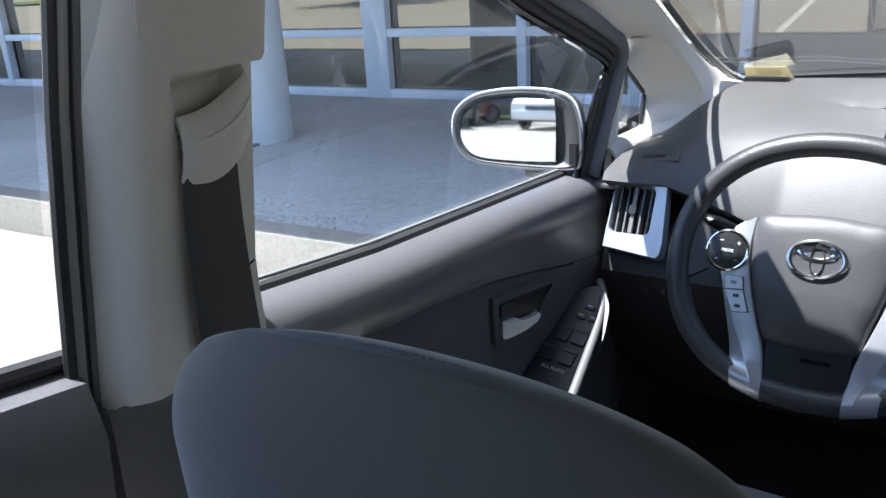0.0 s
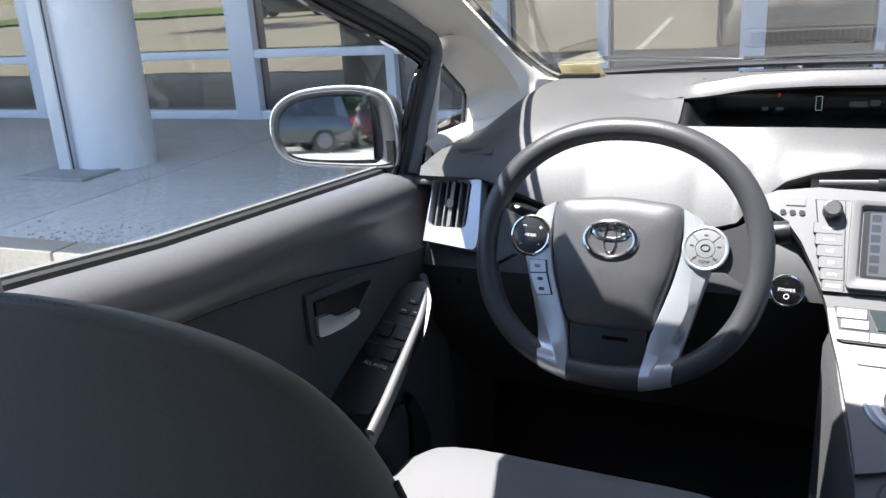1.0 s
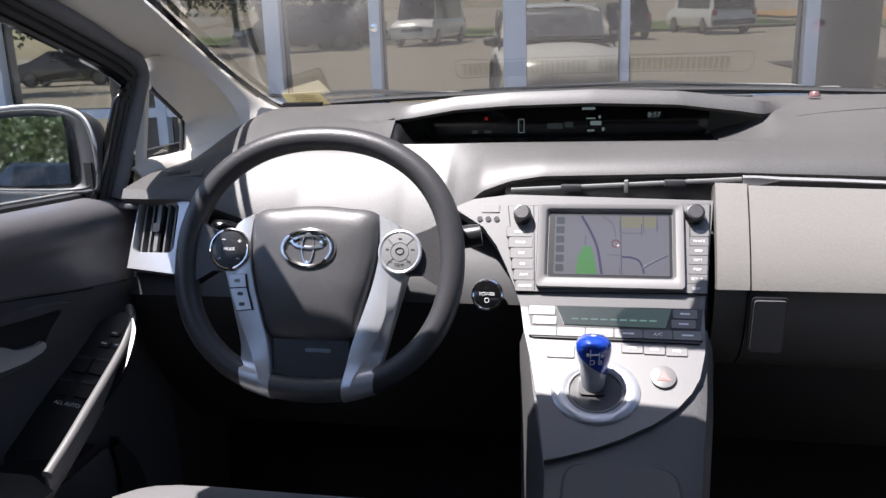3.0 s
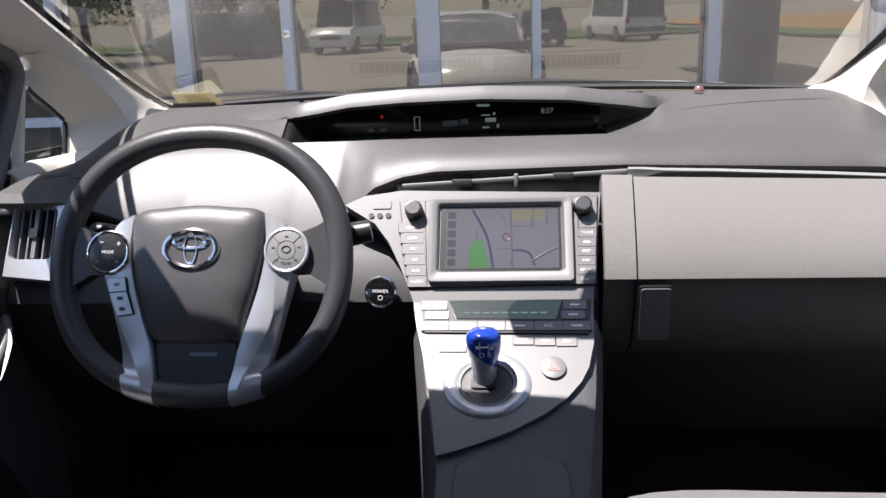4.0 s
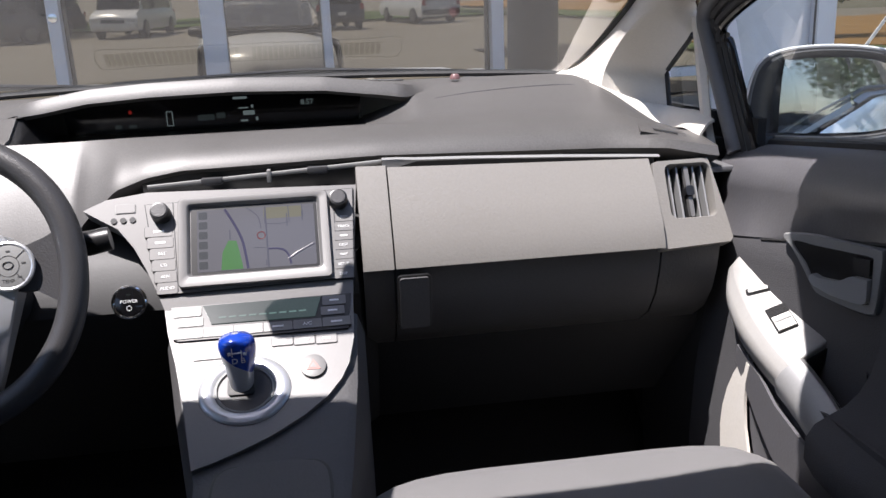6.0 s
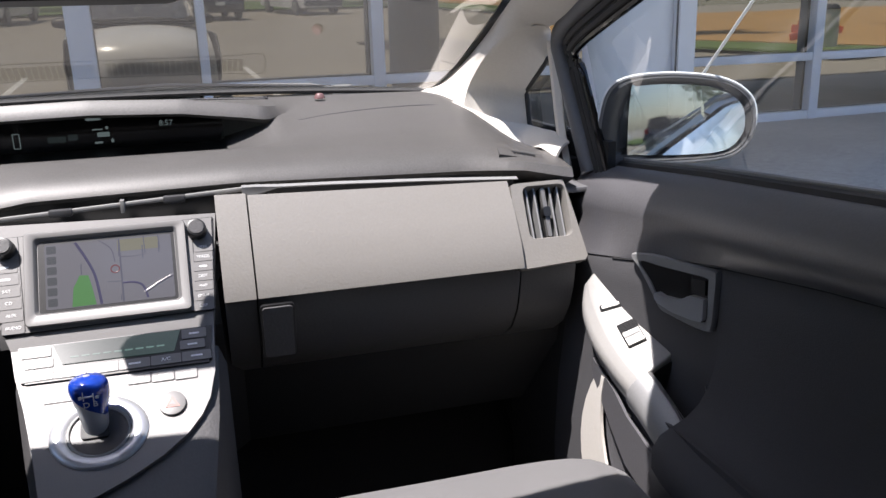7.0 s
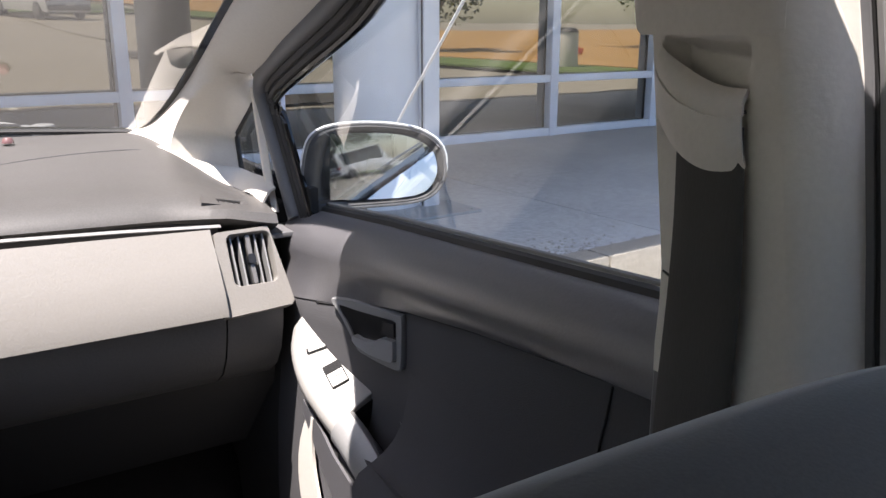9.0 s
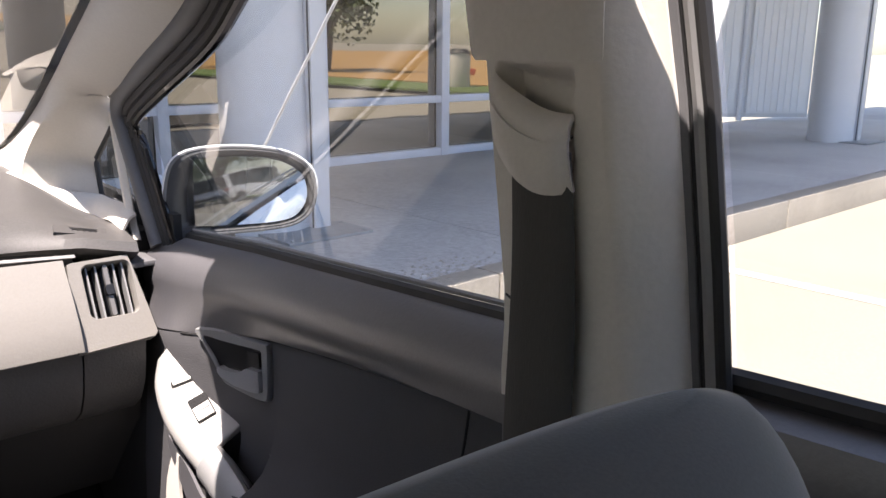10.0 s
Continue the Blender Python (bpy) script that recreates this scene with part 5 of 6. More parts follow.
        AX = Vector((1, 0, -0.15)).normalized()
        AY = Vector((0, 0.82, 0.57))
        AY = (AY - AX * AX.dot(AY)).normalized()
        A = axes((-0.656, 1.035, 0.7535), AX, AY, AX.cross(AY))
        part("switch_panel", prism(eased([(-0.0016, 0.052), (0.022, 0.032), (0.034, 0.000), (0.042, -0.045), (0.038, -0.100), (0.024, -0.158), (0.006, -0.215), (-0.024, -0.214), (-0.050, -0.187), (-0.064, -0.145), (-0.069, -0.096), (-0.060, -0.045), (-0.042, 0.010), (-0.024, 0.040)], 3)[::-1], A, 0.006, 0.0015, base=-0.006), BLACK, d, "black switch panel")
        for x, y, w, h in ((0.0005, 0.0130, 0.016, 0.009), (-0.0060, -0.0060, 0.016, 0.011), (0.0140, -0.0050, 0.016, 0.011)):
            k = part("lock_switch", prism(shifted(oblong(w, h, 0.002), x, y), A, 0.003, 0.001), BLACK, d, "small black switch")
            part("mark", prism(shifted(oblong(0.008, 0.0022, 0.0004, 1), x, y), A, 0.0034), PRINT, k)
        for x, y in ((-0.0190, -0.0440), (0.0080, -0.0420), (-0.0270, -0.0820), (0.0050, -0.0800)):
            part("window_switch", prism(shifted(oblong(0.023, 0.027, 0.003), x, y), A, 0.004, 0.0018, 3), BLACK, d, "black window switch")
            part("switch_ridge", prism(shifted(oblong(0.020, 0.004, 0.001), x, y + 0.009), A, 0.0052, 0.0008), BLACKGREY, d)
        words("ALL AUTO", A @ Matrix.Translation((-0.008, -0.1050, 0.0006)), 0.0080, PRINT, d, "print")
        part("pull_cup", flipped(prism([(0.625, 0.93), (0.71, 0.93), (0.71, 0.80), (0.615, 0.80)], pose(0, 0, 0.64), 0.01), s), BLACK, d, "dark pull cup")
        # Darker than the passenger's armrest: the shade on this door is in the colour.
        part("arm_body", flipped(thick(grid([[(0.735, y, 0.72), (0.70, y, z), (0.625, y, z - 0.002), (0.600, y, z - 0.02), (0.615, y, z - 0.08), (0.72, y, 0.55)] for y, z in ((0.812, 0.672), (0.77, 0.674), (0.70, 0.68), (0.55, 0.68), (0.42, 0.68))]), -0.004), s), LOWER, d, "moulded armrest, its shade painted darker")
    # lower map pocket, its front edge curved
    edge_z = ((0.69, 1.040), (0.66, 1.062), (0.63, 1.078), (0.60, 1.088), (0.57, 1.092), (0.54, 1.089), (0.51, 1.080), (0.46, 1.062), (0.40, 1.04), (0.34, 1.02))
    drop = 0.09 if s < 0 else 0.0
    pk = [[(x, yf - w, z - drop) for w, x in ((0.0, 0.700), (0.002, 0.670), (0.010, 0.662), (0.03 + 0.5 * (0.69 - z), 0.660))] for z, yf in edge_z]
    # Driver's side gets the dark plastic in place of shade.
    part("pocket_edge", flipped(thick(grid(pk), -0.004), s), LIGHT if s > 0 else LOWER, d, "pale moulded front edge of the pocket" if s > 0 else "moulded pocket edge, its shade painted dark")
    pk = [[(x, yf - w, z - drop) for w, x in ((0.03 + 0.5 * (0.69 - z), 0.664), (0.036 + 0.5 * (0.69 - z), 0.668), (0.3, 0.668), (0.56, 0.668))] for z, yf in edge_z]
    part("pocket", flipped(thick(grid(pk), -0.004), s), DOORCLOTH, d, "dark map pocket")
    return d


front_door(-1)
front_door(1)
for s in (-1, 1):
    kick = coons([(0.70, 1.16, 0.34), (0.675, 1.2, 0.34), (0.64, 1.30, 0.34)], [(0.69, 1.16, 0.80), (0.66, 1.2, 0.80), (0.62, 1.30, 0.80)], [(0.70, 1.16, 0.34), (0.69, 1.16, 0.80)], [(0.64, 1.30, 0.34), (0.62, 1.30, 0.80)], 6, 6)
    solid("kick_panel", flipped(thick(kick, 0.004), s), LOWER, "dark kick panel beside the footwell", "trim panel", "kick panels")
    g = [[Vector((s * (0.752 - 0.35 * max(0, (z - 1.0)) ** 1.3), y, z)) for z in [belt(y, s) - 0.02 + (along([(0.4, 1.36), (0.62, 1.35), (0.89, 1.262), (1.10, 1.20), (1.22, 1.15), (1.26, 1.10)], y) - belt(y, s) + 0.02) * k / 5 for k in range(6)]] for y in [0.30 + 0.93 * i / 14 for i in range(15)]]
    w = part("window_2" if s < 0 else "window_3", grid(g), SIDE)
    tagged(w, "closed front side window, lightly tinted", "car window", kind="structure")
    w.visible_shadow = False
    # rear door: panel, sill, window
    rd = thing("rear_door", (s * 0.73, -0.2, 0.35), "closed rear door with grey vinyl sill", "car door", "rear doors", "structure")
    ys = [0.262 - 1.15 * i / 16 for i in range(17)]
    rows = [[(0.755, y, belt(y, s) - 0.01), (0.735, y, belt(y, s)), (0.712, y, belt(y, s) - 0.008), (0.70, y, belt(y, s) - 0.05), (0.71, y, belt(y, s) - 0.13), (0.72, y, 0.6), (0.715, y, 0.33)] for y in ys]
    part("panel", flipped(thick(grid(rows), 0.006), s), DOORSKIN, rd)
    part("waist_seal", flipped(tube([(0.735, y, belt(y, s) + 0.006) for y in ys], 0.008, 8, up=(1, 0, 0)), s), RUBBER, rd)
    g = [[(s * (0.745 - 0.35 * max(0, (z - 1.0)) ** 1.3), y, z) for z in (belt(y, s) - 0.02, 1.12, 1.22, 1.30, 1.36)] for y in ys]
    w = part("pane", grid(g), SIDE, rd, "rear door glass")
    w.visible_shadow = False

# ---- centre pillars, belts ----
def pillar_x(z):
    return 0.694 - 0.06 * max(0, z - 1.05) - 0.5 * max(0, z - 1.26) ** 1.3


for s in (-1, 1):
    dz = -0.012 if s < 0 else 0
    bp = thing("centre_pillar", (s * 0.70, 0.37, 0.5), "pale grey centre pillar trim with a belt guide", "pillar trim", "centre pillars")
    rows = []
    for z in [0.978, 1.0, 1.03, 1.06, 1.09, 1.11] + [1.12 + 0.0025 * i for i in range(45)] + [1.25, 1.28, 1.31, 1.35, 1.385]:
        k, u = pillar_x(z), (z - 1.03) / 0.23
        fy, cy, ry = 0.422 + 0.020 * u + 0.008 * ease(1.06, 0.98, z), 0.305 + 0.028 * u, 0.281 + 0.027 * u
        row = [(k + 0.03, fy + 0.002, z), (k + 0.008, fy + 0.002, z), (k, fy - 0.003, z)]
        for q in range(41):
            y = fy - 0.006 + (cy + 0.012 - fy) * q / 40
            t = max(0.0, min(1.0, (0.4235 - y) / 0.070))
            ztop, zlip = 1.219, 1.212 - 0.029 * math.sin(0.5 * math.pi * t) ** 0.7
            up = max(0.0, min(1.0, (z - zlip) / (ztop - zlip)))
            hollow = ease(0.0, 0.10, t) * (1 - ease(0.95, 1.0, t)) * (1 - ease(0.55, 1.0, up)) * ease(1.150, 1.165, z)
            row.append((k - 0.004 + 0.020 * hollow, y, z))
        row += [(k + 0.0, cy - 0.002, z), (k + 0.008, cy - 0.012, z), (k + 0.022, ry, z), (k + 0.04, ry - 0.002, z)]
        rows.append(row)
    part("cover", flipped(thick(grid(rows), 0.003), s, dz), LIGHT, bp, "pale grey pillar cover")
    rows = [[(k + 0.03, 0.434, z), (k + 0.004, 0.434, z), (k - 0.006, 0.424, z), (k - 0.006, 0.33, z), (k + 0.004, 0.27, z), (k + 0.05, 0.26, z)] for k, z in ((0.715, 0.33), (0.712, 0.6), (0.706, 0.8), (0.702, 0.95), (0.702, 0.979))]
    part("lower_cover", flipped(thick(grid(rows), 0.003), s, dz), DOORSKIN, bp, "dark lower pillar cover")
    rows = [[(pillar_x(z) + 0.03, fy, z), (pillar_x(z) + 0.002, fy, z), (pillar_x(z) - 0.0075, fy - 0.010, z), (pillar_x(z) - 0.0085, fy - 0.022, z), (pillar_x(z) - 0.0085, 0.345, z), (pillar_x(z) - 0.003, 0.332, z)] for z, fy in ((1.219, 0.450), (1.223, 0.454), (1.26, 0.459), (1.30, 0.466), (1.34, 0.473), (1.385, 0.48))]
    part("upper_cover", flipped(thick(grid(rows), 0.004), s, dz), LIGHT, bp, "pale upper pillar cover above the guide")
    # belt guide: a rounded tongue over a deeper pouch from which the webbing hangs
    def band(top, low, d0, d1, bulge, n=24):
        rr = []
        for v in [i / 8 for i in range(9)]:
            row = []
            for t in [i / n for i in range(n + 1)]:
                (ya, za), (yb, zb) = top(t), low(t)
                y, z = ya + (yb - ya) * v, za + (zb - za) * v
                out_ = (d0 + (d1 - d0) * v + bulge * math.sin(math.pi * v)) * math.sin(0.5 * math.pi * min(1.0, t * 2.2 + 0.05)) ** 0.8 * (1 - 0.45 * ease(0.86, 1.0, t))
                row.append((pillar_x(z) - 0.004 - out_, y, z))
            rr.append(row)
        return rr
    arc = lambda t: math.sin(0.5 * math.pi * t) ** 0.7
    c0 = lambda t: (0.4235 - 0.070 * t, 1.212 - 0.029 * arc(t) + 0.003 * t ** 4)
    c1 = lambda t: (0.4245 - 0.072 * t, 1.198 - 0.032 * arc(t) + 0.006 * t ** 3)
    c2 = lambda t: (0.4225 - 0.074 * t, 1.170 - 0.036 * math.sin(0.5 * math.pi * min(1.0, 1.3 * t)) ** 0.8 + 0.007 * t ** 3)
    part("guide_tongue", flipped(thick(grid(band(c0, c1, -0.004, 0.007, 0.004)), 0.003), s, dz), LIGHT, bp, "rounded pale tongue of the belt guide")
    pouch = band(c1, c2, 0.010, 0.007, 0.003)
    part("guide_pouch", flipped(thick(grid(pouch), 0.003), s, dz), LIGHT, bp, "pale pouch of the belt guide")
    part("guide_gap", flipped(tube([Vector(p) + Vector((0.003, 0, 0.002)) for p in pouch[0]], 0.0014, 6), s, dz), DARKPRINT, bp, "dark gap above the pouch")
    part("front_gap", flipped(tube([(0.6875, 0.423, 1.214), (0.688, 0.4225, 1.19), (0.6885, 0.420, 1.165), (0.6885, 0.408, 1.147), (0.6885, 0.395, 1.138)], 0.0013, 6), s, dz), DARKPRINT, bp)
    part("plate_gap", flipped(tube([(0.690, 0.417, 1.056), (0.6895, 0.411, 1.054), (0.6895, 0.402, 1.053)], 0.0012, 6), s, dz), BLACK, bp)
    rr = []
    for (x, yc, z), wd in zip(smooth_line([(0.6790, 0.377, 1.165), (0.6800, 0.373, 1.10), (0.6815, 0.373, 1.04), (0.683, 0.376, 0.96), (0.687, 0.383, 0.88), (0.693, 0.398, 0.78), (0.69, 0.432, 0.62)], 4), [min(0.031, 0.0255 + 0.0005 * i) for i in range(40)]):
        rr.append([(x, yc - wd, z), (x - 0.002, yc - wd * 0.9, z), (x - 0.003, yc - wd * 0.4, z), (x - 0.003, yc + wd * 0.4, z), (x - 0.002, yc + wd * 0.9, z), (x, yc + wd, z)])
    sb = thing("seat_belt", (s * 0.69, 0.38, 0.62), "dark grey woven seat belt hanging on the pillar", "seat belt", "seat belts")
    part("webbing", flipped(thick(grid(rr), 0.0015), s, dz), BELT, sb)
    for q in (1, 4):
        part("stitching", flipped(tube([Vector(r[q]) + Vector((-0.0004, 0, 0)) for r in rr], 0.0006, 5), s, dz), DARKPRINT, sb)
    # rear seals of the opening
    op = thing("door_seal", (s * 0.72, 0.26, 0.95), "black and grey rubber seals between the doors", "door seal", "door seals")
    for off, r, mt in ((0.004, 0.010, FRAMEGREY), (-0.007, 0.0045, RUBBER), (-0.014, 0.006, ARMGREY), (-0.022, 0.005, RUBBER)):
        part("seal", flipped(tube([(pillar_x(z) + 0.035 + 0.2 * off, 0.280 + off * 0.9 + 0.027 * (z - 1.03) / 0.23, z) for z in (0.92, 1.0, 1.1, 1.2, 1.3, 1.38)], r, 8, up=(1, 0, 0)), s, dz), mt, op)

# ---- shell, roof, floor ----
shell = thing("car_body", (0, 0.2, 0.03), "white car body shell with a dark grey cabin floor", "car body", kind="structure")
def roof_z(x, y):
    return 1.455 - 0.055 * (abs(x) / 0.62) ** 4 - 0.058 * ((y + 0.2) / 0.95) ** 2
xs = [-0.62 + 1.24 * i / 16 for i in range(17)]
hy = lambda x: min(0.90, 0.680 + 0.38 * (abs(x) / 0.6) ** 5)
rows = [[(x, -1.25 + (hy(x) + 1.25) * j / 14, roof_z(x, -1.25 + (hy(x) + 1.25) * j / 14)) for x in xs] for j in range(15)]
part("roof", thick(grid(rows), -0.012), PAINT, shell, "white roof skin")
rows = [[(x, -1.25 + (hy(x) + 1.23) * j / 14, roof_z(x, -1.25 + (hy(x) + 1.25) * j / 14) - 0.035) for x in xs] for j in range(15)]
part("headlining", thick(grid(rows), 0.01), HEADLINER, shell, "pale grey headlining")
part("header", thick(grid([[(x, hy(x) - 0.012 + q, roof_z(x, hy(x)) + h) for x in xs] for q, h in ((0, -0.05), (0.035, -0.03), (0.03, 0.0), (-0.02, 0.004))]), 0.004), LIGHT, shell, "pale windscreen header")
for s in (-1, 1):
    part("roof_rail", flipped(thick(grid([[(0.60, y, roof_z(0.6, y) - 0.005), (0.66, y, roof_z(0.62, y) - 0.04), (0.665, y, roof_z(0.62, y) - 0.075), (0.61, y, roof_z(0.62, y) - 0.08)] for y in [0.62 - 1.85 * i / 12 for i in range(13)]]), 0.004), s), PAINT, shell, "white roof side rail")
part("floor_pan", block((1.45, 3.0, 0.04), (0, 0.0, 0.27), 0), CARPET, shell, "black carpeted floor")
part("bulkhead", thick(grid([[(x, 1.12, 0.292), (x, 1.26, 0.30), (x, 1.42, 0.50), (x, 1.50, 0.70), (x, 1.51, 1.02)] for x in (-0.72, -0.3, 0.3, 0.72)]), 0.01), CARPET, shell, "dark carpeted bulkhead")
for s in (-1, 1):
    part("dash_end", block((0.045, 0.26, 0.34), (s * 0.692, 1.345, 0.79), 0.004), LOWER, shell, "dark filler at the dashboard end")
    part("cowl_side", block((0.012, 0.50, 0.75), (s * 0.722, 1.38, 0.62), 0), CARPET, shell, "dark cowl side")
part("rear_wall", block((1.40, 0.05, 0.75), (0, -1.25, 0.65), 0), FABRIC, shell, "grey rear seat wall")
hood = [[(x, y - 0.28 * (abs(x) / 0.78) ** 2.5, z - 0.07 * (abs(x) / 0.78) ** 3) for x in [-0.78 + 1.56 * i / 16 for i in range(17)]] for y, z in ((1.67, 1.005), (1.80, 0.98), (2.0, 0.93), (2.25, 0.85), (2.42, 0.74), (2.50, 0.55), (2.49, 0.25))]
part("bonnet", thick(grid(hood), 0.02), PAINT, shell, "white bonnet and nose")
part("cowl", block((1.30, 0.16, 0.03), (0, 1.66, 0.985), 0.008), BLACK, shell, "black cowl grille")
for s in (-1, 1):
    side = [[(s * (0.80 + 0.045 * math.sin(math.pi * min(1, max(0, (z - 0.25) / 0.7)))), y, z) for z in (0.22, 0.4, 0.6, 0.8, belt(y, s) - 0.05)] for y in [-1.7 + 3.9 * i / 20 for i in range(21)]]
    for r in side:
        r.append((s * 0.765, r[0][1], r[-1][2] + 0.035))
    part("side_panel", thick(grid(side), 0.01), PAINT, shell, "white outer door and wing panel")

# Visors out of view; the driver's is sized and set to shade console and cushion.
for s, y1, cx, w in ((-1, 0.870, -0.29, 0.46), (1, 0.70, 0.27, 0.42)):
    vs = thing("sun_visor", (cx, y1 - 0.09, 1.32), "unseen pale grey sun visor folded up under the roof", "sun visor", "sun visors")
    part("panel", block((w, 0.17, 0.018), (cx, y1 - 0.085, roof_z(0.3, y1 - 0.085) - 0.062), 0.008, Euler((radians(-7), 0, radians(-3.5 if s < 0 else 0))).to_matrix()), LIGHT, vs)
    part("pivot", tube([(cx + s * w / 2, y1 - 0.12, roof_z(0.5, y1) - 0.040), (cx + s * (w / 2 - 0.04), y1 - 0.12, roof_z(0.45, y1) - 0.058)], 0.006, 8), BUTTON, vs)
# rear of the cabin
bench = thing("rear_bench", (0, -0.75, 0.29), "grey cloth rear bench seat", "car seat")
part("backrest", thick(grid([[(x, -0.86 - 0.16 * k, 0.50 + 0.50 * k - 0.02 * (x / 0.6) ** 4) for k in (0, 0.25, 0.5, 0.75, 0.95, 1.0)] for x in [-0.64 + 0.08 * i for i in range(17)]]), 0.10), FABRIC, bench)
part("cushion", block((1.30, 0.50, 0.16), (0, -0.62, 0.46), 0.04), FABRIC, bench)
for x in (-0.38, 0.0, 0.38):
    part("headrest", block((0.26, 0.09, 0.15), (x, -1.06, 1.09), 0.035, None, 4), FABRIC, bench)
part("hatch", thick(grid([[(x, -1.24, 1.00), (x, -1.27, 1.12), (x, -1.25, 1.22), (x, -1.20, 1.27)] for x in (-0.68, -0.3, 0.3, 0.68)]), 0.02), LIGHT, shell, "pale tailgate trim")
for s in (-1, 1):
    part("rear_quarter", flipped(thick(grid([[(0.75, -0.86, z), (0.74, -1.0, z), (0.70, -1.26, z)] for z in (0.33, 0.9, 1.06, 1.2, 1.40)]), 0.02), s), LIGHT, shell, "pale rear quarter trim")

for s in (-1, 1):
    for y in (-1.15, 1.62):
        wm = axes((s * 0.745, y, 0.33), (0, s, 0), (0, 0, 1), (s, 0, 0))
        tyre = part("tyre", disc(wm @ Matrix.Translation((0, 0, -0.10)), 0.30, 0.19, 0.035, 32), RUBBER, shell, "black road tyre")
        part("rim", disc(wm @ Matrix.Translation((0, 0, 0.088)), 0.19, 0.012, 0.004, 24), SILVER, tyre, "silver wheel rim")
part("tail", thick(grid([[(x, y - 0.10 * (1 - (x / 0.8) ** 2), z) for y, z in ((-1.22, 1.30), (-1.55, 1.16), (-1.70, 1.0), (-1.74, 0.75), (-1.70, 0.45), (-1.62, 0.28))] for x in [-0.78 + 0.13 * i for i in range(13)]]), 0.015), PAINT, shell, "white tailgate and rear bumper")

# ---- seats ----
def pillow(cx, cy, z, w, front, back, k, n=36, e=1.0):
    """A closed cross-section: wide and gently domed to the front, rounder behind."""
    rows = []
    for j in range(n):
        t = 2 * math.pi * j / n
        c, d = math.cos(t), math.sin(t)
        x = w * abs(c) ** (0.7 if d > 0 else e) * math.copysign(1, c)
        y = (front if d > 0 else back) * abs(d) ** (0.8 if d > 0 else 1.0) * math.copysign(1, d)
        rows.append((cx + x, cy + y, z + k * (x / 0.15) ** 2))
    return rows


def seat(sx, dy, label, head, rise=0.0, reach=0.0):
    hx, hy_, top, hw, fr, bk_, droop, e_, knee = head
    st = thing("front_seat", (sx, 0.5 + dy, 0.3), label, "car seat", "front seats")
    rows = []
    prof = []
    for k in range(33):
        a = k / 32
        f = max(0.0, 1 - max(0, (a - knee) / (1 - knee)) ** 2.4) ** 0.5 * (0.84 + 0.16 * min(1, a / 0.35))
        w, z, y = hw * (0.62 + 0.38 * f) - 0.004, top - 0.208 + 0.208 * a, hy_ - 0.008 * a
        rows.append(pillow(hx, y, z, w, fr * (0.15 + 0.85 * f), bk_ * (0.12 + 0.88 * f), -droop * ease(0.3, 1, a), 72, e_))
        prof.append((w, y, z - droop * ease(0.3, 1, a) * (w / 0.15) ** 2))
    hr = part("headrest", grid(rows, closed=True, caps=True), FABRIC, st, "rounded grey cloth headrest")
    for e in (-1, 1):
        part("seam", tube([(hx + e * w * 0.99, y + 0.012, z) for w, y, z in prof[3:27]], 0.0013, 6), BELT, hr)
        part("headrest_post", tube([(hx + e * 0.06, hy_ - 0.02, 0.78), (hx + e * 0.06, hy_ - 0.005, top - 0.15)], 0.006, 10), CHROME, st)
    bk = []
    for k in range(14):
        a = k / 13
        z, y = 0.55 + 0.345 * a, 0.27 - 0.11 * a + dy
        f = math.sqrt(max(0.02, 1 - max(0, (a - 0.8) / 0.2) ** 2.4))
        bk.append(pillow(sx, y, z, (0.255 - 0.06 * ease(0.5, 1, a)) * (0.8 + 0.2 * f), 0.075 * f, 0.07 * f, -0.02 * a))
    part("backrest", grid(bk, closed=True, caps=True), FABRIC, st, "grey cloth backrest")
    cu = []
    for k in range(16):
        a = k / 15
        y = 0.28 + (0.68 + reach) * a + dy
        f = math.sqrt(max(0.0, 1 - max(0, (a - 0.82) / 0.18) ** 2.2))
        row = []
        for j in range(32):
            t = 2 * math.pi * j / 32
            c, d = math.cos(t), math.sin(t)
            x = 0.255 * abs(c) ** 0.55 * math.copysign(1, c)
            row.append((sx + x * (0.93 + 0.07 * f), y, 0.50 + rise + 0.028 * a + (0.115 * f + 0.012 * (x / 0.255) ** 2 * f if d > 0 else 0.12) * abs(d) ** 0.55 * math.copysign(1, d)))
        cu.append(row)
    cush = part("cushion", grid(cu, closed=True, caps=True), FABRIC, st, "grey cloth seat cushion")
    for e in (-1, 1):
        part("seam", tube([(sx + e * 0.165, 0.45 + dy + (0.44 + reach) * q, rise + 0.6175 + 0.014 * q - 0.020 * q ** 8) for q in [i / 10 for i in range(11)]], 0.0018, 6), BELT, cush)
    return st


seat(-0.352, 0.0, "grey cloth driver's seat with a rounded headrest", (-0.3794, 0.2219, 1.1137, 0.170, 0.0431, 0.0301, 0.0153, 0.66, 0.608), rise=-0.008)
seat(0.388, -0.020, "grey cloth passenger seat with a rounded headrest", (0.391, 0.1396, 1.1341, 0.1657, 0.0478, 0.0665, 0.0, 0.796, 0.30), 0.016, 0.032)

# ---- mirrors ----
MIRROR = material("mirror silvering", (0.86, 0.87, 0.88), 0.02, metal=1.0, var=0.01)


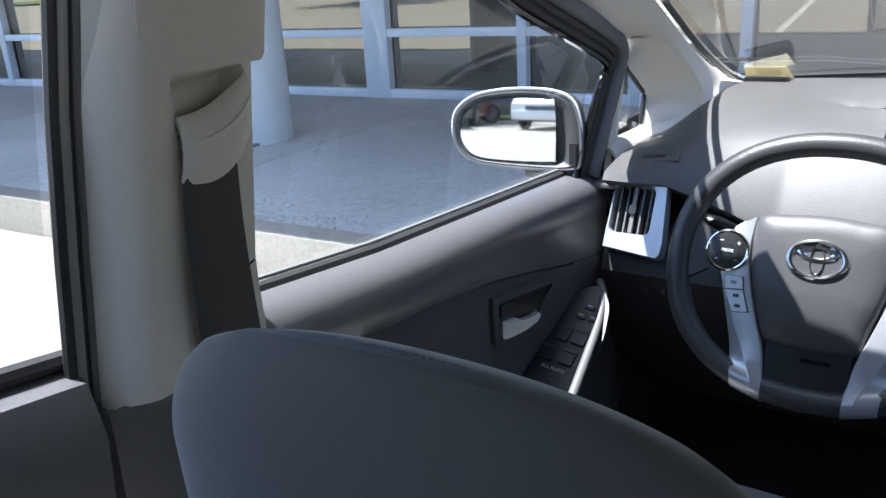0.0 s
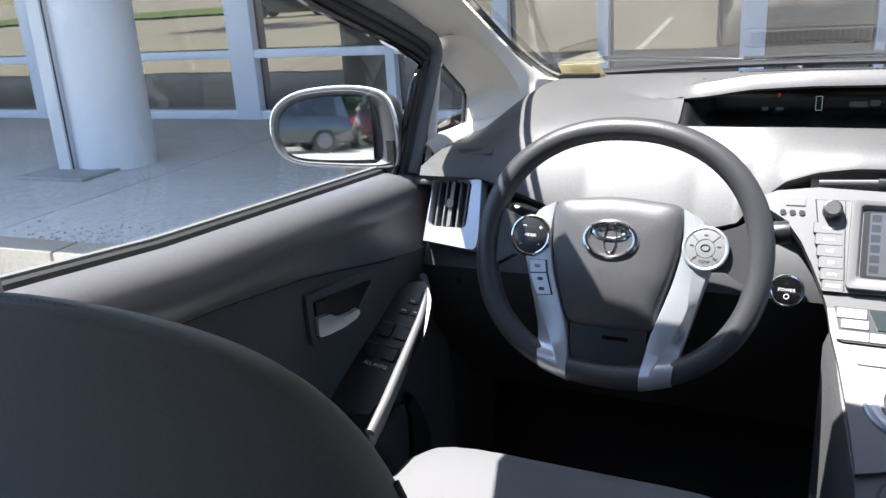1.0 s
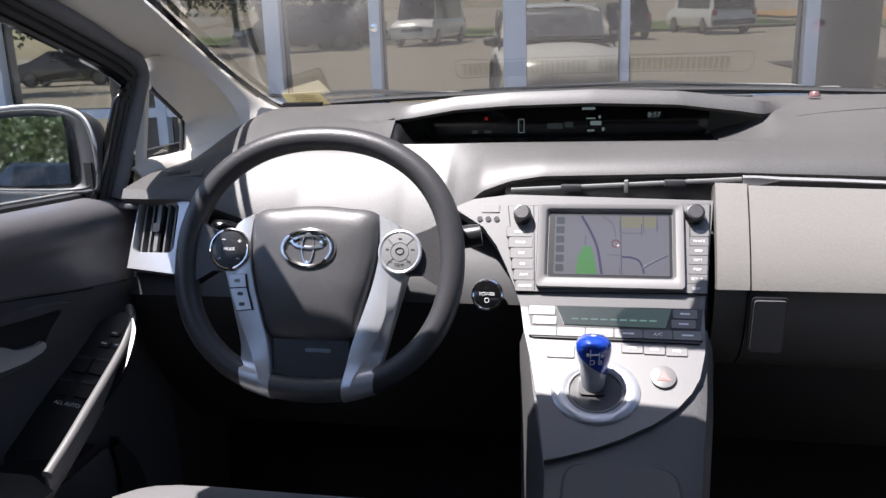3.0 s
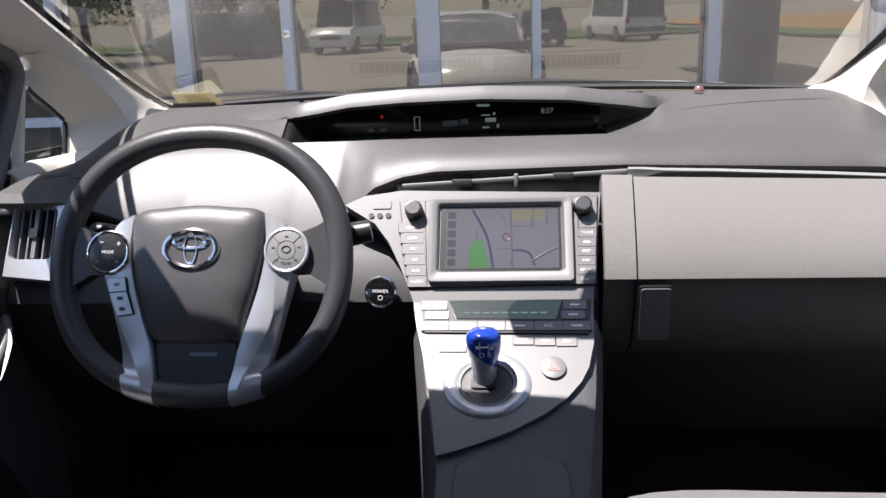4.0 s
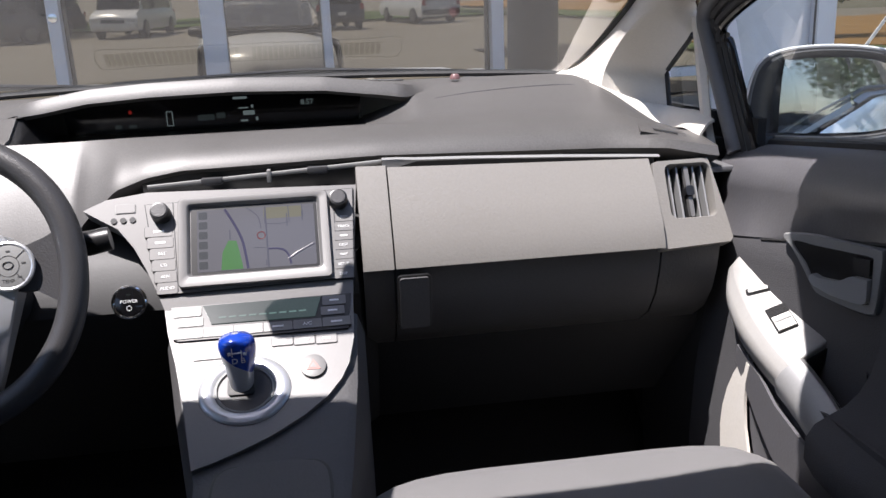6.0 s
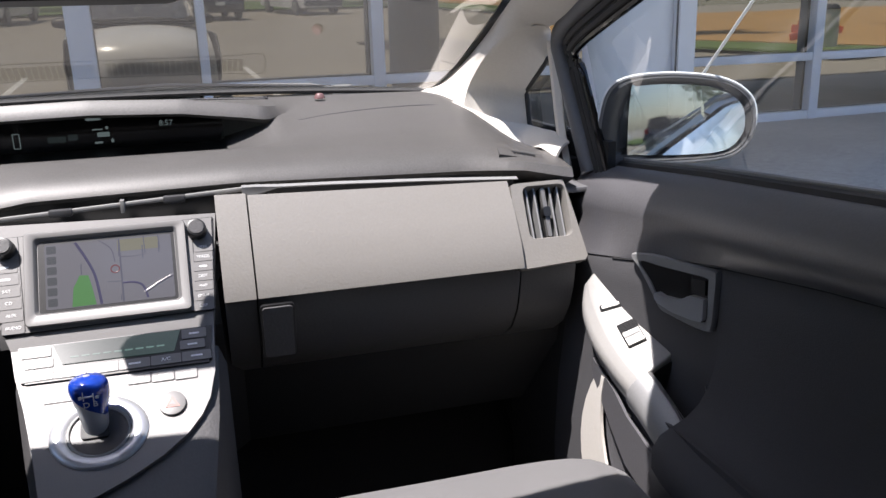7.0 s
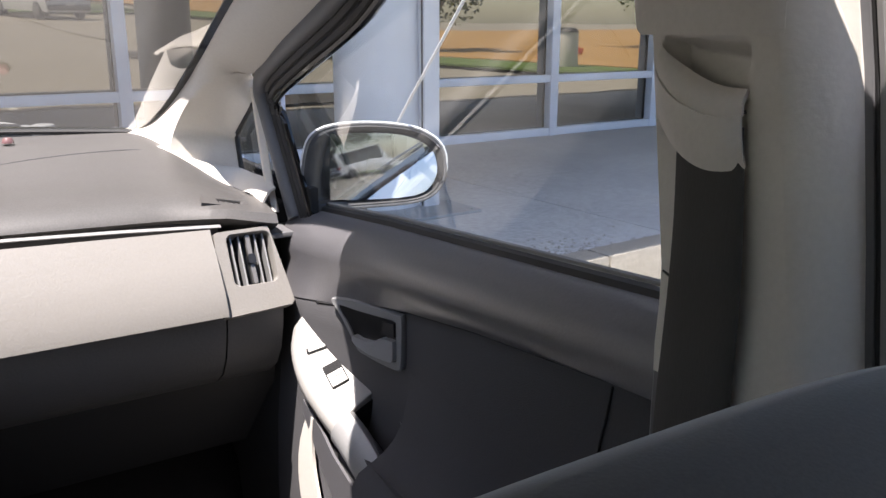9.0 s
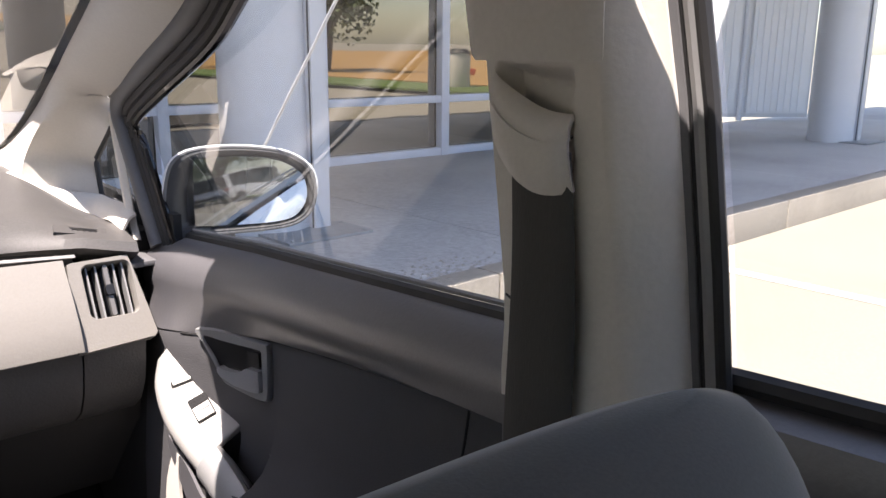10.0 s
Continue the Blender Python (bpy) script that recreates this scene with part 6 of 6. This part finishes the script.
def mirror(s):
    mi = thing("door_mirror", (s * 0.82, 1.13, 0.97), "bright-rimmed door mirror outside the window", "door mirror", "door mirrors")
    c = Vector((s * 0.818, 1.125, 1.020 if s > 0 else 1.012))
    ang = radians(8.8) if s < 0 else radians(-20.5)
    X = Vector((math.cos(ang), math.sin(ang), 0))
    Z = Vector((math.sin(ang), -math.cos(ang), 0.078 if s < 0 else 0.05)).normalized()
    m = axes(c, X, Z.cross(X), Z)
    shape = smooth_line([(s * 0.112, 0.000, 0), (s * 0.102, 0.034, 0), (s * 0.060, 0.058, 0), (s * -0.02, 0.066, 0), (s * -0.082, 0.056, 0), (s * -0.104, 0.020, 0), (s * -0.108, -0.045, 0), (s * -0.090, -0.060, 0), (s * 0.00, -0.060, 0), (s * 0.072, -0.054, 0), (s * 0.103, -0.034, 0)], 5, True)
    pts = [(p.x, p.y) for p in shape][:: s]
    pane = smooth_line([(s * 0.098, -0.002, 0), (s * 0.088, 0.026, 0), (s * 0.050, 0.046, 0), (s * -0.01, 0.052, 0), (s * -0.054, 0.050, 0), (s * -0.064, 0.044, 0), (s * -0.067, -0.040, 0), (s * -0.058, -0.048, 0), (s * 0.02, -0.049, 0), (s * 0.070, -0.044, 0), (s * 0.092, -0.026, 0)], 4, True)
    rows = [[m @ Vector((x * k + s * o, y * k, d)) for x, y in pts] for k, d, o in ((0.2, -0.006, 0.01), (0.80, -0.006, 0.010), (0.85, 0.000, 0.008), (0.93, 0.006, 0.003), (0.985, 0.004, 0), (1.0, -0.002, 0), (1.0, -0.03, 0), (0.9, -0.07, 0), (0.6, -0.10, 0), (0.2, -0.11, 0))]
    part("housing", grid(rows, closed=True, caps=True), BLACKGREY, mi, "dark grey housing")
    # White cap paint shown only along the top, where sun would brighten it.
    start = next(i for i in range(len(pts)) if pts[i][1] > -0.02 >= pts[i - 1][1])
    top_line = [q for q in pts[start:] + pts[:start] if q[1] > -0.02]
    part("rim", tube([m @ Vector((x * 0.995, y * 0.995, 0.003)) for x, y in pts], 0.0030, 8, closed=True), FRAMEGREY, mi, "dark outer rim")
    part("cap_edge", tube([m @ Vector((x * 1.005, y * 1.005, 0.002)) for x, y in top_line], [0.001] + [0.0034] * (len(top_line) - 2) + [0.001], 8), PAINT, mi, "white cap edge, drawn only along its sunlit top")
    part("glass", prism([(p.x, p.y) for p in pane][:: s], m, 0.009, 0.0, base=-0.004), MIRROR, mi, "mirror glass")
    part("foot", block((0.10, 0.05, 0.035), (s * 0.765, 1.16, c.z - 0.066), 0.012), BLACKGREY, mi, "dark mounting foot")


mirror(-1)
mirror(1)
rv = thing("rear_view_mirror", (0.03, 0.9, 1.22), "black rear view mirror hung from the windscreen", "mirror")
RM = axes((0.035, 0.955, 1.234), (1, 0, 0), (0, 0.15, 0.989), (0, -0.989, 0.15))
part("body", prism(oblong(0.262, 0.072, 0.022), RM, 0.03, 0.008, base=-0.03), BLACK, rv)
part("glass", prism(oblong(0.25, 0.060, 0.018), RM, 0.002), MIRROR, rv)
part("stalk", tube([(0.0, 0.99, 1.24), (0.0, 1.0, 1.29)], 0.012, 10), BLACK, rv)

# ---- small things on the dashboard ----
nt = thing("paper_note", (-0.515, 1.50, 1.05), "yellowed paper slip leaning on the windscreen", "paper")
NP = axes((-0.515, 1.503, 1.0620), (1, 0, 0.012), (0.0, -0.88, 0.475), (0, -0.475, -0.88))
part("sheet", prism([(0.034, 0.027), (-0.038, 0.025), (-0.042, -0.026), (0.040, -0.026)], NP, 0.0005), PAPER, nt)
for k in range(4):
    part("print", prism(shifted(oblong(0.045 - 0.008 * (k % 2), 0.0016, 0.0003, 1), 0.001, 0.014 - 0.008 * k), NP, 0.0009), material("faded print", (0.45, 0.38, 0.22), 0.8), nt)
solid("dash_tray", block((0.072, 0.02, 0.010), (-0.513, 1.482, pad_top(-0.513, 1.482) + 0.002), 0.002), BLACK, "small dark plastic holder under the paper", "holder")
sn = thing("light_sensor", (0.35, 1.448, 1.05), "small round sensor dome on the dashboard", "sensor")
part("dome", disc(pose(0.35, 1.447, 1.051), 0.010, 0.009, 0.003, r2=0.006), material("dull red lens", (0.16, 0.09, 0.09), 0.3), sn)
dv = thing("defroster_grille", (0.03, 1.45, 1.07), "long slotted defroster grille at the windscreen foot", "air vent")


def crown(x, y):
    """The top of the pad between its crest and the windscreen."""
    b = base_line(x)
    return along(CREST, x) + 0.001 + (b.z - along(CREST, x)) * ((y - 1.35) / (b.y - 1.35)) + 0.004


GRILLE = 0.038
for x0 in (-0.222, 0.018):
    for k in range(24):
        x = x0 + 0.0092 * k
        y = base_line(x).y - GRILLE
        part("slot", block((0.0068, 0.024, 0.003), (x, y, crown(x, y) + 0.0005)), BLACK, dv)
rim_line = [(x, base_line(x).y - e, crown(x, base_line(x).y - e) + 0.001) for e, xs_ in ((GRILLE - 0.018, [-0.235 + 0.05 * i for i in range(11)]), (GRILLE + 0.020, [0.265 - 0.05 * i for i in range(11)])) for x in xs_]
part("frame", tube(smooth_line(rim_line, 3, True), 0.0012, 6, closed=True), BLACKGREY, dv, "thin raised frame")
wp = thing("windscreen_wiper", (0.2, 1.66, 1.03), "grey windscreen wiper parked outside the glass", "wiper", "windscreen wipers")
part("arm", tube([(0.42, 1.64, 1.048), (0.36, 1.67, 1.058), (0.1, 1.70, 1.066), (-0.15, 1.71, 1.060)], 0.0045, 8), BUTTON, wp)
part("blade", tube([(0.40, 1.655, 1.054), (0.1, 1.685, 1.070), (-0.25, 1.68, 1.060)], 0.004, 8), BLACK, wp)
part("pivot", disc(pose(0.42, 1.64, 1.038), 0.02, 0.02, 0.005), BUTTON, wp)
solid("white_cord", tube(smooth_line([(0.835, 1.155, 1.03), (0.86, 1.15, 1.06), (0.86, 1.05, 1.155), (0.86, 0.95, 1.25), (0.85, 0.84, 1.345), (0.80, 0.76, 1.40), (0.70, 0.70, 1.40), (0.64, 0.68, 1.375)], 5), 0.0022, 8), PRINT, "thin white cord from the mirror up to the roof", "cord")
copy_thing(wp, pose(-0.35, 1.665, 1.026))

# ---- the lot behind: parked vehicles, trees, lawn ----
TYRE = material("tyre rubber", (0.02, 0.02, 0.021), 0.8, fine=60, var=0.2)
WINDOWTINT = material("dark car glass", (0.012, 0.014, 0.016), 0.05, var=0.1)
LAMP_RED, LAMP_WHITE = material("red lamp lens", (0.35, 0.02, 0.015), 0.2), material("clear lamp lens", (0.6, 0.6, 0.6), 0.15)


def vehicle(paint, label, tall, length, at, turn, kind="car"):
    """A parked vehicle: body, glasshouse, wheels, lamps, bumpers."""
    v = thing("parked_" + kind, (0, 0, 0), label, kind, "parked vehicles")
    w, L = 0.90, length / 2
    box = kind == "van"
    prof = [(-L, 0.45), (-L + 0.03, 0.85), (-L + 0.12, 0.95), (-L + 0.2, 1.0)] + ([(L - 0.95, 1.02), (L - 0.15, 0.85), (L, 0.70), (L, 0.42)] if not box else [(L - 0.7, 1.05), (L - 0.12, 0.90), (L, 0.75), (L, 0.42)])
    rows = []
    for y, z in prof:
        rows.append([(-w * 0.96, y, 0.30), (-w, y, 0.5), (-w, y, min(z, 0.8)), (-w * 0.93, y, z), (0, y, z + 0.02), (w * 0.93, y, z), (w, y, min(z, 0.8)), (w, y, 0.5), (w * 0.96, y, 0.30)])
    part("body", grid(rows, caps=True), paint, v, "painted body")
    t0, t1 = (-L + 0.10, L - 1.75) if not box else (-L + 0.04, L - 1.1)
    cab = [[(-w * 0.92, y0, 0.97), (-w * 0.80, y1, tall), (0, y1, tall + 0.03), (w * 0.80, y1, tall), (w * 0.92, y0, 0.97)] for y0, y1 in ((t0, t0 + (0.25 if not box else 0.06)), (t0 + 0.5, t0 + 0.6), (t1 - 0.2, t1 - 0.3), (L - (0.95 if not box else 0.65), t1))]
    part("cabin", grid(cab), paint, v, "painted roof and pillars")
    for s in (-1, 1):
        for y0, y1 in ((t0 + 0.35, (t0 + t1) / 2 - 0.05), ((t0 + t1) / 2 + 0.05, t1 - 0.05)):
            gl = [(s * w * 0.915, y0, 1.02), (s * w * 0.915, y1 + 0.12, 1.02), (s * w * 0.822, y1, tall - 0.08), (s * w * 0.822, y0 + 0.08, tall - 0.08)]
            bm = bmesh.new()
            bm.faces.new([bm.verts.new(p) for p in gl])
            part("side_window", thick(bm, 0.02), WINDOWTINT, v, "dark side window")
        for y in (-L + 0.85, L - 0.9):
            wm = axes((s * (w - 0.10), y, 0.34), (0, 1, 0), (0, 0, 1), (s, 0, 0)) if s > 0 else axes((s * (w - 0.10), y, 0.34), (0, -1, 0), (0, 0, 1), (s, 0, 0))
            wheel_p = part("tyre", disc(wm @ Matrix.Translation((0, 0, -0.10)), 0.34, 0.22, 0.04, 24), TYRE, v)
            part("rim", disc(wm @ Matrix.Translation((0, 0, 0.115)), 0.22, 0.015, 0.004, 20), SILVER, wheel_p, "silver wheel rim")
        part("tail_lamp", block((0.16, 0.05, 0.22), (s * (w - 0.10), -L - 0.005, 0.86), 0.02), LAMP_RED, v, "red tail lamp")
        part("head_lamp", block((0.26, 0.05, 0.13), (s * (w - 0.18), L - 0.01, 0.68), 0.02), LAMP_WHITE, v, "clear head lamp")
    for y0, y1, nm in ((t0 + 0.02, t0 + 0.24 if not box else t0 + 0.06, "rear_window"), (L - (0.93 if not box else 0.63), t1 + 0.02, "front_window")):
        bm = bmesh.new()
        off = -0.02 if nm == "rear_window" else 0.02
        bm.faces.new([bm.verts.new(p) for p in ((-w * 0.84, y0 + off, 1.03), (w * 0.84, y0 + off, 1.03), (w * 0.74, y1 + off, tall - 0.07), (-w * 0.74, y1 + off, tall - 0.07))])
        part(nm, thick(bm, 0.015), WINDOWTINT, v, "dark window")
    part("rear_bumper", block((1.7, 0.14, 0.22), (0, -L, 0.48), 0.05), BLACKGREY, v, "dark bumper")
    part("front_bumper", block((1.7, 0.14, 0.24), (0, L, 0.46), 0.05), paint, v)
    part("grille", block((0.9, 0.05, 0.14), (0, L + 0.03, 0.62), 0.02), BLACK, v, "black grille")
    part("plate", block((0.34, 0.02, 0.12), (0, -L - 0.07, 0.62), 0.004), PRINT, v, "plain pale plate")
    v.matrix_basis = pose(*at, 0, 0, turn)
    return v


BLACKPAINT = material("black car paint", (0.012, 0.013, 0.016), 0.2, var=0.1, coat=0.8)
GREYPAINT = material("dark grey car paint", (0.05, 0.055, 0.065), 0.25, metal=0.3, var=0.1, coat=0.8)
REDPAINT = material("dark red car paint", (0.16, 0.012, 0.014), 0.25, var=0.1, coat=0.8)
SILVERPAINT = material("silver car paint", (0.42, 0.43, 0.44), 0.28, metal=0.5, var=0.06, coat=0.8)
vehicle(GREYPAINT, "dark grey estate car parked across the lot", 1.72, 4.7, (-8.6, -20.0, ROAD), 60, "car")
vehicle(BLACKPAINT, "black off-road car parked across the lot", 1.78, 4.6, (-8.2, -25.5, ROAD), 75, "car")
vehicle(PAINT, "white panel van parked across the lot", 2.1, 5.2, (-3.6, -23.0, ROAD), 12, "van")
vehicle(REDPAINT, "dark red saloon car parked across the lot", 1.48, 4.5, (-7.4, -24.0, ROAD), 0, "car")
vehicle(SILVERPAINT, "silver saloon car parked across the lot", 1.46, 4.5, (0.4, -22.5, ROAD), 183, "car")
vehicle(PAINT, "white passenger van parked across the lot", 2.0, 5.0, (8.2, -24.5, ROAD), 170, "van")
vehicle(GREYPAINT, "dark grey saloon car parked across the lot", 1.47, 4.5, (4.0, -22.0, ROAD), 178, "car")
vehicle(BLACKPAINT, "black saloon car parked by the lawn", 1.47, 4.5, (-19.0, -22.0, ROAD), 80, "car")

BARK = material("rough brown bark", (0.09, 0.065, 0.045), 0.9, fine=30, bump=0.01, var=0.3)
LEAF = material("summer leaves", (0.085, 0.125, 0.032), 0.6, fine=3, var=0.45, broad=1.2)
rng = random.Random(5)


def tree(at, high, spread, label):
    t = thing("tree", at, label, "tree", "trees behind the lot")
    x0, y0, z0 = at
    trunk = [(x0 + 0.1 * math.sin(k), y0 + 0.08 * k, z0 - 0.05 + high * 0.5 * k / 4) for k in range(5)]
    part("trunk", tube(trunk, [0.22, 0.17, 0.15, 0.13, 0.10], 10), BARK, t)
    tips = []
    for k in range(11):
        a, up = 2.4 * k + rng.random(), 0.38 + 0.55 * k / 11
        tip = Vector((x0 + spread * (0.85 - 0.4 * abs(up - 0.6)) * math.cos(a) * rng.uniform(0.5, 1), y0 + spread * math.sin(a) * rng.uniform(0.5, 0.9), z0 + high * up))
        base = Vector(trunk[2 + k % 3])
        part("limb", tube([base, base.lerp(tip, 0.5) + Vector((0, 0, 0.3)), tip], [0.08, 0.05, 0.02], 6), BARK, t)
        tips += [tip, base.lerp(tip, 0.65)]
    tips.append(Vector((x0, y0, z0 + high * 0.95)))
    vs, fs = [], []
    for tip in tips:
        rad = spread * rng.uniform(0.28, 0.46)
        for _ in range(230):
            d = Vector((rng.gauss(0, 1), rng.gauss(0, 1), rng.gauss(0, 0.8)))
            p = tip + d.normalized() * rad * rng.uniform(0.35, 1.0)
            u = Vector((rng.gauss(0, 1), rng.gauss(0, 1), rng.gauss(0, 1))).normalized() * rng.uniform(0.06, 0.13)
            v = u.cross(Vector((rng.gauss(0, 1), rng.gauss(0, 1), rng.gauss(0, 1)))).normalized() * rng.uniform(0.05, 0.10)
            n = len(vs)
            vs += [p - u, p + v, p + u, p - v]
            fs.append((n, n + 1, n + 2, n + 3))
    me = bpy.data.meshes.new("crown")
    me.from_pydata(vs, [], fs)
    me.materials.append(LEAF)
    c = new("crown", me)
    c.parent, c.matrix_parent_inverse = t, Matrix.Translation(-t.location)


for x, y, h, sp in ((-8.6, -25, 5.6, 3.3), (-12.2, -28, 6.0, 3.4), (-15.5, -34, 7.0, 3.6), (-13, -19, 6.5, 2.9), (-9.0, -31, 8.5, 3.6), (-3.5, -34, 8.5, 3.6), (-17.5, -15, 7, 3.0), (3.0, -34, 8.0, 3.4), (11.0, -32, 8.0, 3.2), (20.0, -14, 6.5, 2.7), (25.0, -6.5, 6.0, 2.5), (18.5, -19.0, 7.0, 2.8), (31, -12, 7, 3.0)):
    tree((x, y, 0.1), h, sp, "leafy green broadleaf tree beyond the lot")
LAWN, DRY = material("mown lawn", (0.09, 0.14, 0.03), 0.95, fine=14, bump=0.03, var=0.3, broad=0.5), material("dry straw field", (0.36, 0.21, 0.07), 0.95, fine=10, bump=0.04, var=0.25, broad=0.3)
MULCH = material("dark gravel bed", (0.03, 0.026, 0.022), 0.95, fine=25, bump=0.04, var=0.5)
solid("lawn", thick(grid([[(14.5, -30, 0.09), (14.5, -1, 0.09)], [(17.0, -30, 0.10), (17.0, -1, 0.10)]]), 0.06), LAWN, "narrow green mown lawn strip", "lawn", kind="structure")
solid("rear_lawn", thick(grid([[(-60, -27.5, 0.08), (14.4, -27.5, 0.08)], [(-60, -40, 0.12), (14.4, -40, 0.12)]]), 0.05), LAWN, "green lawn behind the parked vehicles", "lawn", kind="structure")
solid("dry_field", thick(grid([[(17.1, -60, 0.13), (17.1, -1, 0.13)], [(90, -60, 0.5), (90, -1, 0.5)]]), 0.05), DRY, "dry orange straw field beyond the lawn", "field", kind="structure")
solid("dark_bed", thick(grid([[(5.2, -6.5, 0.045), (5.2, 0.8, 0.045)], [(7.6, -6.5, 0.05), (7.6, 0.8, 0.05)]]), 0.012), MULCH, "dark patched strip of fresh asphalt", "road patch", kind="structure")
barrier = thing("road_barrier", (19.5, -6.0, 0.15), "fallen orange plastic road barrier on the grass", "barrier")
ORANGE = material("orange plastic", (0.6, 0.10, 0.03), 0.5, var=0.1)
for k in range(3):
    part("board", block((1.3, 0.08, 0.22), (18.6 + 1.0 * k, -6.0 - 0.7 * k, 0.42 + 0.05 * k), 0.02, Euler((0, 0.25 * (k - 1), 0.5 * k)).to_matrix()), ORANGE, barrier)
    part("leg", block((0.08, 0.5, 0.3), (18.6 + 1.0 * k, -6.0 - 0.7 * k, 0.23), 0.01), ORANGE, barrier)
bin_ = thing("litter_bin", (16.2, -3.2, 0.1), "round beige litter bin on the lawn", "litter bin")
part("drum", disc(pose(16.2, -3.2, 0.1), 0.30, 0.95, 0.02, 28), LIGHT, bin_)
part("lid", disc(pose(16.2, -3.2, 1.05), 0.33, 0.12, 0.03, 28, r2=0.22), LOWER, bin_, "dark domed lid")

# loose grit on the worn kerb edge
GRIT = material("pale loose grit", (0.40, 0.37, 0.33), 0.9, fine=60, var=0.35)
for cx, lab in ((-2.85, "patch of loose pale grit on the kerb"), (2.75, "loose pale grit on the worn kerb edge")):
    vs, fs = [], []
    for _ in range(420):
        x, y, r = cx + rng.gauss(0, 0.30), 2.60 + abs(rng.gauss(0, 0.16)), rng.uniform(0.004, 0.013)
        n, a = len(vs), rng.uniform(0, 6.28)
        vs += [YAW @ Vector((x + r * math.cos(a + q * 1.571), y + r * math.sin(a + q * 1.571), WALK - 0.001)) for q in range(4)]
        vs.append(YAW @ Vector((x + r * 0.2, y, WALK + r * rng.uniform(0.5, 0.9))))
        fs += [(n + q, n + (q + 1) % 4, n + 4) for q in range(4)]
    me = bpy.data.meshes.new("grit")
    me.from_pydata(vs, [], fs)
    me.materials.append(GRIT)
    tagged(new("grit", me), lab, "grit", kind="stuff")
